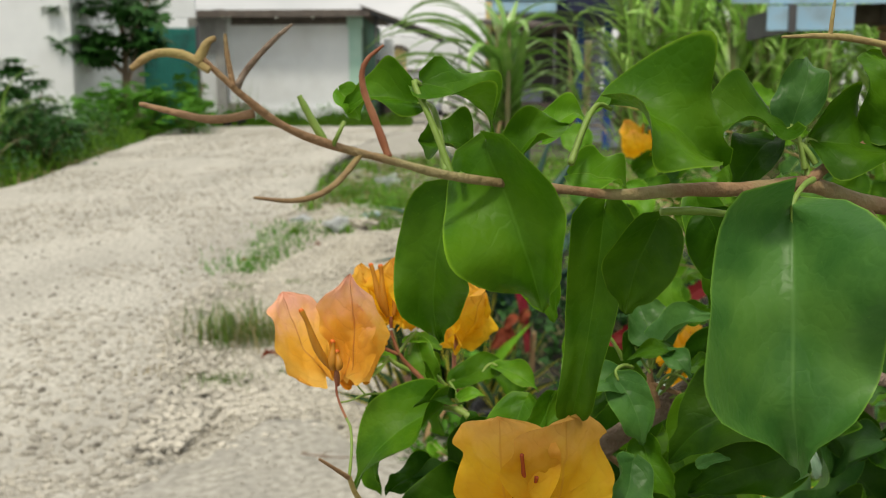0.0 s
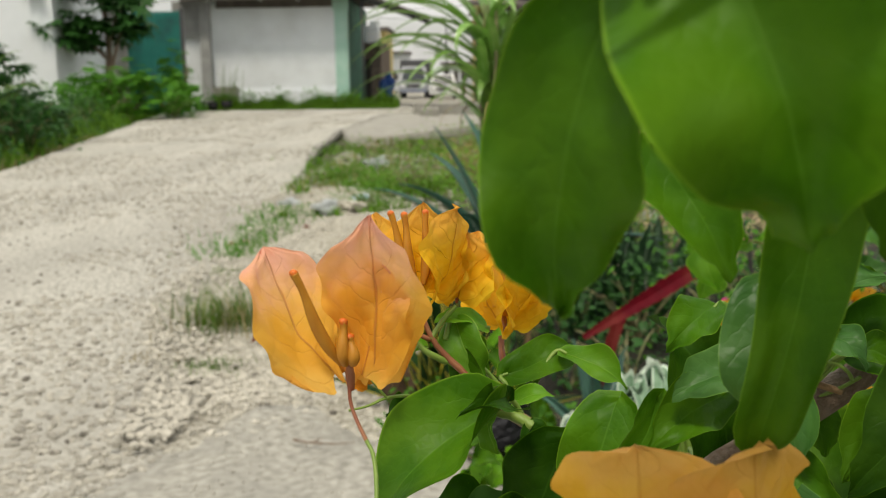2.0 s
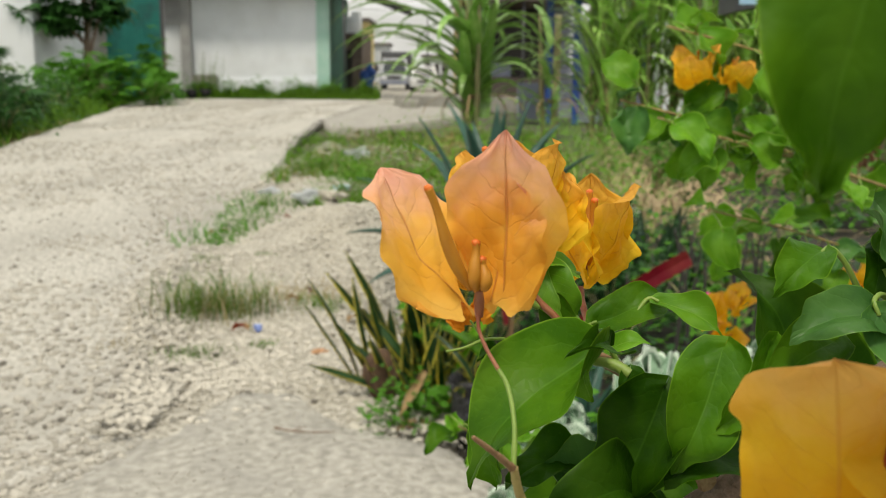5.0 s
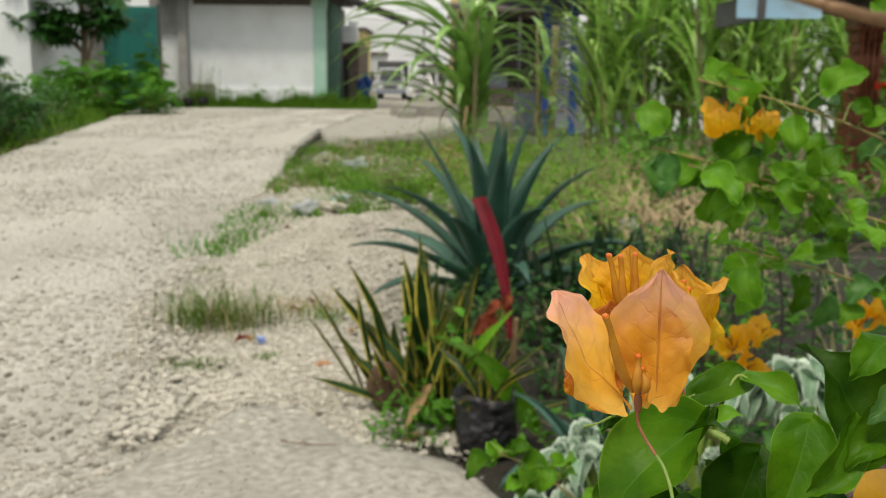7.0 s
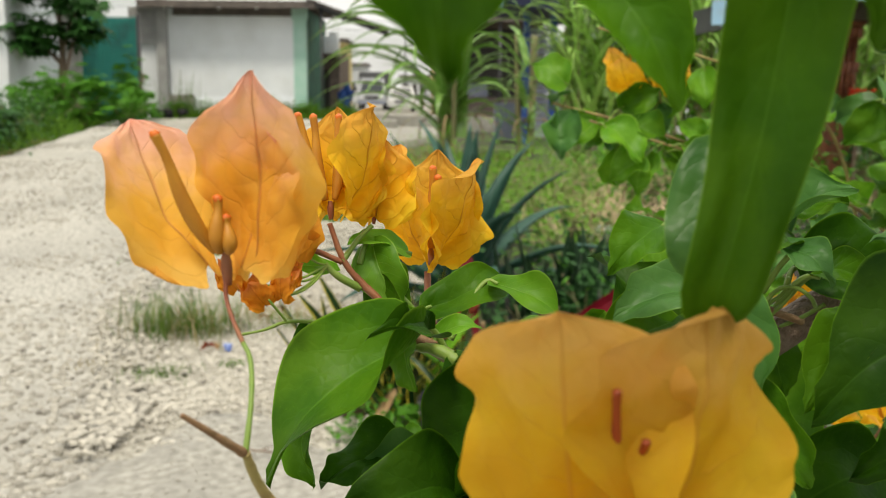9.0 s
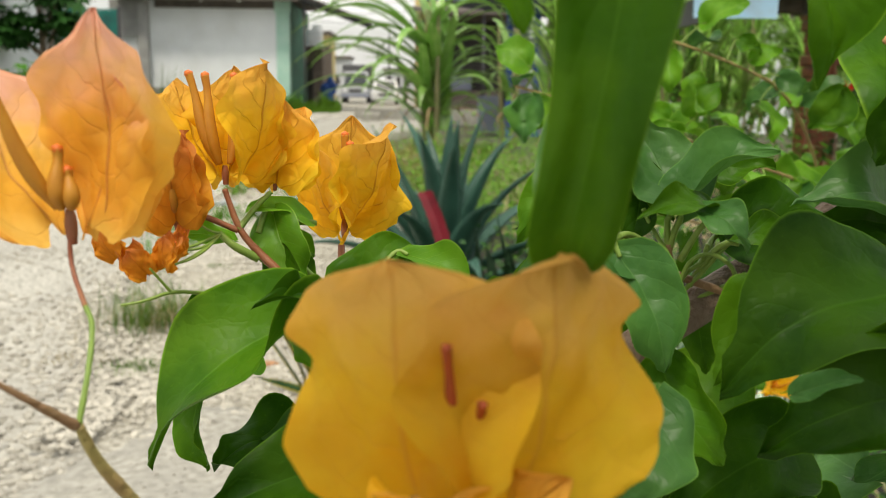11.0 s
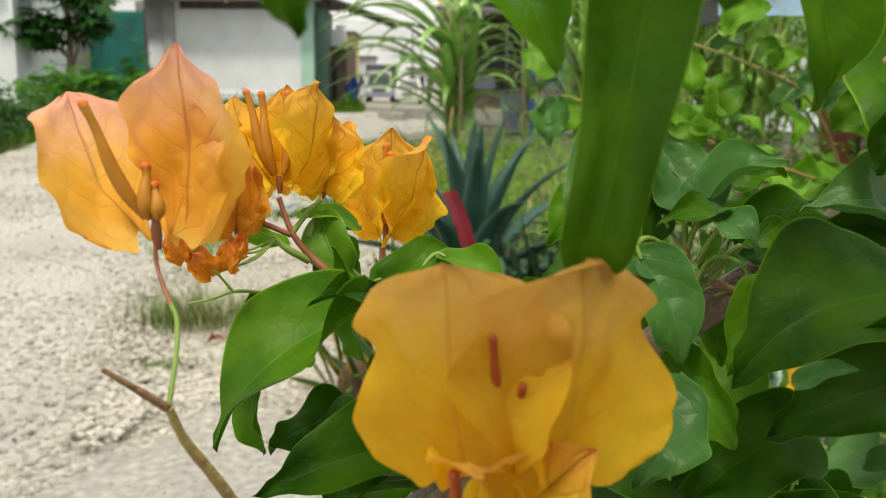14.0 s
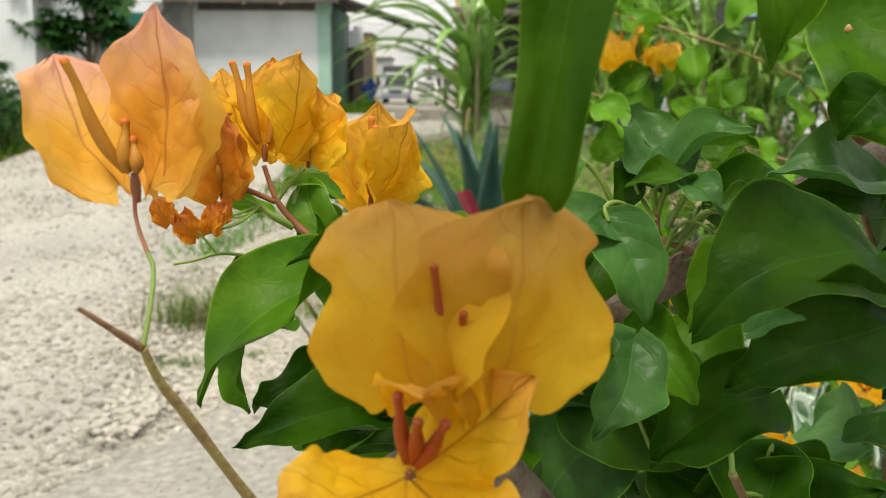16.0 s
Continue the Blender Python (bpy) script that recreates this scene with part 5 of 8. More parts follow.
crumple("plastic_scrap", "pale plastic scrap in the litter", (1.48, 7.6, 0.02), 0.06, (1.2, 0.8, 0.7), M_PLASTIC, 9, "litter")
for i, (x, y) in enumerate([(-0.95, 4.18), (-0.89, 4.2), (-0.74, 4.75), (-0.71, 4.95), (-1.72, 6.8), (-1.6, 6.9), (-1.2, 7.3), (-0.9, 7.6), (-0.45, 4.4)]):
    a = Vector((x, y, shoulder_z(x, y) + 0.012))
    litter = thing("dead_leaf", a, "dry brown leaf lying on the gravel", "dead leaf", "dead leaves")
    leaf(litter, a, a + Vector((0.07 * math.cos(i * 1.7), 0.05 * math.sin(i * 1.7), 0.012)), 0.03, (0, 0.2, 1), M_RUSTLEAF if i % 3 == 0 else M_DEADLEAF, 0.3, 0.6, 0.1)


# ---- buildings ----
# white shop with its side wall to the road
shop = thing("white_shop", (-9, 43, 0), "white rendered shop with rusty eaves and mint pilaster", "building")
part("wall", boxed(-11.3, -5.85, 43.0, 43.25, -0.1, 4.70), M_WHITE, shop, "weathered white rendered wall", smooth=False)
part("wall", boxed(-11.3, -11.05, 43.25, 51, -0.1, 4.70), M_WHITE, shop, smooth=False)
part("wall", boxed(-5.55, -5.3, 43.25, 51, -0.1, 4.70), M_GREENW, shop, "dark green side wall", smooth=False)
part("plinth", boxed(-11.25, -5.86, 42.9, 42.996, -0.1, 0.75), M_WHITE, shop, smooth=False)
part("pilaster", boxed(-5.85, -5.28, 42.92, 43.26, -0.1, 4.70, bevel=0.02), M_MINT, shop, "mint green pilaster", smooth=False)
part("wall_beam", boxed(-11.04, -5.93, 42.84, 42.997, 4.34, 4.69, bevel=0.01), M_RUST, shop, "brown timber beam under the eaves", smooth=False)
part("capital", boxed(-5.92, -5.2, 42.82, 42.92, 4.20, 4.70, bevel=0.02), M_MINT, shop, smooth=False)
roof = bmesh.new()
for i in range(46):
    x = -12.6 + i * 0.17
    box(roof, x, x + 0.085, 41.9, 44.0, 4.77, 4.87)
    box(roof, x + 0.085, x + 0.17, 41.9, 44.0, 4.75, 4.82)
part("roof", roof, M_RUST, shop, "rusty dark corrugated eaves", smooth=False)
part("fascia", boxed(-12.6, -4.8, 41.86, 41.92, 4.60, 4.90), M_RUST, shop, smooth=False)
part("roof_top", boxed(-12.6, -4.8, 44.0, 51.0, 4.85, 5.05), M_RUST, shop, smooth=False)
for x in (-8.9, -7.3, -11.2):
    part("lamp", blob((x, 42.2, 4.65), 0.10, (1, 1, 1), 0.02, 1), M_LAMP, shop, "white globe lamp under the eaves")
# grey and white pillar bay beside it
part("pillar", boxed(-11.72, -11.31, 42.6, 43.1, -0.1, 5.0), M_GREYPL, shop, "grey pillar", smooth=False)
part("panel", boxed(-12.95, -11.73, 42.8, 42.95, 3.3, 4.9), M_GREYPL, shop, smooth=False)
part("panel", boxed(-12.95, -11.73, 42.8, 42.95, -0.1, 3.29), M_WHITE, shop, smooth=False)
part("ledge", boxed(-12.95, -11.66, 42.66, 42.8, 3.1, 3.34), M_GREYPL, shop, smooth=False)
part("dark_footing", boxed(-11.28, -10.2, 42.6, 42.895, -0.1, 0.95), M_CONC, shop, "mouldy dark footing", smooth=False)

# passage end with dark shed, steps of white blocks and lattice awning
shed = thing("dark_shed", (-5.2, 50, 0), "dark brown shed with a stepped white parapet", "building")
part("wall", boxed(-6.3, -4.5, 50, 50.2, -0.1, 3.0), M_BROWNW, shed, "dark brown board wall", smooth=False)
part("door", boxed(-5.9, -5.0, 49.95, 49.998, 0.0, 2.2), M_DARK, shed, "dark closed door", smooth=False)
part("wall", boxed(-4.7, -4.5, 50.2, 56, -0.1, 3.0), M_BROWNW, shed, smooth=False)
part("awning", boxed(-6.5, -4.1, 49.2, 50.0, 2.9, 3.02), M_RUST, shed, smooth=False)
par = bmesh.new()
for i in range(5):
    box(par, -6.3 + 0.32 * i, -4.5, 50.0, 50.2, 3.02 + 0.22 * i, 3.22 + 0.22 * i)
part("parapet", par, M_WHITE, shed, "stepped white parapet", smooth=False)
awn = thing("lattice_awning", (-3.6, 43.5, 4.6), "dark corrugated awning on steel ribs, seen from below", "awning")
b = boxed(-5.2, -1.75, 41.8, 45.4, 4.78, 4.83)
for v in b.verts:
    v.co.z -= (v.co.x + 5.2) * 0.36 - 0.25
part("sheet", b, M_RUST, awn, smooth=False)
for i in range(8):
    x = -5.1 + i * 0.47
    z = 5.03 - (x + 5.2) * 0.36 - 0.05
    part("rib", boxed(x, x + 0.05, 41.8, 45.4, z - 0.12, z), M_STEEL, awn, smooth=False)
for i in range(5):
    b = boxed(-5.2, -1.75, 41.9 + i * 0.85, 41.96 + i * 0.85, 4.62, 4.70)
    for v in b.verts:
        v.co.z -= (v.co.x + 5.2) * 0.36 - 0.25
    part("purlin", b, M_STEEL, awn, smooth=False)
part("post", tube([(-4.55, 42.2, 0), (-4.55, 42.2, 4.75)], [0.05, 0.05], 8), M_STEEL, awn)

# big white house at the left with stained back wall and green sheet gate
house = thing("white_house", (-18, 33, 0), "large white house with a tall plain wall", "building")
part("wall", boxed(-24, -14.05, 33.0, 33.3, -0.1, 8.0), M_WHITE, house, "tall plain white wall", smooth=False)
part("wall", boxed(-14.35, -14.05, 33.3, 38.0, -0.1, 8.0), M_WHITE, house, smooth=False)
part("back_wall", boxed(-17.5, -13.32, 38.0, 38.25, -0.1, 8.0), M_STAIN, house, "streaked and stained grey wall", smooth=False)
part("post", boxed(-15.9, -15.5, 37.6, 37.99, -0.1, 8.0), M_GREYPL, house, smooth=False)
part("window", boxed(-15.4, -14.6, 37.9, 37.98, 3.2, 5.0), M_DARK, house, "dark shuttered window", smooth=False)
part("upper_wall", boxed(-13.3, -11.3, 38.3, 38.5, 4.3, 8.0), M_WHITE, house, smooth=False)
part("roof", boxed(-24.4, -13.8, 32.6, 43.0, 8.0, 8.25), M_RUST, house, smooth=False)
gate = thing("sheet_gate", (-12.2, 38, 0), "green corrugated sheet-metal gate, closed", "gate")
for i in range(13):
    x = -13.3 + i * 0.165
    part("panel_rib", boxed(x, x + 0.115, 37.93 + 0.02 * (i % 2), 38.0, 0.0, 3.9, bevel=0.015), M_GATE, gate, smooth=False)
part("backing", boxed(-13.3, -11.15, 38.0, 38.03, 0.0, 3.85), M_GATE, gate, smooth=False)
part("gate_frame", boxed(-11.17, -11.06, 37.9, 38.06, 0.0, 4.0), M_STEEL, gate, smooth=False)


# right-hand shops behind the canes
def shop_row(x0, x1, y0, y1, z1, label, wall_m, seed):
    t = thing("shop_house", ((x0 + x1) / 2, y0, 0), label, "building")
    part("wall", boxed(x0, x1, y0 + 0.6, y1, -0.1, z1), wall_m, t, smooth=False)
    # a near-black sheet stands for the shade inside the open front
    part("shopfront", boxed(x0 + 0.2, x1 - 0.2, y0 + 0.52, y0 + 0.59, 0, z1 * 0.72), M_DARK, t, "open shopfront, its shaded inside a dark sheet", smooth=False)
    b = boxed(x0 - 0.4, x1 + 0.2, y0 - 1.8, y0 + 0.7, z1 * 0.80, z1 * 0.83)
    for v in b.verts:
        v.co.z -= max(0, y0 - v.co.y) * 0.16
    part("awning", b, M_RUST, t, "dark sheet awning", smooth=False)
    for k in range(3):
        x = x0 + (x1 - x0) * (0.05 + 0.45 * k)
        part("post", tube([(x, y0 - 1.6, 0), (x, y0 - 1.6, z1 * 0.78)], [0.05, 0.05], 8), M_STEEL, t)
    for k in range(2):
        part("window", boxed(x0 + 0.5 + k * 1.6, x0 + 1.5 + k * 1.6, y0 + 0.55, y0 + 0.598, z1 * 0.86, z1 * 0.96), M_DARK, t, smooth=False)
    part("counter", boxed(x0 + 0.5, x1 - 1.0, y0 + 0.05, y0 + 0.5, 0, 0.95), M_BROWNW, t, smooth=False)
    part("crate", boxed(x0 + 0.7, x0 + 1.6, y0 + 0.1, y0 + 0.45, 0.952, 1.5, bevel=0.06), M_LOUVRE, t, smooth=False)
    return t


shop_row(0.9, 4.8, 40, 46, 5.2, "brown timber shop with a dark awning", M_BROWNW, 1)
shop_row(0.2, 4.8, 52, 58, 6.4, "yellow and brown two-storey shop", M_YELLOWW, 2)
shop_row(0.4, 5.2, 66, 74, 6.8, "pale grey two-storey shop", M_FARW, 3)
kiosk = thing("blue_kiosk", (2.9, 23.5, 0), "blue-posted kiosk with a navy canopy and grey louvres", "kiosk")
for x in (2.30, 2.95, 4.6):
    part("post", boxed(x, x + 0.16, 23.3, 23.46, -0.05, 3.2, bevel=0.01), M_BLUE, kiosk, "blue painted post", smooth=False)
for i in range(20):
    part("louvre", boxed(2.47, 2.94, 23.36 + 0.01 * (i % 2), 23.40, 0.12 + i * 0.13, 0.22 + i * 0.13), M_LOUVRE, kiosk, smooth=False)
part("side_panel", boxed(3.12, 4.6, 23.38, 23.44, 0, 2.4), M_LOUVRE, kiosk, smooth=False)
b = boxed(1.15, 5.4, 22.2, 26, 2.75, 3.5)
for v in b.verts:
    if v.co.z < 3 and v.co.x < 2:
        v.co.z += 0.45
part("canopy", b, M_NAVY, kiosk, "sagging navy cloth canopy", smooth=False)
part("fascia", boxed(0.25, 1.7, 22.0, 22.3, 3.05, 3.32, bevel=0.05), M_PALEBLUE, kiosk, "pale blue scalloped fascia", smooth=False)
part("fascia", boxed(0.1, 1.9, 21.95, 22.35, 3.33, 3.6, bevel=0.05), M_PALEBLUE, kiosk, smooth=False)
part("crate", boxed(1.75, 2.25, 24.6, 25.1, 0, 0.9), M_LOUVRE, kiosk, smooth=False)
back = thing("white_building", (8, 27, 0), "plain white building behind the canes", "building")
part("wall", boxed(4.9, 14, 27, 33, -0.1, 3.0), M_WHITE, back, smooth=False)
part("roof", boxed(4.6, 14.3, 26.5, 33.5, 3.0, 3.2), M_RUST, back, smooth=False)
for k in range(3):
    part("window", boxed(6.0 + 2.6 * k, 7.2 + 2.6 * k, 26.95, 26.996, 1.0, 2.1), M_DARK, back, smooth=False)
# far street end
for i, (x0, x1, y, h, m, lb) in enumerate([(-9, -5.9, 70, 4.6, M_YELLOWW, "far yellow building with dark windows"), (-3.4, -0.6, 120, 2.9, M_FARW, "far pale low building"), (-1.2, 2.2, 105, 2.7, M_FARW, "far grey low building"), (-14, -7, 110, 4, M_FARW, "far pale low plain building")]):
    t = thing("far_building", ((x0 + x1) / 2, y, 0), lb, "building")
    part("wall", boxed(x0, x1, y, y + 6, -0.1, h), m, t, smooth=False)
    part("roof", boxed(x0 - 0.2, x1 + 0.2, y - 0.3, y + 6.3, h, h + 0.25), M_RUST, t, smooth=False)
    for r in range(max(1, int(h // 2.6))):
        for k in range(int((x1 - x0) // 1.2)):
            part("window", boxed(x0 + 0.3 + k * 1.2, x0 + 1.0 + k * 1.2, y - 0.05, y - 0.004, 1.0 + r * 2.6, 2.1 + r * 2.6), M_DARK, t, smooth=False)
pole = thing("street_pole", (-2.2, 95, 0), "thin grey street pole", "pole")
part("pole", tube([(-2.2, 95, 0), (-2.2, 95, 6.2)], [0.1, 0.07], 8), M_STEEL, pole)
wire = thing("power_line", (-3, 52, 6), "thin dark power lines crossing the sky", "cable")
for k in range(3):
    part("wire", tube([(-6.2, 50, 4.4 + 0.5 * k), (-2.5, 50, 4.1 + 0.45 * k), (3, 50, 4.6 + 0.6 * k)], [0.012, 0.012, 0.012], 5), M_STEEL, wire)


# ---- parked vehicles ----
def wheel(parent, x, y, r, w):
    b = bmesh.new()
    bmesh.ops.create_cone(b, cap_ends=True, segments=20, radius1=r, radius2=r, depth=w, matrix=Matrix.Translation((x, y, r)) @ Matrix.Rotation(math.pi / 2, 4, "Y"))
    es = [e for e in b.edges if len(e.link_faces) == 2 and any(len(f.verts) > 4 for f in e.link_faces)]
    bmesh.ops.bevel(b, geom=es, offset=w * 0.2, segments=2, affect="EDGES")
    wv = part("wheel", b, M_TYRE, parent)
    b = bmesh.new()
    bmesh.ops.create_cone(b, cap_ends=True, segments=16, radius1=r * 0.6, radius2=r * 0.55, depth=w * 1.04, matrix=Matrix.Translation((x, y, r)) @ Matrix.Rotation(math.pi / 2, 4, "Y"))
    part("rim", b, M_LOUVRE, wv)


def vehicle(name, label, x, y, w, length, h, hood, body_m, boxy):
    t = thing(name, (x, y, 0), label, "truck" if boxy else "car", kind="")
    x0, x1 = x - w / 2, x + w / 2
    b = boxed(x0, x1, y, y + length, h * 0.2, h * 0.56, bevel=0.1)
    part("body", b, body_m, t, smooth=False)
    b = boxed(x0 + 0.04, x1 - 0.04, y + hood, y + (length * 0.42 if boxy else length * 0.85), h * 0.56 - 0.02, h, bevel=0.08)
    for v in b.verts:
        if v.co.z > h * 0.8:
            v.co.x = x + (v.co.x - x) * 0.86
            if v.co.y < y + hood + 0.4:
                v.co.y += 0.35
    part("cabin", b, body_m, t, smooth=False)
    b = bmesh.new()
    q = [(x0 + 0.16, y + hood - 0.03, h * 0.58), (x1 - 0.16, y + hood - 0.03, h * 0.58), (x1 - 0.28, y + hood + 0.30, h * 0.93), (x0 + 0.28, y + hood + 0.30, h * 0.93)]
    lo = [b.verts.new(p) for p in q]
    hi = [b.verts.new((p[0], p[1] - 0.03, p[2] + 0.01)) for p in q]
    b.faces.new(lo)
    b.faces.new(hi)
    for i in range(4):
        b.faces.new((lo[i], lo[(i + 1) % 4], hi[(i + 1) % 4], hi[i]))
    bmesh.ops.recalc_face_normals(b, faces=b.faces)
    part("windscreen", b, M_GLASS, t, smooth=False)
    part("bumper", boxed(x0 + 0.02, x1 - 0.02, y - 0.10, y + 0.06, h * 0.18, h * 0.30, bevel=0.04), M_LOUVRE if boxy else body_m, t, smooth=False)
    part("grille", boxed(x - w * 0.22, x + w * 0.22, y - 0.03, y + 0.02, h * 0.34, h * 0.44, bevel=0.01), M_STEEL, t, smooth=False)
    part("number_plate", boxed(x - 0.2, x + 0.2, y - 0.13, y - 0.102, h * 0.2, h * 0.27), M_LOUVRE, t, smooth=False)
    for s in (-1, 1):
        part("headlight", blob((x + s * w * 0.36, y + 0.0, h * 0.40), 0.13, (1.2, 0.5, 0.8), 0.02, 1), M_LAMP, t)
        part("mirror", boxed(x + s * (w / 2 + 0.1) - 0.07, x + s * (w / 2 + 0.1) + 0.07, y + hood, y + hood + 0.06, h * 0.62, h * 0.72, bevel=0.02), M_STEEL, t, smooth=False)
        for yy in (y + length * 0.18, y + length * 0.8):
            wheel(t, x + s * (w / 2 - 0.12), yy, h * 0.17, 0.2)
    if boxy:
        part("canopy", boxed(x0 - 0.06, x1 + 0.06, y + length * 0.43, y + length, h * 0.56, h * 1.22, bevel=0.06), M_STEEL, t, "dark canvas canopy over the bed", smooth=False)
    return t


vehicle("pickup_truck", "grey light truck with a dark canopy, parked", -3.45, 60, 1.75, 4.8, 1.95, 0.35, M_VAN, True)
vehicle("parked_car", "small white hatchback, parked", -1.55, 57, 1.6, 3.7, 1.45, 0.8, M_CAR, False)


def motorbike(x, y, label):
    t = thing("motorbike", (x, y, 0), label, "motorbike", "motorbikes")
    for yy in (y, y + 1.2):
        b = bmesh.new()
        bmesh.ops.create_cone(b, cap_ends=True, segments=18, radius1=0.29, radius2=0.29, depth=0.1, matrix=Matrix.Translation((x, yy, 0.29)) @ Matrix.Rotation(math.pi / 2, 4, "Y"))
        part("wheel", b, M_TYRE, t)
    part("body", boxed(x - 0.13, x + 0.13, y + 0.25, y + 1.1, 0.35, 0.72, bevel=0.08), M_RED, t)
    part("seat", boxed(x - 0.12, x + 0.12, y + 0.55, y + 1.25, 0.73, 0.84, bevel=0.05), M_TYRE, t)
    part("handlebar", tube([(x - 0.34, y + 0.28, 1.0), (x, y + 0.2, 0.98), (x + 0.34, y + 0.28, 1.0)], [0.018, 0.018, 0.018], 6), M_STEEL, t)
    part("fork", tube([(x, y, 0.29), (x, y + 0.2, 0.98)], [0.04, 0.03], 6), M_STEEL, t)
    part("headlight", blob((x, y + 0.12, 0.85), 0.09, (1, 0.7, 1), 0.02, 1), M_LAMP, t)
    return t


motorbike(-0.30, 53, "dark red motorbike, parked")
motorbike(0.35, 52.4, "dark red motorbike, parked")
crumple("blue_sack", "blue tarpaulin sack beside the shed", (-3.9, 46, 0), 0.42, (0.7, 0.7, 1.6), M_TARP, 3, "sack")

# ---- bushes and tree in front of the house ----
PALM = bmesh.new()
for k in range(7):
    a = radians(-105 + 35 * k)
    ln = 1.0 - 0.055 * abs(k - 3) ** 1.5
    d = Vector((math.sin(a), math.cos(a), 0))
    s = Vector((d.y, -d.x, 0))
    pr = [(0.03, 0.02), (0.35, 0.11), (0.65, 0.12), (0.9, 0.04)]
    L = [PALM.verts.new(d * ln * t + s * w + Vector((0, 0, -0.22 * t * t))) for t, w in pr]
    R = [PALM.verts.new(d * ln * t - s * w + Vector((0, 0, -0.22 * t * t))) for t, w in pr]
    e = PALM.verts.new(d * ln + Vector((0, 0, -0.26)))
    for i in range(3):
        PALM.faces.new((L[i], L[i + 1], R[i + 1], R[i]))
    PALM.faces.new((L[3], e, R[3]))
PALM_ME = as_mesh("palmate_leaf", PALM)
PALM_ME.materials.append(M_TREE_LEAF)
tree = thing("papaya_tree", (-12.6, 34, 0), "dark green tree with hand-shaped leaves by the house", "tree")
part("trunk", tube([(-12.6, 34, -0.05), (-12.65, 34, 1.4), (-12.55, 34, 2.6), (-12.7, 34, 4.2), (-12.6, 34, 5.6)], [0.15, 0.12, 0.10, 0.07, 0.03], 10, 0.08, 1), M_BARK, tree)
part("limb", tube([(-12.6, 34, 1.3), (-12.35, 33.9, 2.2), (-11.9, 33.9, 3.4)], [0.08, 0.06, 0.03], 8, 0.08, 2), M_BARK, tree)
part("limb", tube([(-12.62, 34, 2.0), (-13.3, 33.9, 2.7), (-14.4, 33.8, 3.2)], [0.08, 0.06, 0.03], 8, 0.08, 3), M_BARK, tree)
part("limb", tube([(-12.6, 34, 2.4), (-12.0, 33.6, 3.6), (-11.4, 33.5, 4.6)], [0.06, 0.05, 0.02], 8, 0.08, 4), M_BARK, tree)
for i in range(300):
    c, r = [((-14.4, 33.8, 3.0), 0.95), ((-13.6, 33.8, 3.1), 0.9), ((-12.6, 33.8, 3.2), 1.0), ((-11.8, 33.7, 4.2), 1.0), ((-12.8, 33.8, 4.7), 1.2), ((-13.4, 33.8, 2.7), 0.6), ((-11.7, 33.6, 3.1), 0.7), ((-11.9, 33.7, 4.0), 0.8), ((-14.2, 33.8, 4.4), 1.0)][i % 9]
    p = Vector(c) + Vector((rnd.gauss(0, r * 0.45), rnd.gauss(0, r * 0.5), rnd.gauss(0, r * 0.3)))
    place("palmate_leaf", PALM_ME, None, tree, m=Matrix.Translation(p) @ Matrix.Rotation(rnd.uniform(0, 6.3), 4, "Z") @ Matrix.Rotation(rnd.uniform(-0.9, 0.3), 4, "X") @ Matrix.Scale(rnd.uniform(0.42, 0.66), 4))
PALM_LIGHT = PALM_ME.copy()
PALM_LIGHT.materials[0] = M_WEED


def palmate_bush(x, y, h, r, n, label, light):
    t = thing("leafy_shrub", (x, y, 0), label, "shrub", "shrubs")
    for i in range(6):
        a = rnd.uniform(0, 6.3)
        top = Vector((x + math.cos(a) * r * 0.7, y + math.sin(a) * r * 0.5, h * rnd.uniform(0.4, 0.7)))
        part("stem", tube([(x, y, -0.03), Vector((x, y, 0)).lerp(top, 0.5) + Vector((0, 0, 0.2)), top], [0.035, 0.025, 0.012], 6, 0.1, i), M_BARK, t)
    for i in range(n):
        k = rnd.random() ** 0.6
        a = rnd.uniform(0, 6.3)
        p = Vector((x + math.cos(a) * r * k, y + math.sin(a) * r * k * 0.7, h * (0.12 + 0.95 * rnd.random() * (1 - 0.45 * k))))
        place("palmate_leaf", PALM_LIGHT if light else PALM_ME, None, t, m=Matrix.Translation(p) @ Matrix.Rotation(rnd.uniform(0, 6.3), 4, "Z") @ Matrix.Rotation(rnd.uniform(-0.8, 0.3), 4, "X") @ Matrix.Scale(rnd.uniform(0.2, 0.4), 4))
    return t


palmate_bush(-10.9, 31.0, 2.1, 1.25, 190, "green leafy shrub on the verge", True)
palmate_bush(-12.0, 30.5, 1.9, 1.1, 150, "green leafy shrub on the verge", True)
palmate_bush(-9.9, 32.5, 1.6, 0.9, 120, "green leafy shrub on the verge", True)
palmate_bush(-10.7, 35.5, 2.7, 0.7, 70, "tall thin bright green shrub by the gate", True)
palmate_bush(-8.75, 17.9, 2.05, 0.75, 120, "dark green shrub with fan leaves on the verge", False)
palmate_bush(-9.1, 19.8, 1.35, 0.8, 80, "dark green low shrub with fan leaves on the verge", False)
leafy("verge_bush", "dark green leafy bush at the road verge", (-8.0, 16.6, 0.45), 0.62, 900, 0.10, M_TREE_LEAF, "bush", 14, 0.8, 0.35)
leafy("verge_bush", "dark green undergrowth at the road edge", (-9.7, 31.5, 0.35), 0.8, 700, 0.14, M_WEED, "bush", 14, 0.6, 0.35)
leafy("verge_bush", "dark green undergrowth at the road edge", (-11.2, 29.5, 0.35), 0.9, 700, 0.14, M_WEED, "bush", 14, 0.6, 0.35)
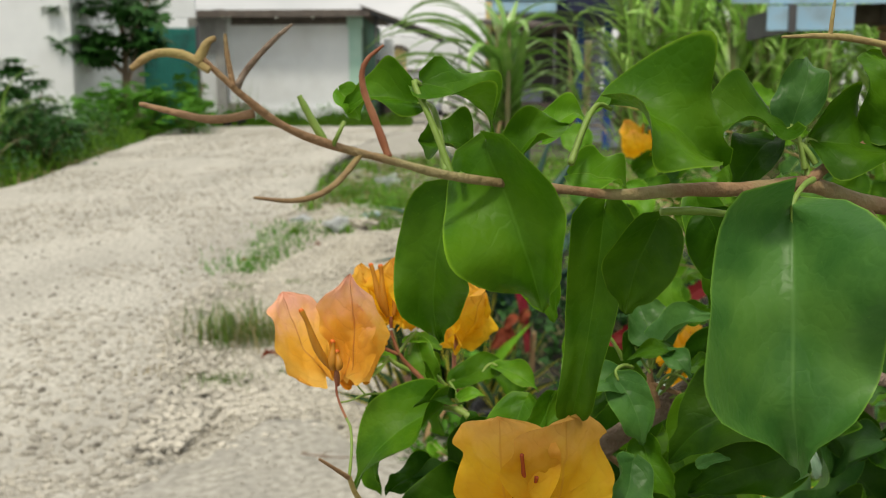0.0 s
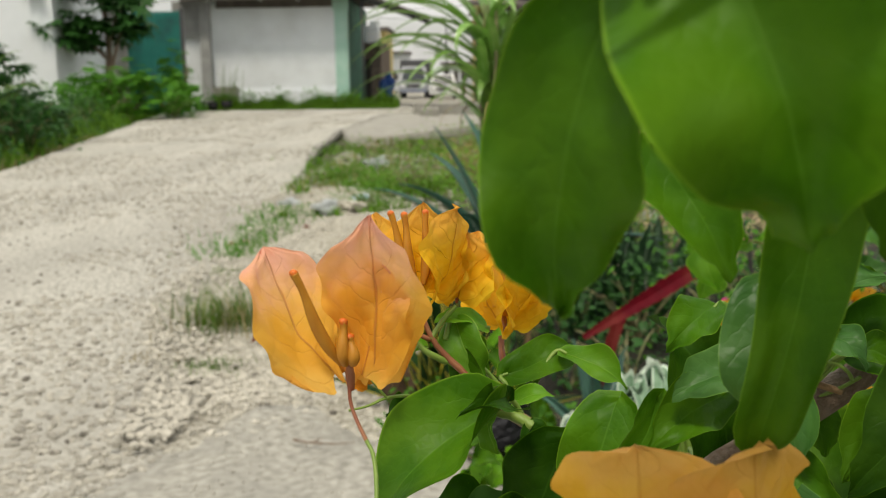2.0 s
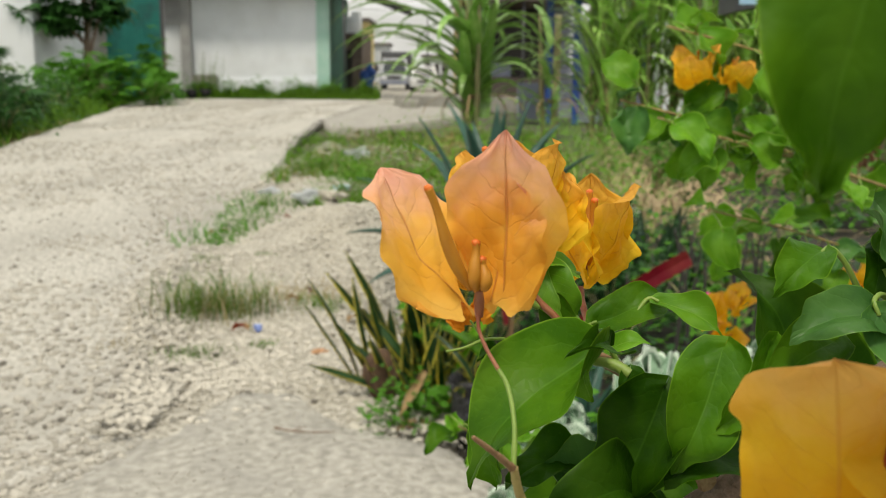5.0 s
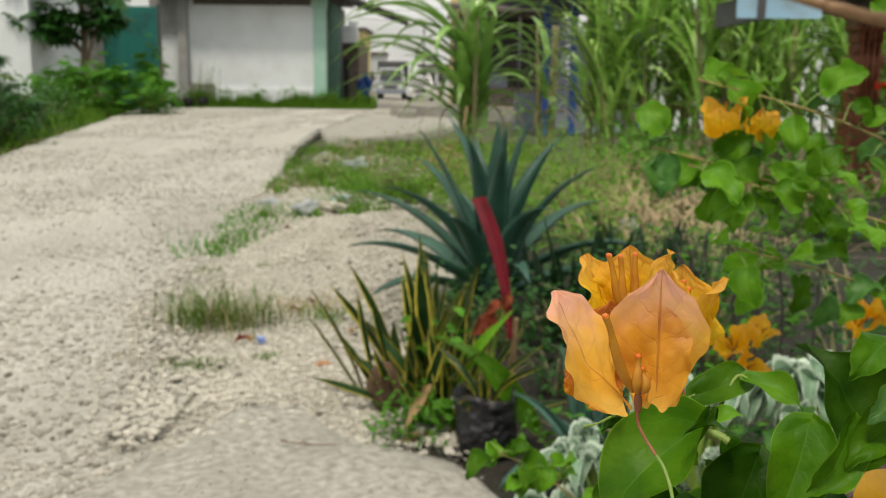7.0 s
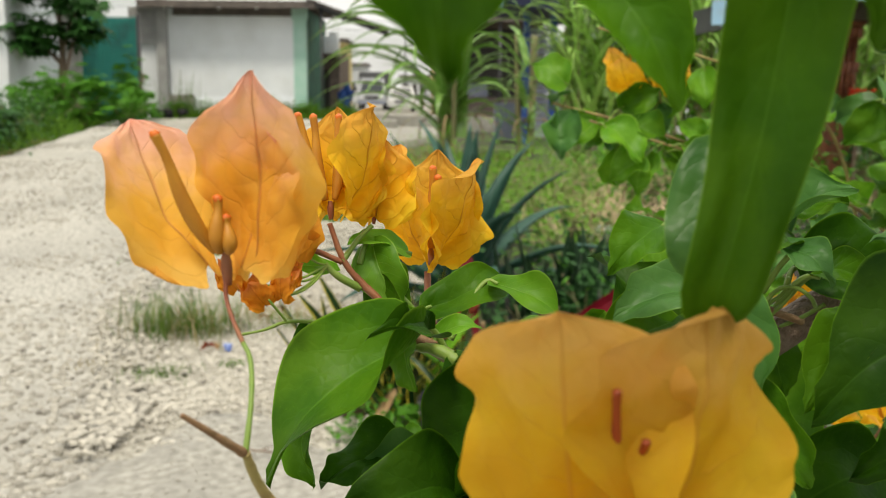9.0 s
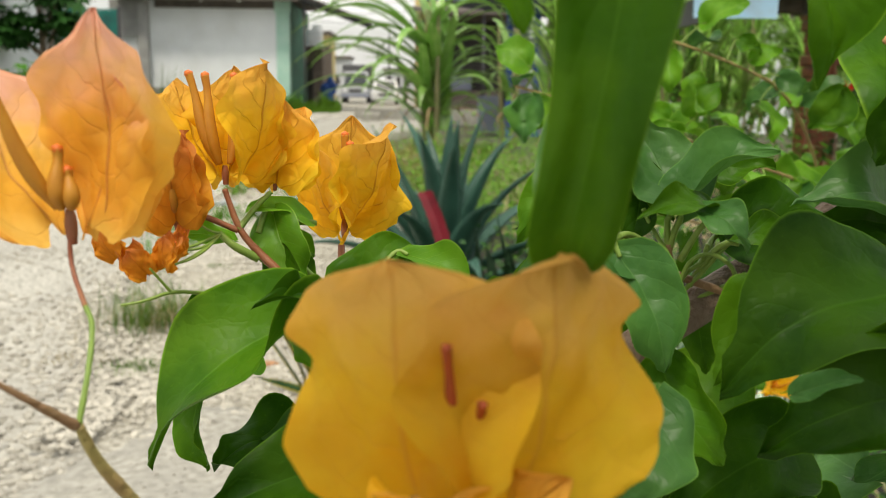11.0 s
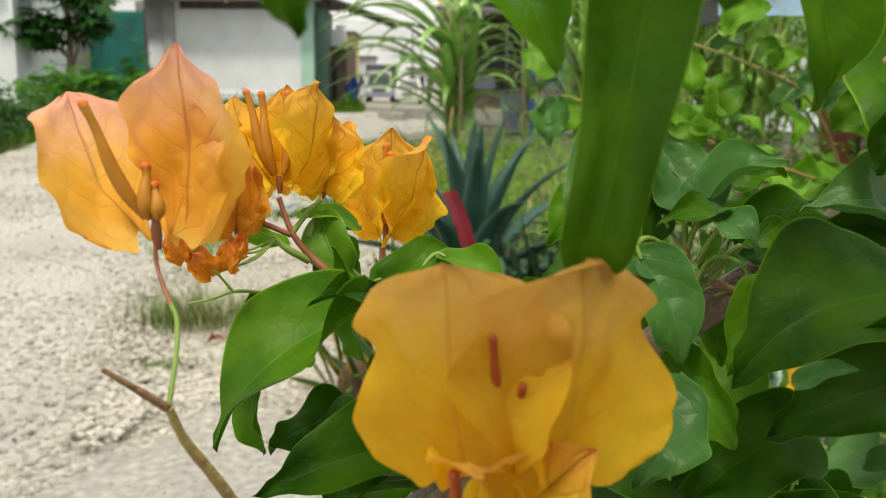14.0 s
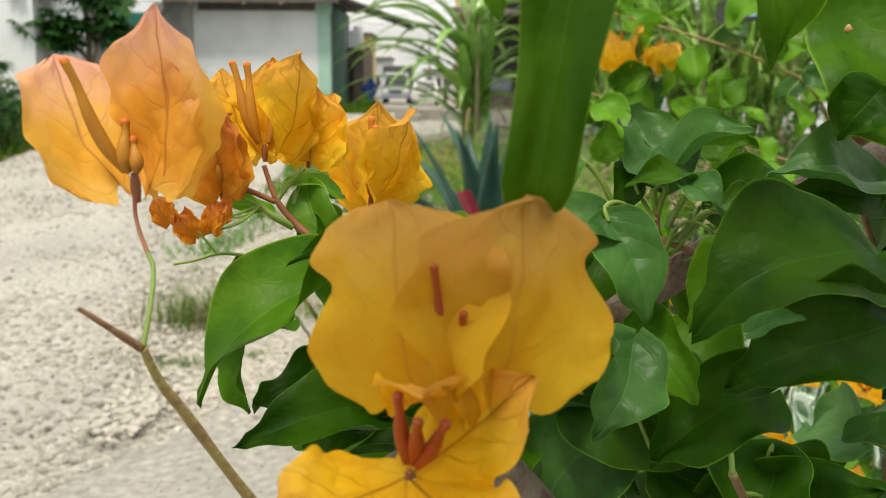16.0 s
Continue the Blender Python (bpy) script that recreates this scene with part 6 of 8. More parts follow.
# strap-leaved palm at the left edge
sp = thing("strap_palm", (-8.3, 16.3, 0), "spiky strap-leaved green plant on the verge", "plant")
for i in range(34):
    part("blade", cane_blade(rnd.uniform(0.7, 1.1), 0.05, rnd.uniform(0.5, 1.4), rnd.uniform(0.8, 1.8), i), M_CANE, sp).matrix_basis = Matrix.Translation((-8.3 + rnd.gauss(0, 0.12), 16.3 + rnd.gauss(0, 0.12), rnd.uniform(0.2, 1.1))) @ Matrix.Rotation(i * 2.4, 4, "Z")
part("stem", tube([(-8.3, 16.3, -0.03), (-8.3, 16.3, 1.2)], [0.05, 0.04], 8), M_BARK, sp)


def pot_plant(x, y, r, h, label, leaves, size):
    t = thing("potted_plant", (x, y, 0), label, "potted plant", "potted plants")
    b = bmesh.new()
    bmesh.ops.create_cone(b, cap_ends=True, segments=18, radius1=r * 0.8, radius2=r, depth=h, matrix=Matrix.Translation((x, y, h / 2)))
    part("pot", b, M_POT, t)
    part("stem", tube([(x, y, h * 0.9), (x + 0.05, y, h + size)], [0.02, 0.01], 6), M_BARK, t)
    place("foliage", leaflets([(Vector((x + rnd.gauss(0, size * 0.4), y + rnd.gauss(0, size * 0.3), h + size * rnd.uniform(0.2, 1.2))), Vector((rnd.uniform(-1, 1), rnd.uniform(-1, 1), rnd.uniform(-0.4, 0.4))), Vector((0, 0, 1)), 0.22, 0.12) for _ in range(leaves)]), M_WEED, t, kind="stuff")


pot_plant(-11.7, 40.0, 0.22, 0.38, "black pot with a small leafy plant", 26, 0.7)
pot_plant(-11.1, 39.8, 0.24, 0.36, "black pot with a low green plant", 20, 0.2)
pot_plant(-10.6, 39.9, 0.22, 0.36, "black pot with a low green plant", 16, 0.2)
pot_plant(-10.1, 40.2, 0.24, 0.38, "black pot with a low green plant", 16, 0.25)

# ---- porch at the right: sheet roof, beam, carved post ----
porch = thing("porch", (5.6, 11, 0), "porch with pale blue sheet roof, weathered beam and carved post", "porch")
part("post", boxed(4.50, 4.87, 10.8, 11.15, -0.05, 0.9, bevel=0.03), M_WOODPOST, porch, "carved red-brown wooden post", smooth=False)
for i in range(9):
    k = [0.14, 0.16, 0.13, 0.15, 0.17, 0.14, 0.15, 0.18, 0.20][i]
    part("post_turning", boxed(4.68 - k, 4.68 + k, 10.97 - k, 10.97 + k, 0.901 + 0.128 * i, 1.027 + 0.128 * i, bevel=0.03), M_WOODPOST, porch, smooth=False)
for k in range(4):
    part("flute", tube([(4.58 + 0.065 * k, 10.80, 0.95), (4.58 + 0.065 * k, 10.80, 1.9)], [0.02, 0.02], 6), M_WOODPOST, porch)
b = boxed(4.02, 7.6, 10.6, 10.9, 1.98, 2.18, bevel=0.015)
part("beam", b, M_BEAM, porch, "weathered grey-brown timber beam", smooth=False)
for k in range(3):
    part("strap", boxed(4.3 + 0.6 * k, 4.37 + 0.6 * k, 10.58, 10.92, 1.96, 2.20), M_RUST, porch, smooth=False)
roof = bmesh.new()
for i in range(12):
    x = 2.92 + i * 0.36
    box(roof, x, x + 0.17, 9.9, 11.4, 2.12, 2.24)
    box(roof, x + 0.17, x + 0.36, 9.9, 11.4, 2.12, 2.19)
for v in roof.verts:
    v.co.z += (v.co.y - 9.9) * 0.1
part("roof", roof, M_PALEBLUE, porch, "pale blue corrugated roof sheet", smooth=False)
part("fascia", boxed(2.90, 3.75, 9.86, 9.90, 1.86, 2.10), M_PALEBLUE, porch, smooth=False)
part("rafter", boxed(3.10, 3.17, 9.82, 11.4, 1.84, 2.11), M_STEEL, porch, smooth=False)
# porch depth closed by a near-black wall, the shade being its colour
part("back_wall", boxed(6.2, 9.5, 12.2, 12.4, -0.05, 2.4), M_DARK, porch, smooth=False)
ix = thing("red_flower_shrub", (4.75, 10.5, 0), "dark shrub with a red flower cluster", "shrub")
part("stem", tube([(4.75, 10.5, -0.02), (4.72, 10.5, 0.6), (4.75, 10.5, 1.1)], [0.03, 0.02, 0.01], 6), M_BARK, ix)
place("foliage", leaflets([(Vector((4.78 + rnd.gauss(0, 0.22), 10.5 + rnd.gauss(0, 0.15), rnd.uniform(0.4, 1.1))), Vector((rnd.uniform(-1, 1), rnd.uniform(-1, 1), rnd.uniform(-0.2, 0.6))), Vector((0, 0, 1)), 0.12, 0.05) for _ in range(160)]), M_TREE_LEAF, ix, kind="stuff")
for k in range(26):
    a, r = rnd.uniform(0, 6.3), 0.13 * rnd.random() ** 0.5
    part("floret", blob((4.72 + r * math.cos(a), 10.42 + r * math.sin(a) * 0.5, 1.16 + 0.07 * rnd.random()), 0.028, (1, 1, 0.7), 0.3, k, 1), M_REDFLOWER, ix)
sp = thing("spiky_shrub", (5.2, 9.2, 0), "thin dark spiky leaves beside the porch post", "plant")
for i in range(60):
    part("blade", cane_blade(rnd.uniform(0.5, 0.9), 0.016, rnd.uniform(0.3, 1.4), rnd.uniform(0.8, 2.0), i), M_TREE_LEAF, sp).matrix_basis = Matrix.Translation((5.25 + rnd.gauss(0, 0.12), 9.2 + rnd.gauss(0, 0.12), rnd.uniform(0.2, 0.75))) @ Matrix.Rotation(i * 2.4, 4, "Z")


# ---- the bougainvillea in front ----
bush = thing("bougainvillea", (0.20, 0.30, 0), "orange-flowered bougainvillea shrub with green leaves and brown branches", "bougainvillea", "bougainvilleas")
part("trunk", tube([(0.20, 0.30, -0.05), (0.21, 0.30, 0.5), (0.17, 0.26, 0.9), (0.10, 0.19, 1.06), (0.0752, 0.1643, 1.0986)], [0.012, 0.010, 0.007, 0.0045, 0.0036], 10, 0.1, 2), M_BARK, bush)
part("branch", tube([(0.060, 0.166, 1.088), (0.0752, 0.1643, 1.0986), (0.095, 0.165, 1.115), (0.1125, 0.1668, 1.1265), (0.135, 0.172, 1.140), (0.152, 0.176, 1.148), (0.19, 0.185, 1.165)], [0.0030, 0.0031, 0.0032, 0.0033, 0.0033, 0.0034, 0.0036], 10, 0.10, 5), M_BARK, bush)
part("branch", tube([(0.152, 0.176, 1.148), (0.165, 0.174, 1.138), (0.19, 0.18, 1.13)], [0.0022, 0.002, 0.002], 8, 0.1, 6), M_BARK, bush)
part("branch", tube([(0.0492, 0.1720, 1.1279), (0.0528, 0.1720, 1.1260), (0.0594, 0.1700, 1.1228), (0.0654, 0.1680, 1.1187), (0.0737, 0.1660, 1.1054), (0.0758, 0.1643, 1.0978)], [0.00090, 0.00120, 0.00150, 0.00160, 0.00200, 0.00240], 8, 0.08, 4), M_TWIG, bush)
part("flower_stem", tube([(0.0500, 0.1720, 1.1270), (0.0455, 0.1740, 1.1327), (0.0411, 0.1750, 1.1365), (0.0379, 0.1750, 1.1404), (0.0355, 0.1760, 1.1473)], [0.00090, 0.00080, 0.00070, 0.00060, 0.00050], 7, 0.08, 5), M_STALK_RED, bush)
part("flower_stem", tube([(0.0379, 0.1750, 1.1404), (0.0404, 0.1770, 1.1440), (0.0432, 0.1780, 1.1467)], [0.00060, 0.00050, 0.00050], 6, 0.08, 6), M_STALK, bush)
part("flower_stem", tube([(0.0378, 0.1750, 1.1402), (0.0326, 0.1740, 1.1428), (0.0276, 0.1720, 1.1442)], [0.00060, 0.00060, 0.00060], 6, 0.08, 7), M_STALK_RED, bush)
part("flower_stem", tube([(0.0547, 0.1880, 1.1249), (0.0536, 0.2000, 1.1292), (0.0535, 0.2030, 1.1332)], [0.00090, 0.00080, 0.00070], 7, 0.08, 8), M_STALK_RED, bush)
part("branch", tube([(0.0511, 0.1720, 1.1253), (0.0556, 0.1700, 1.1252), (0.0589, 0.1680, 1.1235)], [0.00100, 0.00120, 0.00140], 7, 0.08, 9), M_STALK, bush)
part("flower_stem", tube([(0.0411, 0.1750, 1.1354), (0.0370, 0.1730, 1.1380), (0.0349, 0.1730, 1.1402)], [0.00090, 0.00070, 0.00060], 6, 0.08, 10), M_STALK, bush)
part("bud_stalk", tube([(0.0338, 0.1650, 1.1314), (0.0296, 0.1600, 1.1328), (0.0264, 0.1580, 1.1316), (0.0226, 0.1570, 1.1311)], [0.00033, 0.00033, 0.00026, 0.00026], 6, 0.08, 11), M_STALK, bush)
part("bud_stalk", tube([(0.0296, 0.1600, 1.1328), (0.0283, 0.1590, 1.1348), (0.0271, 0.1580, 1.1368)], [0.00026, 0.00026, 0.00020], 6, 0.08, 12), M_STALK, bush)
flower(bush, (0.0292, 0.1600, 1.1367), (0.2, -0.2, 1), 0.0057, 0, M_BRACT_RUST, 12, "rust red half-open flower bud", wide=0.8)
flower(bush, (0.0304, 0.1710, 1.1433), (-0.5, -0.2, 0.9), 0.0054, 148, M_BRACT_RUST, 12, "rust red half-open flower bud", wide=0.8)
flower(bush, (0.0216, 0.1600, 1.1383), (-0.4, -0.1, 1), 0.0060, 259, M_BRACT_RUST, 12, "rust red half-open flower bud", wide=0.8)
part("bud_stalk", tube([(0.0354, 0.1730, 1.1400), (0.0332, 0.1652, 1.1374), (0.0292, 0.1600, 1.1367)], [0.00026, 0.00023, 0.00020], 6, 0.03, 21), M_STALK, bush)
part("bud_stalk", tube([(0.0354, 0.1730, 1.1400), (0.0334, 0.1718, 1.1406), (0.0304, 0.1710, 1.1433)], [0.00026, 0.00023, 0.00020], 6, 0.03, 25), M_STALK, bush)
part("bud_stalk", tube([(0.0354, 0.1730, 1.1400), (0.0301, 0.1652, 1.1382), (0.0216, 0.1600, 1.1383)], [0.00026, 0.00023, 0.00020], 6, 0.03, 28), M_STALK, bush)
part("twig", tube([(0.0263, 0.1036, 1.1356), (0.0291, 0.1056, 1.1328), (0.0319, 0.1095, 1.1289)], [0.0003, 0.00045, 0.0006], 8, 0.08, 3), M_TWIG, bush)
part("twig", tube([(0.0321, 0.1096, 1.1289), (0.0331, 0.1120, 1.1237), (0.0355, 0.1150, 1.1185), (0.0401, 0.1200, 1.1077), (0.0461, 0.1280, 1.0935)], [0.00060, 0.00070, 0.00075, 0.00080, 0.00090], 8, 0.08, 30), M_TWIG_PALE, bush)
part("flower_stalk", tube([(0.0321, 0.1096, 1.1289), (0.0324, 0.1130, 1.1344), (0.0316, 0.1175, 1.1382), (0.0303, 0.1190, 1.1398)], [0.00040, 0.00036, 0.00033, 0.00033], 8, 0.08, 31), M_STALK, bush)
part("flower_stalk", tube([(0.0303, 0.1190, 1.1398), (0.0284, 0.1215, 1.1425), (0.0272, 0.1234, 1.1452), (0.0277, 0.1237, 1.1499)], [0.00033, 0.00030, 0.00030, 0.00040], 7, 0.05, 9), M_STALK_RED, bush)
flower(bush, (0.0275, 0.1237, 1.1488), (-0.03, -0.04, 1), 0.0248, 0, M_BRACT_PEACH, wide=0.9, slim=0.85, turns=(74, 146, 60), spreads=(2, 42, 16), florets=((-154, 0.31, 0.70), (-110, 0.04, 0.36), (-60, 0.04, 0.26)), leans=(0.02, 0.05, 0), shifts=(0.13, -0.06, 0.05), forms=((0.82, 0.50, 0.62), (0.90, 0.66, 0.46), (0.8, 0.45, 0.8)), sizes=(1.0, 0.99, 0.82))
flower(bush, (0.0357, 0.1760, 1.1500), (-0.05, 0.1, 1), 0.0198, 0, M_BRACT, wide=1.0, slim=1.15, turns=(-32, 140, 72), spreads=(20, 26, 10), florets=((-160, 0.26, 0.86), (-140, 0.14, 0.84), (40, 0.14, 0.84)), sizes=(1, 0.98, 0.98), leans=(0.1, 0, 0), shifts=(0.12, -0.04, 0), forms=((0.86, 0.46, 0.7), (1.05, 0.46, 0.8), (1, 0.44, 0.8)))
flower(bush, (0.0285, 0.1696, 1.1426), (-0.1, -0.1, 1), 0.0150, 0, M_BRACT_RUST, wide=0.85, turns=(-70, 150, 40), spreads=(10, 24, 12), stalk_to=[(0.0314, 0.1713, 1.1414)])
flower(bush, (0.0434, 0.1820, 1.1479), (0.1, 0.1, 1), 0.0150, 0, M_BRACT, wide=0.95, turns=(-75, 165, 50), spreads=(16, 22, 14), florets=((-60, 0.1, 0.6), (60, 0.1, 0.6), (170, 0.1, 0.6)))
flower(bush, (0.0542, 0.2019, 1.1370), (0.02, 0.05, 1), 0.0230, 0, M_BRACT, wide=0.93, slim=1.1, turns=(-32, -152, 84), spreads=(24, 22, 8), florets=((-92, 0.08, 0.8), (-70, 0.13, 0.72), (90, 0.1, 0.6)), sizes=(1.02, 0.92, 0.98), leans=(0.1, 0, 0))
flower(bush, (0.0724, 0.0910, 1.1299), (0.0, 0.0, 1), 0.0226, 0, (M_BRACT_SHADED, M_BRACT_SHADED, M_BRACT), wide=1.0, turns=(-62, -116, -92), spreads=(10, 8, 66), slim=0.6, florets=((-80, 0.3, 0.44), (-104, 0.34, 0.66), (90, 0.2, 0.5)), leans=(-0.10, 0.10, 0), shifts=(0.20, -0.16, -0.08), forms=((1.1, 0.5, 0.72), (1.1, 0.5, 0.72), (1, 0.5, 0.8)), sizes=(0.98, 0.94, 0.5), blunt=4.2, tubes=M_TUBE_RED, tips=M_TUBE_RED)
flower(bush, (0.0679, 0.0860, 1.1217), (0.05, -0.62, 0.6), 0.0165, 0, M_BRACT, slim=1.1, wide=0.78, turns=(35, -150, -50), spreads=(58, 66, 62), florets=((110, 0.28, 0.62), (70, 0.1, 0.62), (30, 0.24, 0.55)), tubes=M_TUBE_RED, tips=M_TUBE_RED)
part("flower_stalk", tube([(0.0688, 0.0920, 1.1226), (0.0699, 0.0950, 1.1166), (0.0726, 0.1050, 1.1029), (0.0781, 0.1300, 1.0804)], [0.00033, 0.00040, 0.00046, 0.00059], 8, 0.08, 39), M_STALK_RED, bush)
leaf(bush, (0.0517, 0.1669, 1.1292), (0.0265, 0.1515, 1.1080), 0.0195, (-0.40, -0.66, 0.62), M_LEAF, 0.16, 0.34, 0.03, roll=0.001, puff=0.55, lobe=-0.75, stem_to=(0.0567, 0.1710, 1.1252))
leaf(bush, (0.0534, 0.1640, 1.1302), (0.0456, 0.1500, 1.1335), 0.0071, (0.1, -0.8, 0.5), M_LEAF_SHADED, 0.3, 0.3, 0.08)
leaf(bush, (0.0322, 0.1650, 1.1144), (0.0329, 0.1680, 1.0994), 0.0091, (-0.5, -0.7, 0.1), M_LEAF, 0.12, 0.3, 0.05)
leaf(bush, (0.0477, 0.1700, 1.1076), (0.0346, 0.1630, 1.1028), 0.0099, (-0.2, -0.6, 0.6), M_LEAF_SHADED, 0.1, 0.2, 0.08)
leaf(bush, (0.0593, 0.1600, 1.1019), (0.0360, 0.1420, 1.1031), 0.0142, (-0.1, -0.8, 0.55), M_LEAF_SHADED, 0.35, 0.55, 0.05, roll=-0.7, stem_to=(0.0665, 0.1600, 1.0961))
leaf(bush, (0.0566, 0.1680, 1.1008), (0.0417, 0.1650, 1.1054), 0.0135, (-0.1, -0.6, 0.75), M_LEAF_SHEEN, 0.2, 0.2, 0.05)
leaf(bush, (0.0554, 0.1700, 1.1000), (0.0456, 0.1650, 1.0870), 0.0125, (-0.3, -0.8, 0.4), M_LEAF_SHADED, 0.2, 0.2, 0.05)
leaf(bush, (0.0441, 0.1780, 1.1359), (0.0495, 0.1720, 1.1224), 0.0076, (-0.3, -0.8, 0.2), M_LEAF, 0.15, 0.2, 0.05, stem_to=(0.0551, 0.1800, 1.1250))
leaf(bush, (0.0431, 0.1800, 1.1430), (0.0489, 0.1760, 1.1315), 0.0091, (-0.3, -0.8, 0.4), M_LEAF_YOUNG, 0.18, 0.25, 0.05, stem_to=(0.0408, 0.1780, 1.1393))
leaf(bush, (0.0494, 0.1830, 1.1408), (0.0392, 0.1780, 1.1444), 0.0056, (0, -0.5, 0.8), M_LEAF_YOUNG, 0.2, 0.3, 0.06, stem_to=(0.0405, 0.1800, 1.1390))
leaf(bush, (0.0415, 0.1810, 1.1377), (0.0502, 0.1860, 1.1344), 0.0068, (0.1, -0.5, 0.8), M_LEAF_YOUNG, 0.2, 0.3, 0.06)
leaf(bush, (0.0362, 0.1780, 1.1380), (0.0274, 0.1720, 1.1404), 0.0044, (0, -0.7, 0.6), M_LEAF_YOUNG, 0.2, 0.3, 0.06)
leaf(bush, (0.0492, 0.1830, 1.1314), (0.0391, 0.1900, 1.1325), 0.0069, (0, -0.7, 0.6), M_LEAF, 0.15, 0.3, 0.06)
leaf(bush, (0.0536, 0.1830, 1.1300), (0.0719, 0.1870, 1.1344), 0.0092, (0.0, -0.75, 0.65), M_LEAF, 0.28, 0.15, 0.04, stem_to=(0.0551, 0.1800, 1.1256))
leaf(bush, (0.0666, 0.1830, 1.1350), (0.0794, 0.1760, 1.1296), 0.0069, (0.2, -0.7, 0.7), M_LEAF_YOUNG, 0.2, 0.25, 0.05, stem_to=(0.0580, 0.1780, 1.1249))
leaf(bush, (0.0553, 0.1760, 1.1260), (0.0632, 0.1720, 1.1292), 0.0045, (0, -0.6, 0.75), M_LEAF_YOUNG, 0.3, 0.3, 0.05)
leaf(bush, (0.0492, 0.1705, 1.1263), (0.0514, 0.1670, 1.1180), 0.0066, (-0.4, -0.7, 0.2), M_LEAF_YOUNG, 0.1, 0.3, 0.05)
leaf(bush, (0.0590, 0.1680, 1.1246), (0.0606, 0.1660, 1.1151), 0.0063, (0.1, -0.9, 0.2), M_LEAF_SHADED, 0.1, 0.2, 0.05)
leaf(bush, (0.0347, 0.1720, 1.1270), (0.0288, 0.1680, 1.1263), 0.0047, (0, -0.6, 0.7), M_LEAF_SHADED, 0.2, 0.3, 0.08)
leaf(bush, (0.0400, 0.1800, 1.1155), (0.0315, 0.1750, 1.1123), 0.0066, (0, -0.6, 0.7), M_LEAF, 0.2, 0.3, 0.08)
leaf(bush, (0.0745, 0.1600, 1.1316), (0.0640, 0.1520, 1.1098), 0.0150, (-0.3, -0.85, 0.25), M_LEAF, 0.15, 0.25, 0.04)
leaf(bush, (0.0652, 0.1660, 1.1216), (0.0545, 0.1600, 1.0986), 0.0178, (-0.3, -0.8, 0.4), M_LEAF_SHADED, 0.12, 0.2, 0.05)
leaf(bush, (0.0816, 0.1550, 1.1344), (0.0720, 0.1500, 1.1180), 0.0114, (0.3, -0.85, 0.3), M_LEAF, 0.15, 0.3, 0.04)
leaf(bush, (0.0953, 0.1600, 1.1331), (0.0790, 0.1500, 1.1246), 0.0107, (0.0, -0.7, 0.6), M_LEAF, 0.25, 0.3, 0.05)
leaf(bush, (0.0819, 0.1650, 1.1133), (0.0639, 0.1550, 1.1072), 0.0156, (-0.2, -0.7, 0.6), M_LEAF_SHADED, 0.15, 0.2, 0.05)
leaf(bush, (0.0680, 0.1700, 1.1017), (0.0557, 0.1750, 1.1161), 0.0149, (-0.2, -0.8, 0.4), M_LEAF_SHADED, 0.12, 0.2, 0.05)
leaf(bush, (0.0956, 0.1700, 1.1482), (0.0849, 0.1650, 1.1408), 0.0089, (-0.1, -0.6, 0.75), M_LEAF, 0.35, 0.2, 0.05, stem_to=(0.1031, 0.1700, 1.1406))
leaf(bush, (0.1011, 0.1550, 1.1382), (0.0833, 0.1500, 1.1362), 0.0115, (-0.1, -0.6, 0.75), M_LEAF_SHEEN, 0.25, 0.25, 0.05)
leaf(bush, (0.0989, 0.1520, 1.1407), (0.1057, 0.1450, 1.1242), 0.0117, (0.1, -0.85, 0.3), M_LEAF_SHEEN, 0.1, 0.25, 0.05, stem_to=(0.1041, 0.1600, 1.1413))
leaf(bush, (0.1107, 0.1630, 1.1462), (0.1068, 0.1750, 1.1577), 0.0158, (0.1, -0.8, 0.55), M_LEAF_SHEEN, 0.05, 0.25, 0.1, stem_to=(0.1100, 0.1650, 1.1383))
leaf(bush, (0.1105, 0.1625, 1.1458), (0.1258, 0.1621, 1.1571), 0.0101, (-0.35, -0.45, 0.85), M_LEAF_SHEEN, 0.12, 0.75, 0.03, roll=0.001, stem_to=(0.1100, 0.1650, 1.1383))
leaf(bush, (0.1145, 0.1580, 1.1465), (0.1015, 0.1500, 1.1467), 0.0054, (0, -0.6, 0.75), M_LEAF, 0.25, 0.3, 0.05, stem_to=(0.1122, 0.1650, 1.1372))
leaf(bush, (0.1117, 0.1560, 1.1470), (0.1175, 0.1480, 1.1422), 0.0063, (0.1, -0.75, 0.6), M_LEAF_SHEEN, 0.15, 0.3, 0.06)
leaf(bush, (0.1214, 0.1700, 1.1406), (0.1403, 0.1650, 1.1402), 0.0157, (0.05, -0.75, 0.65), M_LEAF_SHADED, 0.2, 0.2, 0.04, stem_to=(0.1162, 0.1660, 1.1349))
leaf(bush, (0.1196, 0.1600, 1.1408), (0.1269, 0.1500, 1.1403), 0.0064, (0.0, -0.7, 0.7), M_LEAF, 0.4, 0.3, 0.04, stem_to=(0.1142, 0.1660, 1.1327))
leaf(bush, (0.1296, 0.1630, 1.1408), (0.1424, 0.1600, 1.1392), 0.0076, (0.0, -0.7, 0.7), M_LEAF_SHADED, 0.2, 0.2, 0.04)
leaf(bush, (0.1509, 0.1650, 1.1457), (0.1285, 0.1580, 1.1489), 0.0151, (-0.1, -0.55, 0.8), M_LEAF_SHEEN, 0.22, 0.2, 0.05)
leaf(bush, (0.1526, 0.1680, 1.1420), (0.1336, 0.1630, 1.1439), 0.0103, (-0.1, -0.8, 0.4), M_LEAF_SHADED, 0.22, 0.2, 0.05)
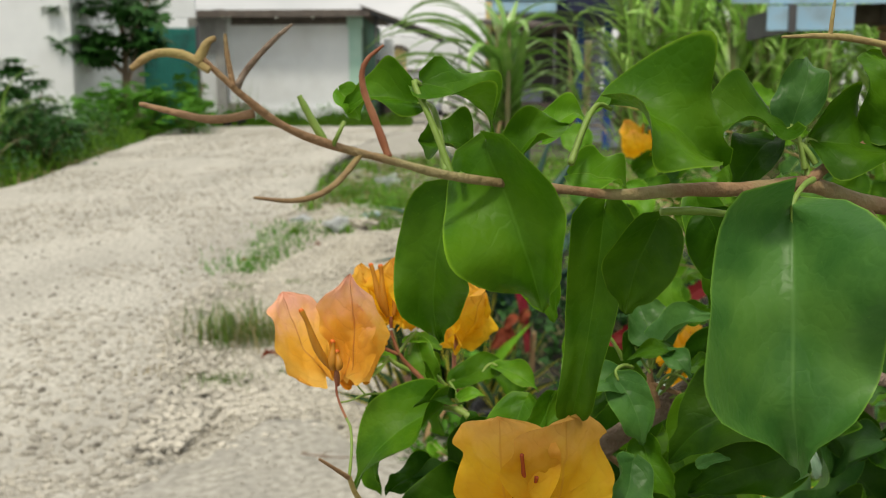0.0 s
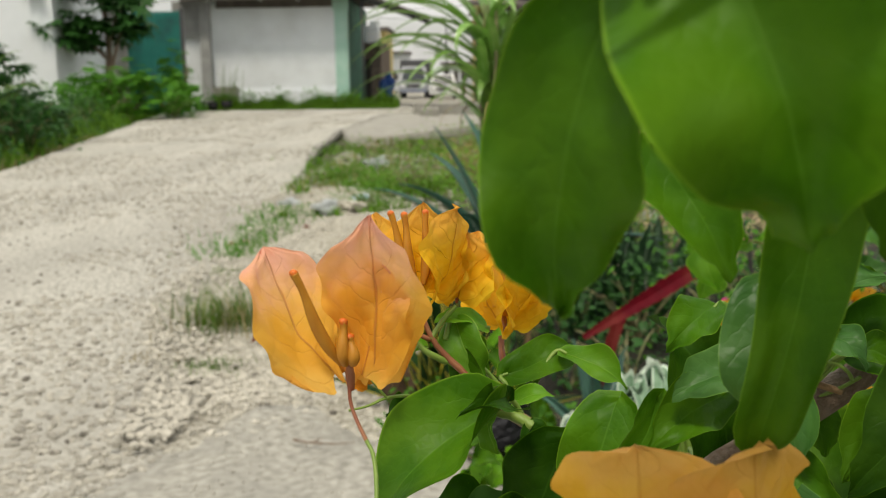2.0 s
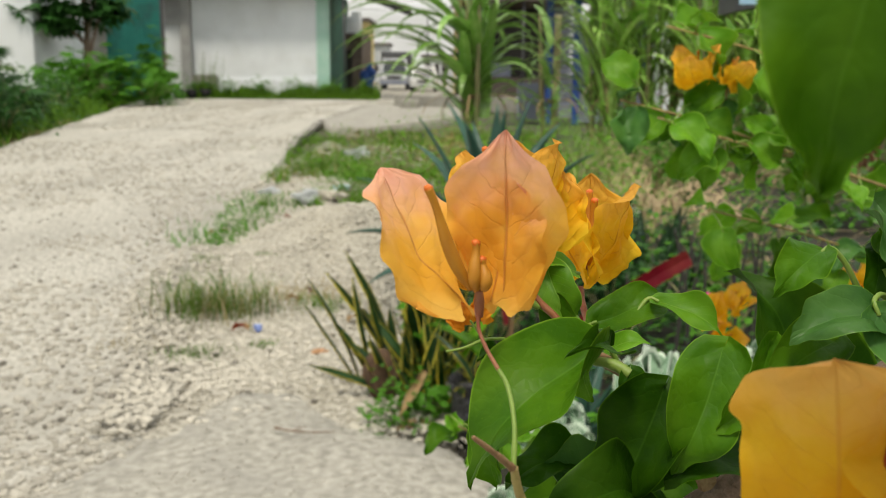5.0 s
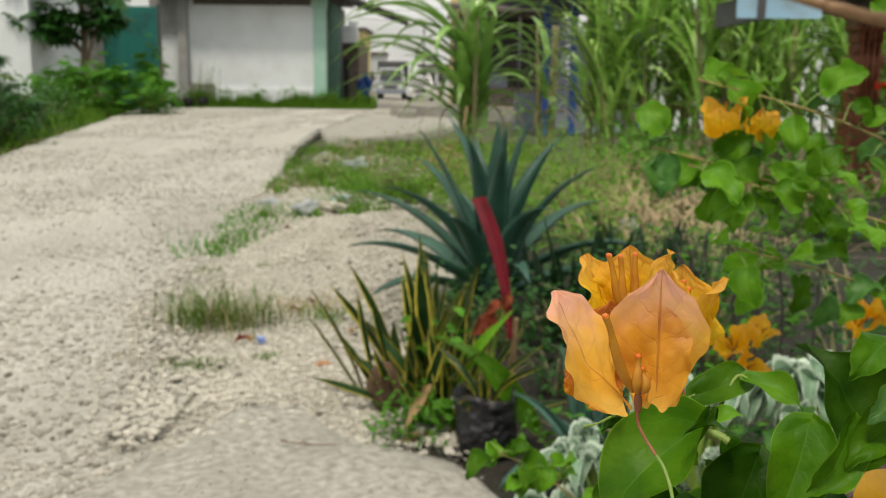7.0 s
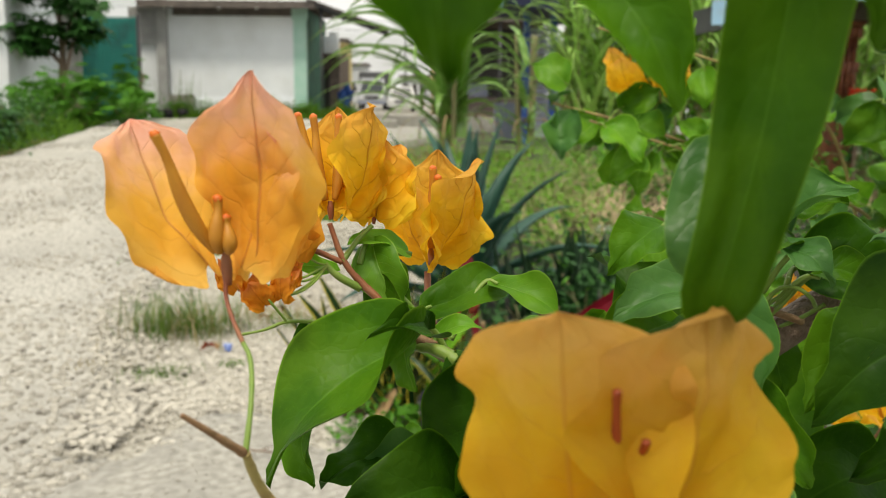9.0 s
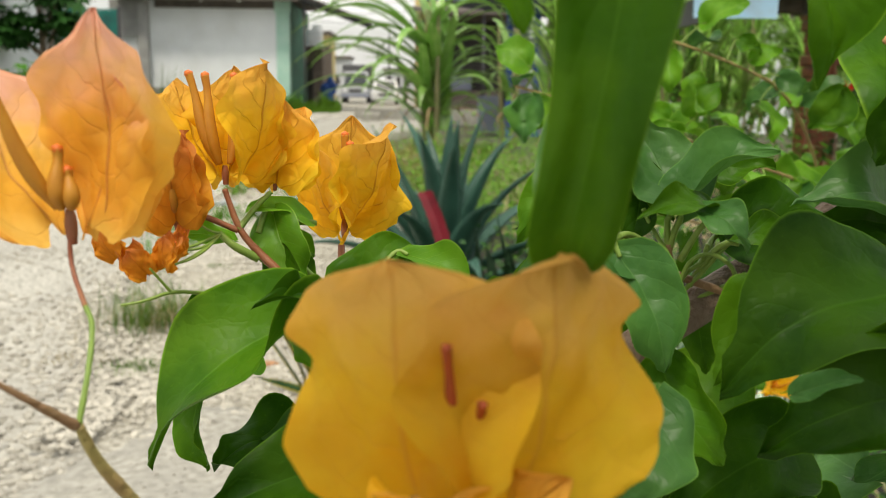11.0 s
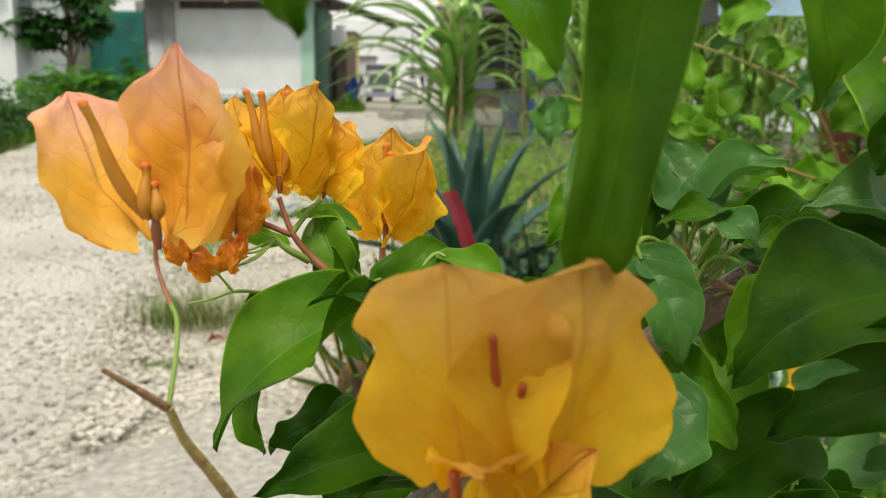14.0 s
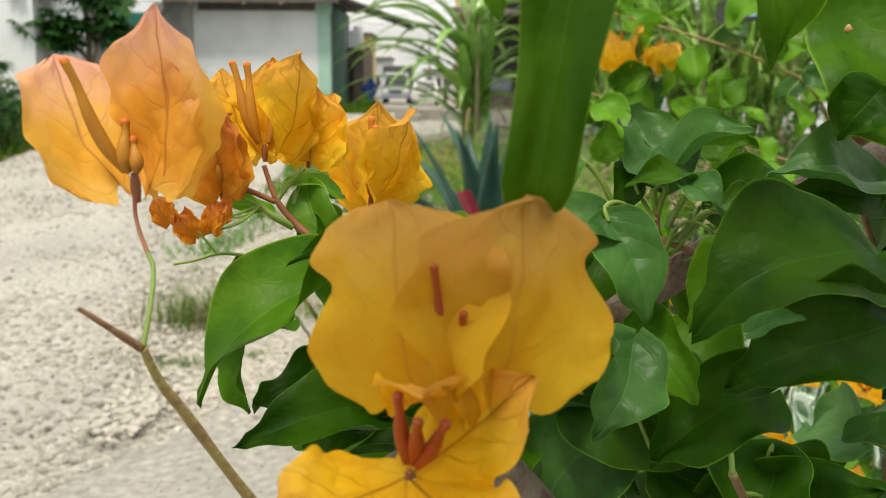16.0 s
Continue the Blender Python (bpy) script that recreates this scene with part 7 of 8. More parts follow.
leaf(bush, (0.1074, 0.1720, 1.1512), (0.1111, 0.1660, 1.1434), 0.0053, (-0.2, -0.8, 0.4), M_LEAF, 0.2, 0.3, 0.08)
leaf(bush, (0.1068, 0.1710, 1.1492), (0.1032, 0.1650, 1.1394), 0.0063, (-0.2, -0.9, 0.2), M_LEAF_SHADED, 0.2, 0.3, 0.08)
leaf(bush, (0.1294, 0.1900, 1.1481), (0.1197, 0.1850, 1.1498), 0.0070, (0, -0.7, 0.7), M_LEAF, 0.2, 0.3, 0.06)
leaf(bush, (0.1231, 0.1850, 1.1510), (0.1329, 0.1800, 1.1515), 0.0068, (0, -0.8, 0.5), M_LEAF, 0.2, 0.3, 0.06)
leaf(bush, (0.1404, 0.1420, 1.1361), (0.1098, 0.1328, 1.1260), 0.0235, (-0.3, -0.75, 0.55), M_LEAF_SHADED, 0.25, 0.3, 0.05, roll=-0.5)
leaf(bush, (0.1409, 0.1324, 1.1276), (0.1140, 0.1275, 1.1194), 0.0165, (0.05, -0.75, 0.6), M_LEAF_SHADED, 0.2, 0.3, 0.06, roll=0.6)
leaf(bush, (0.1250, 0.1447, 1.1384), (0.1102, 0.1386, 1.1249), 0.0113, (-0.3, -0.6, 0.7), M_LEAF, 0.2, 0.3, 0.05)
# slim pale leaf added as the highlight streak along the fold
leaf(bush, (0.1140, 0.1200, 1.1289), (0.1202, 0.1160, 1.1322), 0.0032, (0.0, -0.75, 0.6), M_LEAF_SHEEN, 0.1, 0.3, 0.03)
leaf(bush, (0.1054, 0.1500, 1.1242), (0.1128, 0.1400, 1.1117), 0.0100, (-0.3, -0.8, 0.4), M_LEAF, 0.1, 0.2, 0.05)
leaf(bush, (0.1302, 0.1558, 1.1085), (0.1075, 0.1484, 1.0983), 0.0179, (0.0, -0.7, 0.7), M_LEAF_SHADED, 0.2, 0.2, 0.05)
leaf(bush, (0.1210, 0.1700, 1.1046), (0.1094, 0.1650, 1.1132), 0.0125, (0.0, -0.7, 0.7), M_LEAF, 0.15, 0.2, 0.05)
leaf(bush, (0.1180, 0.1750, 1.1262), (0.1193, 0.1700, 1.1161), 0.0075, (0.0, -0.9, 0.3), M_LEAF, 0.15, 0.2, 0.05)
leaf(bush, (0.1010, 0.1350, 1.1240), (0.0941, 0.1250, 1.1115), 0.0124, (0.2, -0.8, 0.5), M_LEAF_SHEEN, 0.12, 0.25, 0.05)
leaf(bush, (0.1487, 0.1574, 1.1557), (0.1455, 0.1702, 1.1946), 0.0307, (-0.15, -0.9, 0.35), M_LEAF, 0.12, 0.2, 0.05, roll=0.001)
leaf(bush, (0.1433, 0.1500, 1.1630), (0.1364, 0.1500, 1.1546), 0.0113, (0.1, -0.8, 0.5), M_LEAF_SHADED, 0.15, 0.2, 0.05)
place("blemish", as_mesh("blemish", blob((0.1391, 0.1555, 1.1726), 0.0007, (1, 0.35, 1), 0.3, 2, 2)), M_SPOT, bush)
leaf(bush, (0.0685, 0.0980, 1.1858), (0.0773, 0.0928, 1.1697), 0.0099, (-0.15, -0.95, 0.2), M_LEAF, 0.12, 0.25, 0.05)
leaf(bush, (0.1128, 0.1280, 1.1914), (0.1176, 0.1261, 1.1653), 0.0121, (0.1, -0.85, 0.45), M_LEAF, 0.12, 0.25, 0.05)
leaf(bush, (0.0862, 0.0875, 1.1936), (0.0804, 0.0900, 1.1482), 0.0146, (-0.2, -0.95, -0.15), M_LEAF, 0.06, 0.3, 0.03, strap=True)
leaf(bush, (0.0868, 0.1120, 1.1653), (0.0834, 0.1040, 1.1482), 0.0087, (-0.55, -0.8, 0.2), M_LEAF_SHEEN, 0.1, 0.25, 0.05)
place("blemish", as_mesh("blemish", blob((0.0838, 0.1026, 1.1562), 0.0007, (0.8, 0.4, 1.2), 0.3, 3, 2)), M_SPOT, bush)
part("branch", tube([(0.1727, 0.1100, 1.1852), (0.1534, 0.1000, 1.1919), (0.1376, 0.0920, 1.1943), (0.1237, 0.0840, 1.1996), (0.1116, 0.0780, 1.1985), (0.0967, 0.0700, 1.1993), (0.0860, 0.0640, 1.1987), (0.0760, 0.0580, 1.2004), (0.0578, 0.0480, 1.2031), (0.0489, 0.0410, 1.2063), (0.0422, 0.0360, 1.2083), (0.0353, 0.0310, 1.2113), (0.0306, 0.0270, 1.2159), (0.0265, 0.0250, 1.2203)], [0.00200, 0.00180, 0.00160, 0.00150, 0.00140, 0.00120, 0.00100, 0.00080, 0.00070, 0.00060, 0.00060, 0.00060, 0.00050, 0.00040], 10, 0.12, 99), M_TWIG, bush, "long arching brown branch")
part("shoot", tube([(0.0273, 0.0250, 1.2188), (0.0243, 0.0250, 1.2210), (0.0203, 0.0240, 1.2212), (0.0177, 0.0230, 1.2190)], [0.00050, 0.00060, 0.00060, 0.00040], 8, 0.1, 100), M_TWIG_PALE, bush)
part("shoot", tube([(0.0258, 0.0250, 1.2199), (0.0270, 0.0250, 1.2224), (0.0282, 0.0250, 1.2230)], [0.00070, 0.00060, 0.00030], 7, 0.08, 101), M_TWIG_PALE, bush)
part("thorn_twig", tube([(0.0301, 0.0270, 1.2163), (0.0311, 0.0270, 1.2185), (0.0349, 0.0270, 1.2225), (0.0378, 0.0270, 1.2248)], [0.00050, 0.00045, 0.00040, 0.00020], 7, 0.08, 102), M_BARK, bush)
part("thorn_twig", tube([(0.0297, 0.0270, 1.2170), (0.0291, 0.0270, 1.2207), (0.0289, 0.0270, 1.2236)], [0.00040, 0.00040, 0.00020], 7, 0.08, 103), M_TWIG, bush)
part("thorn_twig", tube([(0.0319, 0.0290, 1.2133), (0.0265, 0.0290, 1.2122), (0.0212, 0.0290, 1.2134), (0.0165, 0.0290, 1.2146)], [0.00060, 0.00060, 0.00050, 0.00030], 7, 0.08, 104), M_TWIG, bush)
part("shoot", tube([(0.0451, 0.0380, 1.2074), (0.0416, 0.0340, 1.2027), (0.0371, 0.0320, 1.2010), (0.0315, 0.0290, 1.2020)], [0.00040, 0.00050, 0.00040, 0.00020], 8, 0.08, 105), M_TWIG_PALE, bush)
part("thorn_twig", tube([(0.0487, 0.0410, 1.2067), (0.0469, 0.0410, 1.2119), (0.0449, 0.0410, 1.2168), (0.0451, 0.0410, 1.2204), (0.0482, 0.0410, 1.2228)], [0.00060, 0.00060, 0.00050, 0.00040, 0.00020], 7, 0.08, 106), M_STALK_RED, bush)
part("shoot", tube([(0.0404, 0.0350, 1.2091), (0.0381, 0.0350, 1.2132), (0.0369, 0.0350, 1.2156)], [0.00060, 0.00060, 0.00040], 7, 0.08, 107), M_STALK, bush)
part("shoot", tube([(0.0415, 0.0350, 1.2087), (0.0432, 0.0350, 1.2121)], [0.00040, 0.00030], 6, 0.08, 108), M_STALK, bush)
part("branch", tube([(0.1237, 0.0840, 1.1996), (0.1322, 0.0880, 1.2047), (0.1433, 0.0950, 1.2099)], [0.00120, 0.00110, 0.00100], 8, 0.08, 109), M_TWIG, bush)
part("branch", tube([(0.1377, 0.0920, 1.1939), (0.1401, 0.0920, 1.1906), (0.1436, 0.0920, 1.1866)], [0.00100, 0.00090, 0.00080], 8, 0.08, 110), M_TWIG, bush)
part("shoot", tube([(0.0939, 0.0700, 1.1953), (0.1002, 0.0720, 1.1954), (0.1083, 0.0760, 1.1941)], [0.00070, 0.00080, 0.00060], 7, 0.08, 111), M_STALK, bush)
leaf(bush, (0.0583, 0.0600, 1.1997), (0.0537, 0.0671, 1.1715), 0.0144, (-0.3, -0.9, 0.3), M_LEAF, 0.12, 0.2, 0.06, stem_to=(0.0594, 0.0510, 1.2026))
leaf(bush, (0.0636, 0.0548, 1.2076), (0.0722, 0.0530, 1.1806), 0.0190, (-0.35, -0.85, 0.25), M_LEAF, 0.2, 0.45, 0.1, roll=-0.75, stem_to=(0.0648, 0.0530, 1.2024))
leaf(bush, (0.0524, 0.0580, 1.2174), (0.0653, 0.0620, 1.2090), 0.0108, (0.1, -0.55, 0.85), M_LEAF, 0.32, 0.45, 0.1, stem_to=(0.0576, 0.0520, 1.2032))
leaf(bush, (0.0523, 0.0600, 1.2142), (0.0395, 0.0600, 1.2137), 0.0079, (0.0, -0.7, 0.7), M_LEAF, 0.32, 0.45, 0.1, stem_to=(0.0567, 0.0520, 1.2036))
leaf(bush, (0.0385, 0.0620, 1.2165), (0.0422, 0.0620, 1.2118), 0.0048, (0.0, -0.8, 0.6), M_LEAF_YOUNG, 0.32, 0.45, 0.1)
leaf(bush, (0.0667, 0.0600, 1.2035), (0.0773, 0.0650, 1.2112), 0.0076, (0.0, -0.7, 0.7), M_LEAF, 0.32, 0.45, 0.1)
leaf(bush, (0.0600, 0.0700, 1.2067), (0.0511, 0.0700, 1.2077), 0.0090, (0.0, -0.7, 0.7), M_LEAF, 0.32, 0.45, 0.1)
leaf(bush, (0.0732, 0.0750, 1.2075), (0.0817, 0.0800, 1.2124), 0.0062, (0.0, -0.7, 0.7), M_LEAF_YOUNG, 0.32, 0.45, 0.1)
leaf(bush, (0.0838, 0.0680, 1.2136), (0.1044, 0.0700, 1.2033), 0.0188, (0.05, -0.7, 0.75), M_LEAF, 0.32, 0.45, 0.1, stem_to=(0.0770, 0.0600, 1.2044))
leaf(bush, (0.0776, 0.0660, 1.2021), (0.0880, 0.0680, 1.2000), 0.0078, (0.0, -0.7, 0.7), M_LEAF_YOUNG, 0.32, 0.45, 0.1)
leaf(bush, (0.1193, 0.0850, 1.2091), (0.1010, 0.0800, 1.2062), 0.0139, (0.0, -0.6, 0.8), M_LEAF, 0.32, 0.45, 0.1, stem_to=(0.1231, 0.0840, 1.2017))
leaf(bush, (0.1207, 0.0860, 1.2096), (0.1244, 0.0900, 1.2228), 0.0088, (-0.3, -0.85, 0.3), M_LEAF_SHEEN, 0.32, 0.45, 0.1, stem_to=(0.1251, 0.0840, 1.2028))
leaf(bush, (0.1188, 0.0900, 1.2068), (0.1111, 0.0880, 1.1982), 0.0100, (0.0, -0.7, 0.7), M_LEAF_SHADED, 0.32, 0.45, 0.1)
leaf(bush, (0.1257, 0.0880, 1.2069), (0.1437, 0.0920, 1.2012), 0.0167, (0.1, -0.7, 0.7), M_LEAF, 0.32, 0.45, 0.1, stem_to=(0.1237, 0.0840, 1.1998))
leaf(bush, (0.1432, 0.0920, 1.2078), (0.1374, 0.0950, 1.2241), 0.0148, (-0.2, -0.8, 0.5), M_LEAF, 0.32, 0.45, 0.1)
leaf(bush, (0.1172, 0.0714, 1.1948), (0.1172, 0.0585, 1.1507), 0.0295, (-0.3, -0.9, 0.25), M_LEAF_SHEEN, 0.3, 0.5, 0.17, roll=0.9, stem_to=(0.1234, 0.0800, 1.2002))
leaf(bush, (0.1053, 0.0850, 1.1930), (0.1101, 0.0850, 1.1793), 0.0119, (0.0, -0.9, 0.3), M_LEAF_SHADED, 0.12, 0.2, 0.05)
leaf(bush, (0.0949, 0.0780, 1.1928), (0.0897, 0.0780, 1.1746), 0.0125, (0.1, -0.9, 0.3), M_LEAF, 0.12, 0.2, 0.05)
part("thorn_twig", tube([(0.1673, 0.1200, 1.2227), (0.1448, 0.1100, 1.2265), (0.1336, 0.1050, 1.2277), (0.1224, 0.1000, 1.2271)], [0.00080, 0.00080, 0.00070, 0.00030], 7, 0.08, 130), M_TWIG_PALE, bush)
part("thorn_twig", tube([(0.1336, 0.1050, 1.2277), (0.1339, 0.1050, 1.2325), (0.1343, 0.1050, 1.2358)], [0.00050, 0.00040, 0.00020], 7, 0.08, 131), M_TWIG_PALE, bush)
part("sprout", tube([(0.1129, 0.1660, 1.1267), (0.1113, 0.1650, 1.1319), (0.1099, 0.1650, 1.1362), (0.1100, 0.1645, 1.1400)], [0.00120, 0.00110, 0.00100, 0.00070], 8, 0.15, 132), M_TWIG, bush)
part("sprout", tube([(0.1101, 0.1650, 1.1351), (0.1150, 0.1650, 1.1335), (0.1198, 0.1650, 1.1318)], [0.00080, 0.00070, 0.00060], 8, 0.15, 133), M_TWIG, bush)
part("leaf_stalk", tube([(0.1118, 0.1640, 1.1332), (0.1132, 0.1630, 1.1378), (0.1168, 0.1630, 1.1389), (0.1197, 0.1620, 1.1370), (0.1205, 0.1620, 1.1352)], [0.00040, 0.00040, 0.00040, 0.00040, 0.00040], 7, 0.04, 134), M_STALK, bush)
part("leaf_stalk", tube([(0.1129, 0.1650, 1.1319), (0.1166, 0.1640, 1.1364), (0.1178, 0.1630, 1.1387), (0.1190, 0.1620, 1.1404)], [0.00040, 0.00040, 0.00040, 0.00040], 7, 0.04, 135), M_STALK, bush)
part("leaf_stalk", tube([(0.1116, 0.1660, 1.1305), (0.1127, 0.1640, 1.1353), (0.1156, 0.1640, 1.1369), (0.1160, 0.1630, 1.1402)], [0.00040, 0.00040, 0.00040, 0.00040], 7, 0.04, 136), M_STALK, bush)
part("leaf_stalk", tube([(0.1143, 0.1660, 1.1300), (0.1192, 0.1650, 1.1324), (0.1230, 0.1640, 1.1353)], [0.00040, 0.00040, 0.00040], 7, 0.04, 137), M_STALK, bush)
part("leaf_stalk", tube([(0.1098, 0.1640, 1.1385), (0.1072, 0.1650, 1.1425), (0.1058, 0.1660, 1.1456)], [0.00040, 0.00040, 0.00040], 7, 0.04, 138), M_STALK, bush)
flower(bush, (0.0298, 0.1650, 1.1384), (0.3, -0.5, 0.9), 0.0048, 15, M_BRACT_RUST, 12, "rust red half-open flower bud", wide=0.8)
part("bud_stalk", tube([(0.0354, 0.1730, 1.1400), (0.0333, 0.1682, 1.1382), (0.0298, 0.1650, 1.1384)], [0.00026, 0.00023, 0.00020], 6, 0.03, 140), M_STALK, bush)
flower(bush, (0.0261, 0.1600, 1.1357), (-0.5, -0.4, 0.8), 0.0060, 52, M_BRACT_RUST, 12, "rust red half-open flower bud", wide=0.8)
part("bud_stalk", tube([(0.0354, 0.1730, 1.1400), (0.0319, 0.1652, 1.1369), (0.0261, 0.1600, 1.1357)], [0.00026, 0.00023, 0.00020], 6, 0.03, 142), M_STALK, bush)


# ---- second bougainvillea a step behind, with loose leafy sprays ----
rear = thing("bougainvillea", (0.48, 0.85, 0), "orange-flowered bougainvillea with loose leafy sprays", "bougainvillea", "bougainvilleas")
part("trunk", tube([(0.48, 0.85, -0.05), (0.47, 0.85, 0.5), (0.44, 0.82, 0.9), (0.40, 0.75, 1.05)], [0.014, 0.012, 0.008, 0.004], 10, 0.1, 1), M_BARK, rear)


def spray(parent, pts, n, size, mats, spread, seed, r=0.0008, stem=M_TWIG_PALE):
    """A thin branch with stalked leaves standing off it on all sides."""
    q = random.Random(seed)
    pts = [Vector(p) for p in pts]
    part("branch", tube(pts, [r * (1.6 - i / len(pts)) for i in range(len(pts))], 7, 0.1, seed), stem, parent)
    for i in range(n):
        f = (i + q.random()) / n * (len(pts) - 1)
        k = min(int(f), len(pts) - 2)
        p = pts[k].lerp(pts[k + 1], f - k)
        off = Vector((q.gauss(0, 1), q.gauss(0, 0.8), q.gauss(0, 1))).normalized()
        b = p + off * spread * q.uniform(0.3, 1.0)
        d = (off * 0.5 + Vector((q.uniform(-1, 1), q.uniform(-0.7, 0.7), q.uniform(-1.1, 0.2)))).normalized()
        ln = size * q.uniform(0.7, 1.25)
        leaf(parent, b, b + d * ln, ln * q.uniform(0.68, 0.88), (q.uniform(-0.6, 0.6), -0.6, q.uniform(0.2, 1.0)), mats[q.randrange(len(mats))], q.uniform(0.1, 0.3), q.uniform(0.1, 0.4), 0.06, stem_to=p)


YG = [M_LEAF, M_LEAF_YOUNG, M_LEAF_YOUNG, M_LEAF_YOUNG, M_LEAF_SHEEN]
spray(rear, [(0.40, 0.75, 1.05), (0.33, 0.66, 1.16), (0.26, 0.62, 1.185), (0.20, 0.60, 1.20), (0.155, 0.59, 1.21)], 20, 0.0235, YG, 0.020, 1)
spray(rear, [(0.42, 0.72, 1.05), (0.34, 0.63, 1.10), (0.26, 0.60, 1.125), (0.20, 0.585, 1.14), (0.15, 0.58, 1.155)], 34, 0.0240, YG, 0.026, 2)
spray(rear, [(0.26, 0.60, 1.125), (0.19, 0.60, 1.15), (0.13, 0.60, 1.165)], 18, 0.0235, YG, 0.022, 3)
spray(rear, [(0.44, 0.80, 0.95), (0.36, 0.70, 1.04), (0.28, 0.66, 1.07), (0.20, 0.64, 1.09)], 26, 0.0245, YG, 0.03, 4)
spray(rear, [(0.44, 0.80, 0.98), (0.40, 0.66, 1.10), (0.36, 0.60, 1.16), (0.32, 0.57, 1.20)], 26, 0.0245, YG, 0.03, 5)
spray(rear, [(0.46, 0.82, 0.9), (0.44, 0.70, 1.02), (0.40, 0.64, 1.06), (0.36, 0.60, 1.09)], 28, 0.0255, YG, 0.032, 6)
spray(rear, [(0.46, 0.82, 0.8), (0.40, 0.72, 0.93), (0.33, 0.68, 0.98)], 28, 0.0295, YG, 0.03, 7)
spray(rear, [(0.47, 0.84, 0.7), (0.36, 0.76, 0.84), (0.28, 0.72, 0.89)], 32, 0.0295, YG, 0.035, 8)
spray(rear, [(0.30, 0.80, 0.5), (0.16, 0.66, 0.82), (0.07, 0.60, 0.93), (0.03, 0.58, 0.955)], 41, 0.0197, [M_LEAF_YOUNG, M_LEAF, M_LEAF_YOUNG], 0.022, 9)
spray(rear, [(0.30, 0.80, 0.5), (0.20, 0.66, 0.80), (0.12, 0.58, 0.90)], 35, 0.0213, [M_LEAF_YOUNG, M_LEAF], 0.026, 10)
spray(rear, [(0.40, 0.74, 0.8), (0.30, 0.62, 0.90), (0.22, 0.56, 0.96)], 35, 0.0262, YG, 0.03, 11)
for i, (p, s, ax) in enumerate([((0.176, 0.594, 1.176), 0.026, (-0.2, -0.3, 1)), ((0.196, 0.596, 1.175), 0.024, (0.4, -0.2, 1)), ((0.33, 0.72, 1.010), 0.026, (0.1, -0.5, 0.8)), ((0.345, 0.72, 1.020), 0.022, (0.5, -0.3, 0.8)),
                                ((0.215, 0.67, 1.005), 0.024, (-0.3, -0.6, 0.7)), ((0.232, 0.675, 1.012), 0.022, (0.3, -0.4, 0.8)), ((0.222, 0.66, 0.992), 0.022, (0, -0.8, 0.3)), ((0.30, 0.60, 0.975), 0.022, (0.2, -0.7, 0.5)), ((0.325, 0.60, 0.955), 0.02, (0.2, -0.9, 0.2)),
                                ((0.25, 0.56, 0.95), 0.02, (0, -0.8, 0.4)), ((0.42, 0.62, 1.03), 0.022, (-0.2, -0.6, 0.6)), ((0.27, 0.55, 0.93), 0.018, (0.3, -0.8, 0.4)),
                                ((0.2609, 0.5134, 0.9587), 0.020, (-0.4, -0.7, 0.4)), ((0.2702, 0.5022, 0.9521), 0.021, (0.2, -0.8, 0.3)), ((0.2966, 0.5094, 0.9334), 0.020, (0.4, -0.7, 0.5)), ((0.2704, 0.4327, 1.0203), 0.022, (-0.2, -0.6, 0.7))]):
    flower(rear, p, ax, s, 40 * i, M_BRACT, 34, wide=0.85, stalk_to=[(p[0] + 0.012, p[1] + 0.04, p[2] - 0.03)])


# ---- silver-leaved plants below ----
def silver(x, y, z, n, r, size, seed, label):
    """Fleshy curled grey-green leaves crowded on short stems."""
    q = random.Random(seed)
    t = thing("silver_plant", (x, y, 0), label, "succulent", "silver plants")
    part("stem", tube([(x, y, -0.03), (x + 0.01, y, z * 0.5), (x, y, z)], [0.012, 0.010, 0.006], 8, 0.1, seed), M_STALK, t)
    for i in range(n):
        a, rr = q.uniform(0, 6.3), r * q.random() ** 0.5
        c = Vector((x + rr * math.cos(a), y + rr * math.sin(a) * 0.6, z + q.uniform(-1, 0.8) * r * 0.8))
        part("stem", tube([(x, y, z - r * 0.9), c.lerp(Vector((x, y, z)), 0.4), c], [0.004, 0.003, 0.002], 6), M_STALK, t)
        for k in range(5):
            b = 1.26 * k + q.uniform(0, 1)
            d = Vector((math.cos(b), math.sin(b), q.uniform(0.2, 1.0))).normalized()
            me = as_mesh("leaf", leaf_bm(size * q.uniform(0.7, 1.1), size * 0.78, 0.75, 1.0, 0.05, seed * 99 + i * 5 + k, droop=q.uniform(0.9, 1.9), nu=8, nv=10))
            place("leaf", me, M_SILVER, t, m=Matrix.Translation(c) @ frame_to((0, 0, 0), d, Vector((0, 0, 1)) + d * 0.2))
    return t


silver(0.30, 1.05, 0.80, 16, 0.09, 0.034, 1, "silvery grey-green succulent with curled leaves")
silver(0.44, 1.00, 0.82, 14, 0.08, 0.034, 2, "silvery grey-green succulent with curled leaves")
silver(0.20, 1.15, 0.70, 14, 0.09, 0.034, 3, "silvery grey-green succulent with curled leaves")
silver(0.22, 1.80, 0.30, 18, 0.11, 0.050, 4, "silvery grey-green succulent with curled leaves")
silver(0.36, 1.85, 0.22, 14, 0.10, 0.050, 5, "silvery grey-green succulent with curled leaves")
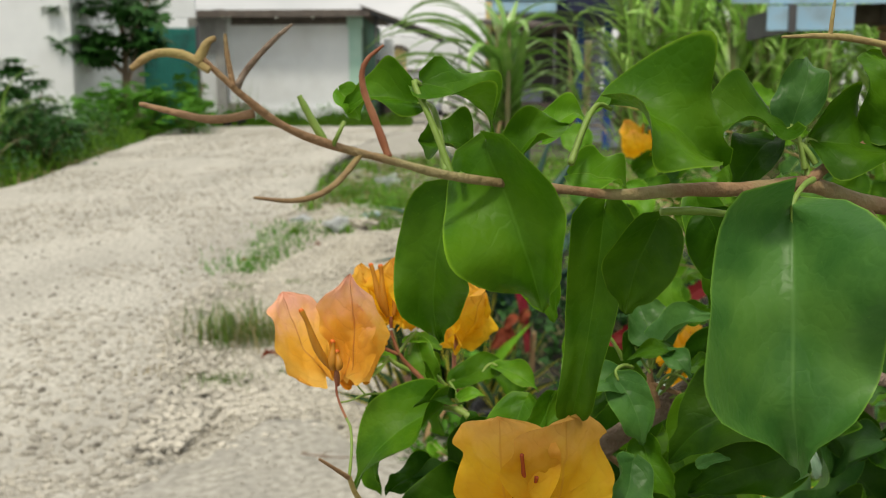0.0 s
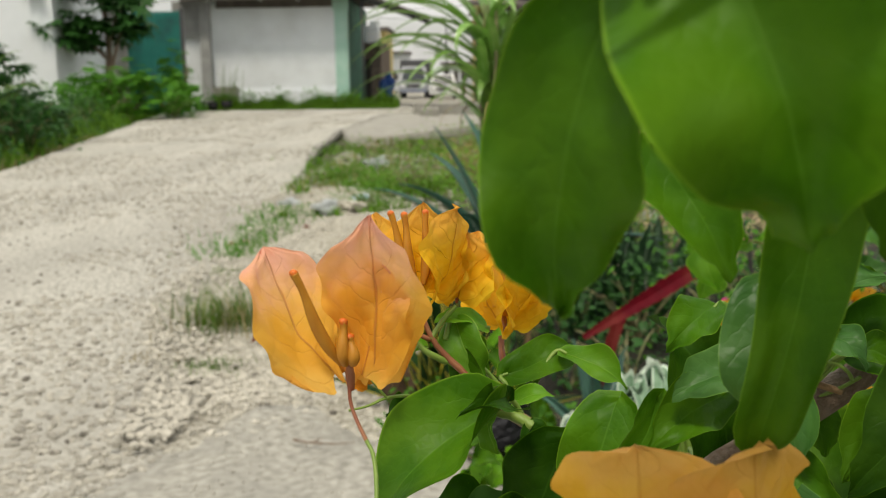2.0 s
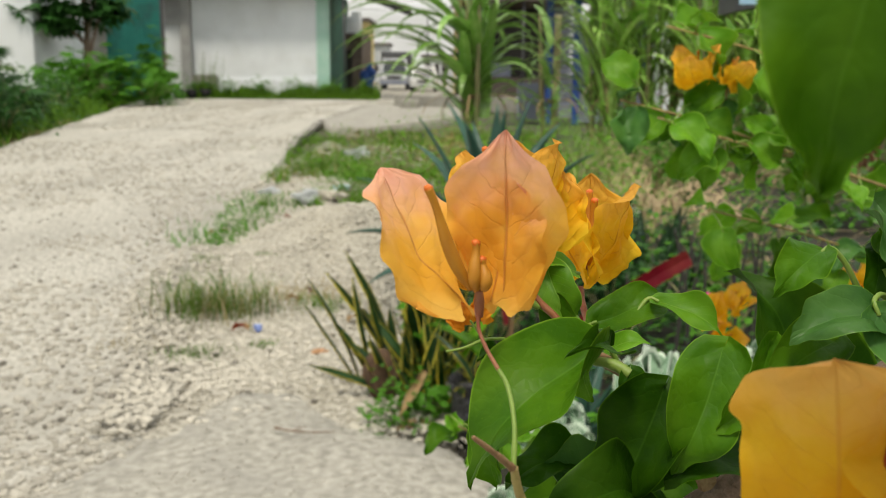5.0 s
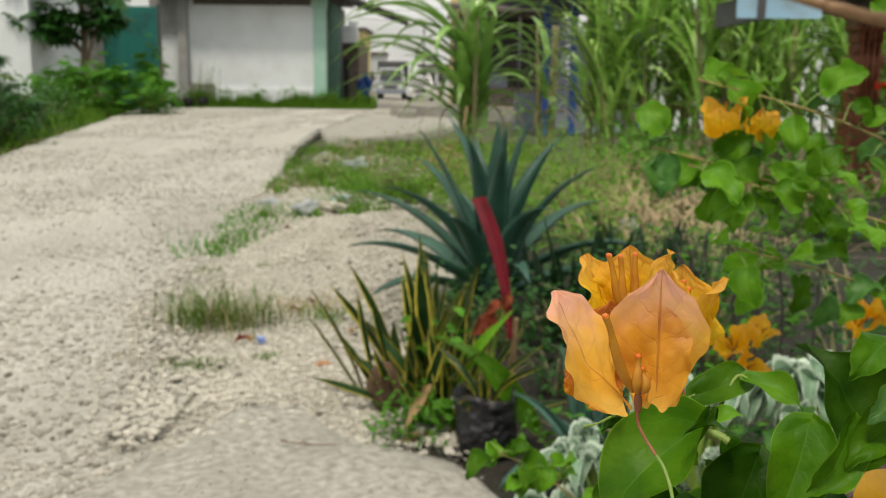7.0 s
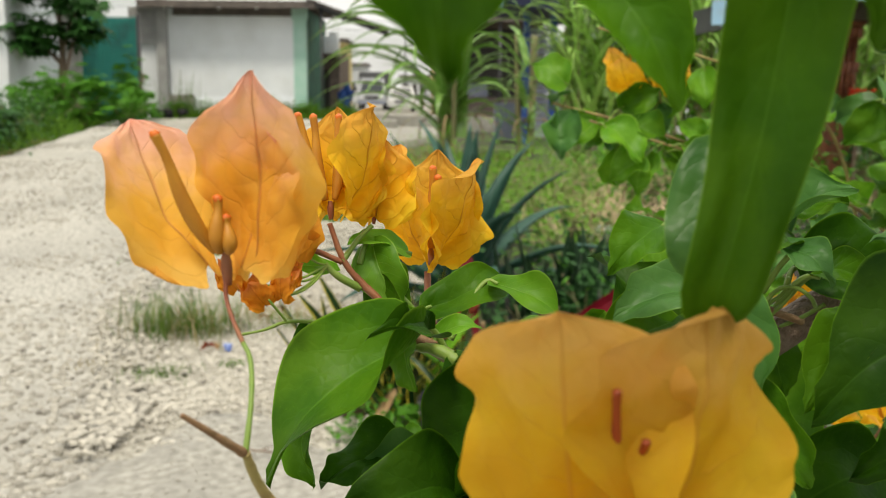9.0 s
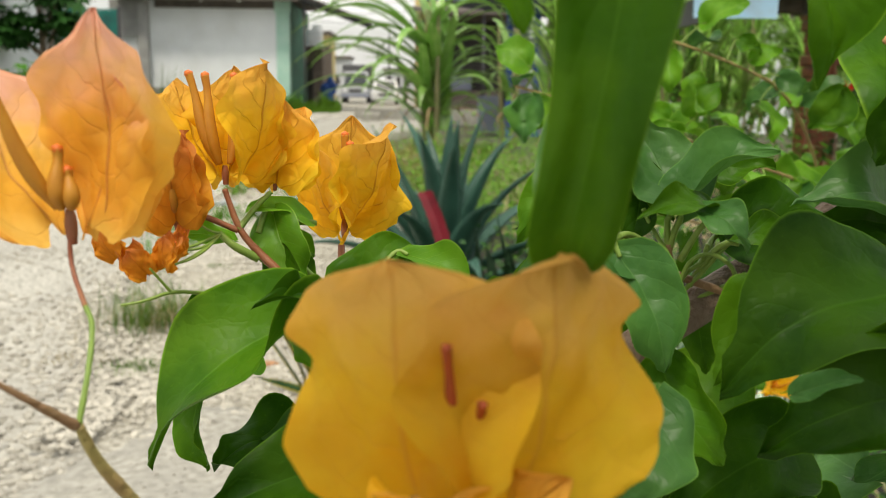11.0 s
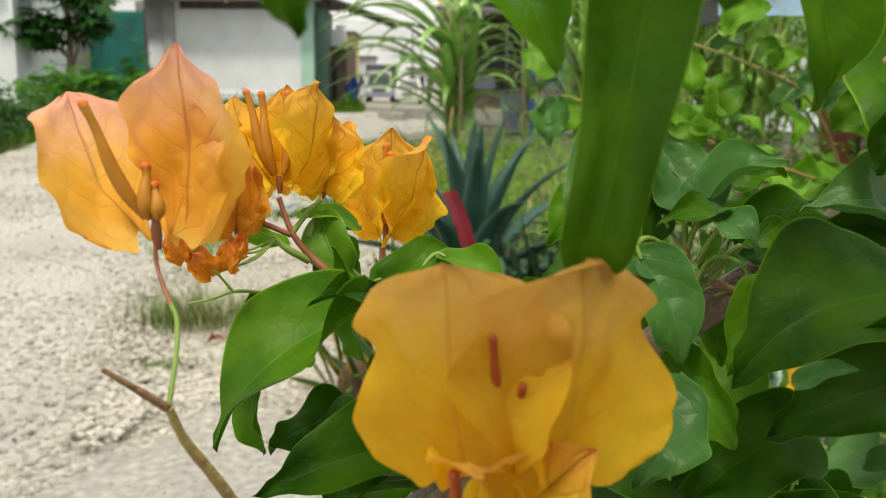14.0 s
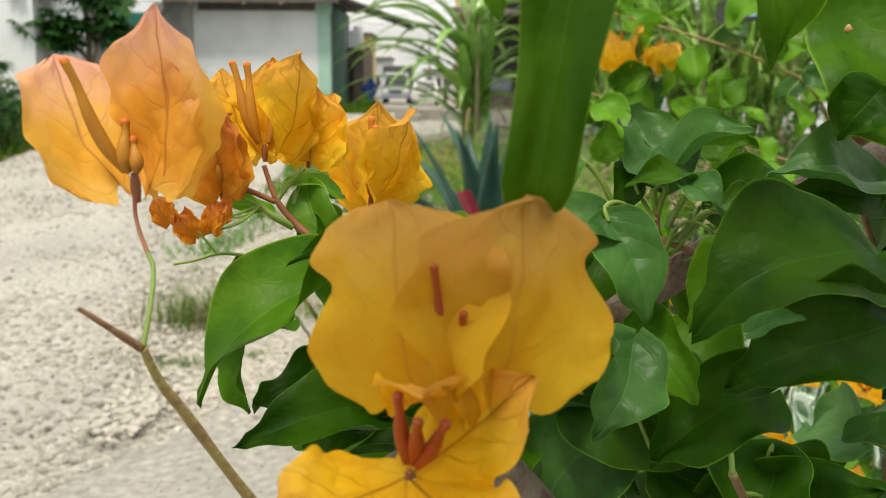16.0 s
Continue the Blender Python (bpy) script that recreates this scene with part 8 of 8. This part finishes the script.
# dark stems and undergrowth of the bed
bed = thing("bed_plant", (0.95, 3.6, 0), "dark upright thin-stemmed plant in the bed", "plant")
for i in range(14):
    x, y = 0.95 + 0.16 * math.sin(i * 2.1) + 0.02 * i, 3.6 + 0.2 * math.cos(i * 1.7)
    part("stem", tube([(x, y, -0.02), (x + 0.02, y, 0.3), (x + 0.06 * math.sin(i), y, 0.62)], [0.008, 0.007, 0.004], 6, 0.1, i), M_DARK, bed)
for i, (x, y, z, r, n, m) in enumerate([(0.66, 3.6, 0.10, 0.28, 150, M_TREE_LEAF), (1.15, 3.9, 0.15, 0.40, 520, M_WEED), (0.9, 3.0, 0.12, 0.30, 360, M_TREE_LEAF), (1.3, 2.6, 0.2, 0.35, 380, M_TREE_LEAF), (0.62, 2.6, 0.10, 0.24, 160, M_WEED), (1.5, 5.2, 0.2, 0.5, 600, M_WEED), (0.5, 4.4, 0.1, 0.3, 160, M_TREE_LEAF), (0.44, 3.6, 0.10, 0.22, 110, M_TREE_LEAF), (0.42, 2.9, 0.06, 0.16, 110, M_WEED), (0.8, 4.2, 0.2, 0.4, 600, M_TREE_LEAF), (1.3, 4.6, 0.2, 0.45, 600, M_TREE_LEAF), (1.6, 3.6, 0.25, 0.5, 600, M_TREE_LEAF), (0.12, 4.45, 0.12, 0.24, 220, M_TREE_LEAF), (0.3, 4.2, 0.1, 0.26, 220, M_TREE_LEAF), (0.0, 5.0, 0.08, 0.2, 140, M_TREE_LEAF), (0.75, 5.0, 0.15, 0.3, 260, M_TREE_LEAF), (0.6, 1.5, 0.15, 0.35, 420, M_WEED), (1.1, 1.0, 0.15, 0.4, 420, M_TREE_LEAF), (0.6, 0.3, 0.12, 0.35, 380, M_WEED), (1.2, 1.9, 0.2, 0.4, 420, M_WEED)]):
    leafy("undergrowth", "low dark green undergrowth in the garden bed", (x, y, z), r, n, 0.045, m, "undergrowth", 12, 0.5, 0.36)
place("pink_bloom", as_mesh("pink_bloom", blob((0.93, 3.28, 0.40), 0.016, (0.8, 0.8, 1.7), 0.2, 1, 2)), M_PINK)
tagged(bpy.data.objects["pink_bloom"], "small pink bud above the bed", "flower")
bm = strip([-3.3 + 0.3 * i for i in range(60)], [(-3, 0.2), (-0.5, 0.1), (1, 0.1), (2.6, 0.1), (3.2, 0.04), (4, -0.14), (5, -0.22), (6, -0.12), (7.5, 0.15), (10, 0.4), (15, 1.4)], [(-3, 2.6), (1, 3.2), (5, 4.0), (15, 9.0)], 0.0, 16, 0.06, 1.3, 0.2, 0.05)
solid("garden_bed", bm, M_SOIL_SHADED, "planted soil bed beside the road, coloured dark as in shade", "ground", "structure", smooth=True)
for i, (x, y, z, r, n) in enumerate([(2.7, 13.7, 0.2, 0.5, 260), (4.2, 13.3, 0.25, 0.6, 300), (6.0, 12.6, 0.4, 0.8, 600), (2.4, 12.0, 0.15, 0.6, 600), (3.8, 11.8, 0.25, 0.9, 1000), (5.2, 11.0, 0.25, 0.9, 900), (2.2, 9.6, 0.2, 0.6, 700), (2.9, 7.6, 0.2, 0.6, 600)]):
    leafy("undergrowth", "green weedy undergrowth below the canes", (x, y, z), r, n, 0.085, M_TREE_LEAF if i < 3 else M_WEED, "undergrowth", 16, 0.5, 0.36)

# fill of the near shrub behind its front leaves, half in the shaded leaf colour
DK = [M_LEAF_SHADED, M_LEAF, M_LEAF_SHADED, M_LEAF_SHEEN]
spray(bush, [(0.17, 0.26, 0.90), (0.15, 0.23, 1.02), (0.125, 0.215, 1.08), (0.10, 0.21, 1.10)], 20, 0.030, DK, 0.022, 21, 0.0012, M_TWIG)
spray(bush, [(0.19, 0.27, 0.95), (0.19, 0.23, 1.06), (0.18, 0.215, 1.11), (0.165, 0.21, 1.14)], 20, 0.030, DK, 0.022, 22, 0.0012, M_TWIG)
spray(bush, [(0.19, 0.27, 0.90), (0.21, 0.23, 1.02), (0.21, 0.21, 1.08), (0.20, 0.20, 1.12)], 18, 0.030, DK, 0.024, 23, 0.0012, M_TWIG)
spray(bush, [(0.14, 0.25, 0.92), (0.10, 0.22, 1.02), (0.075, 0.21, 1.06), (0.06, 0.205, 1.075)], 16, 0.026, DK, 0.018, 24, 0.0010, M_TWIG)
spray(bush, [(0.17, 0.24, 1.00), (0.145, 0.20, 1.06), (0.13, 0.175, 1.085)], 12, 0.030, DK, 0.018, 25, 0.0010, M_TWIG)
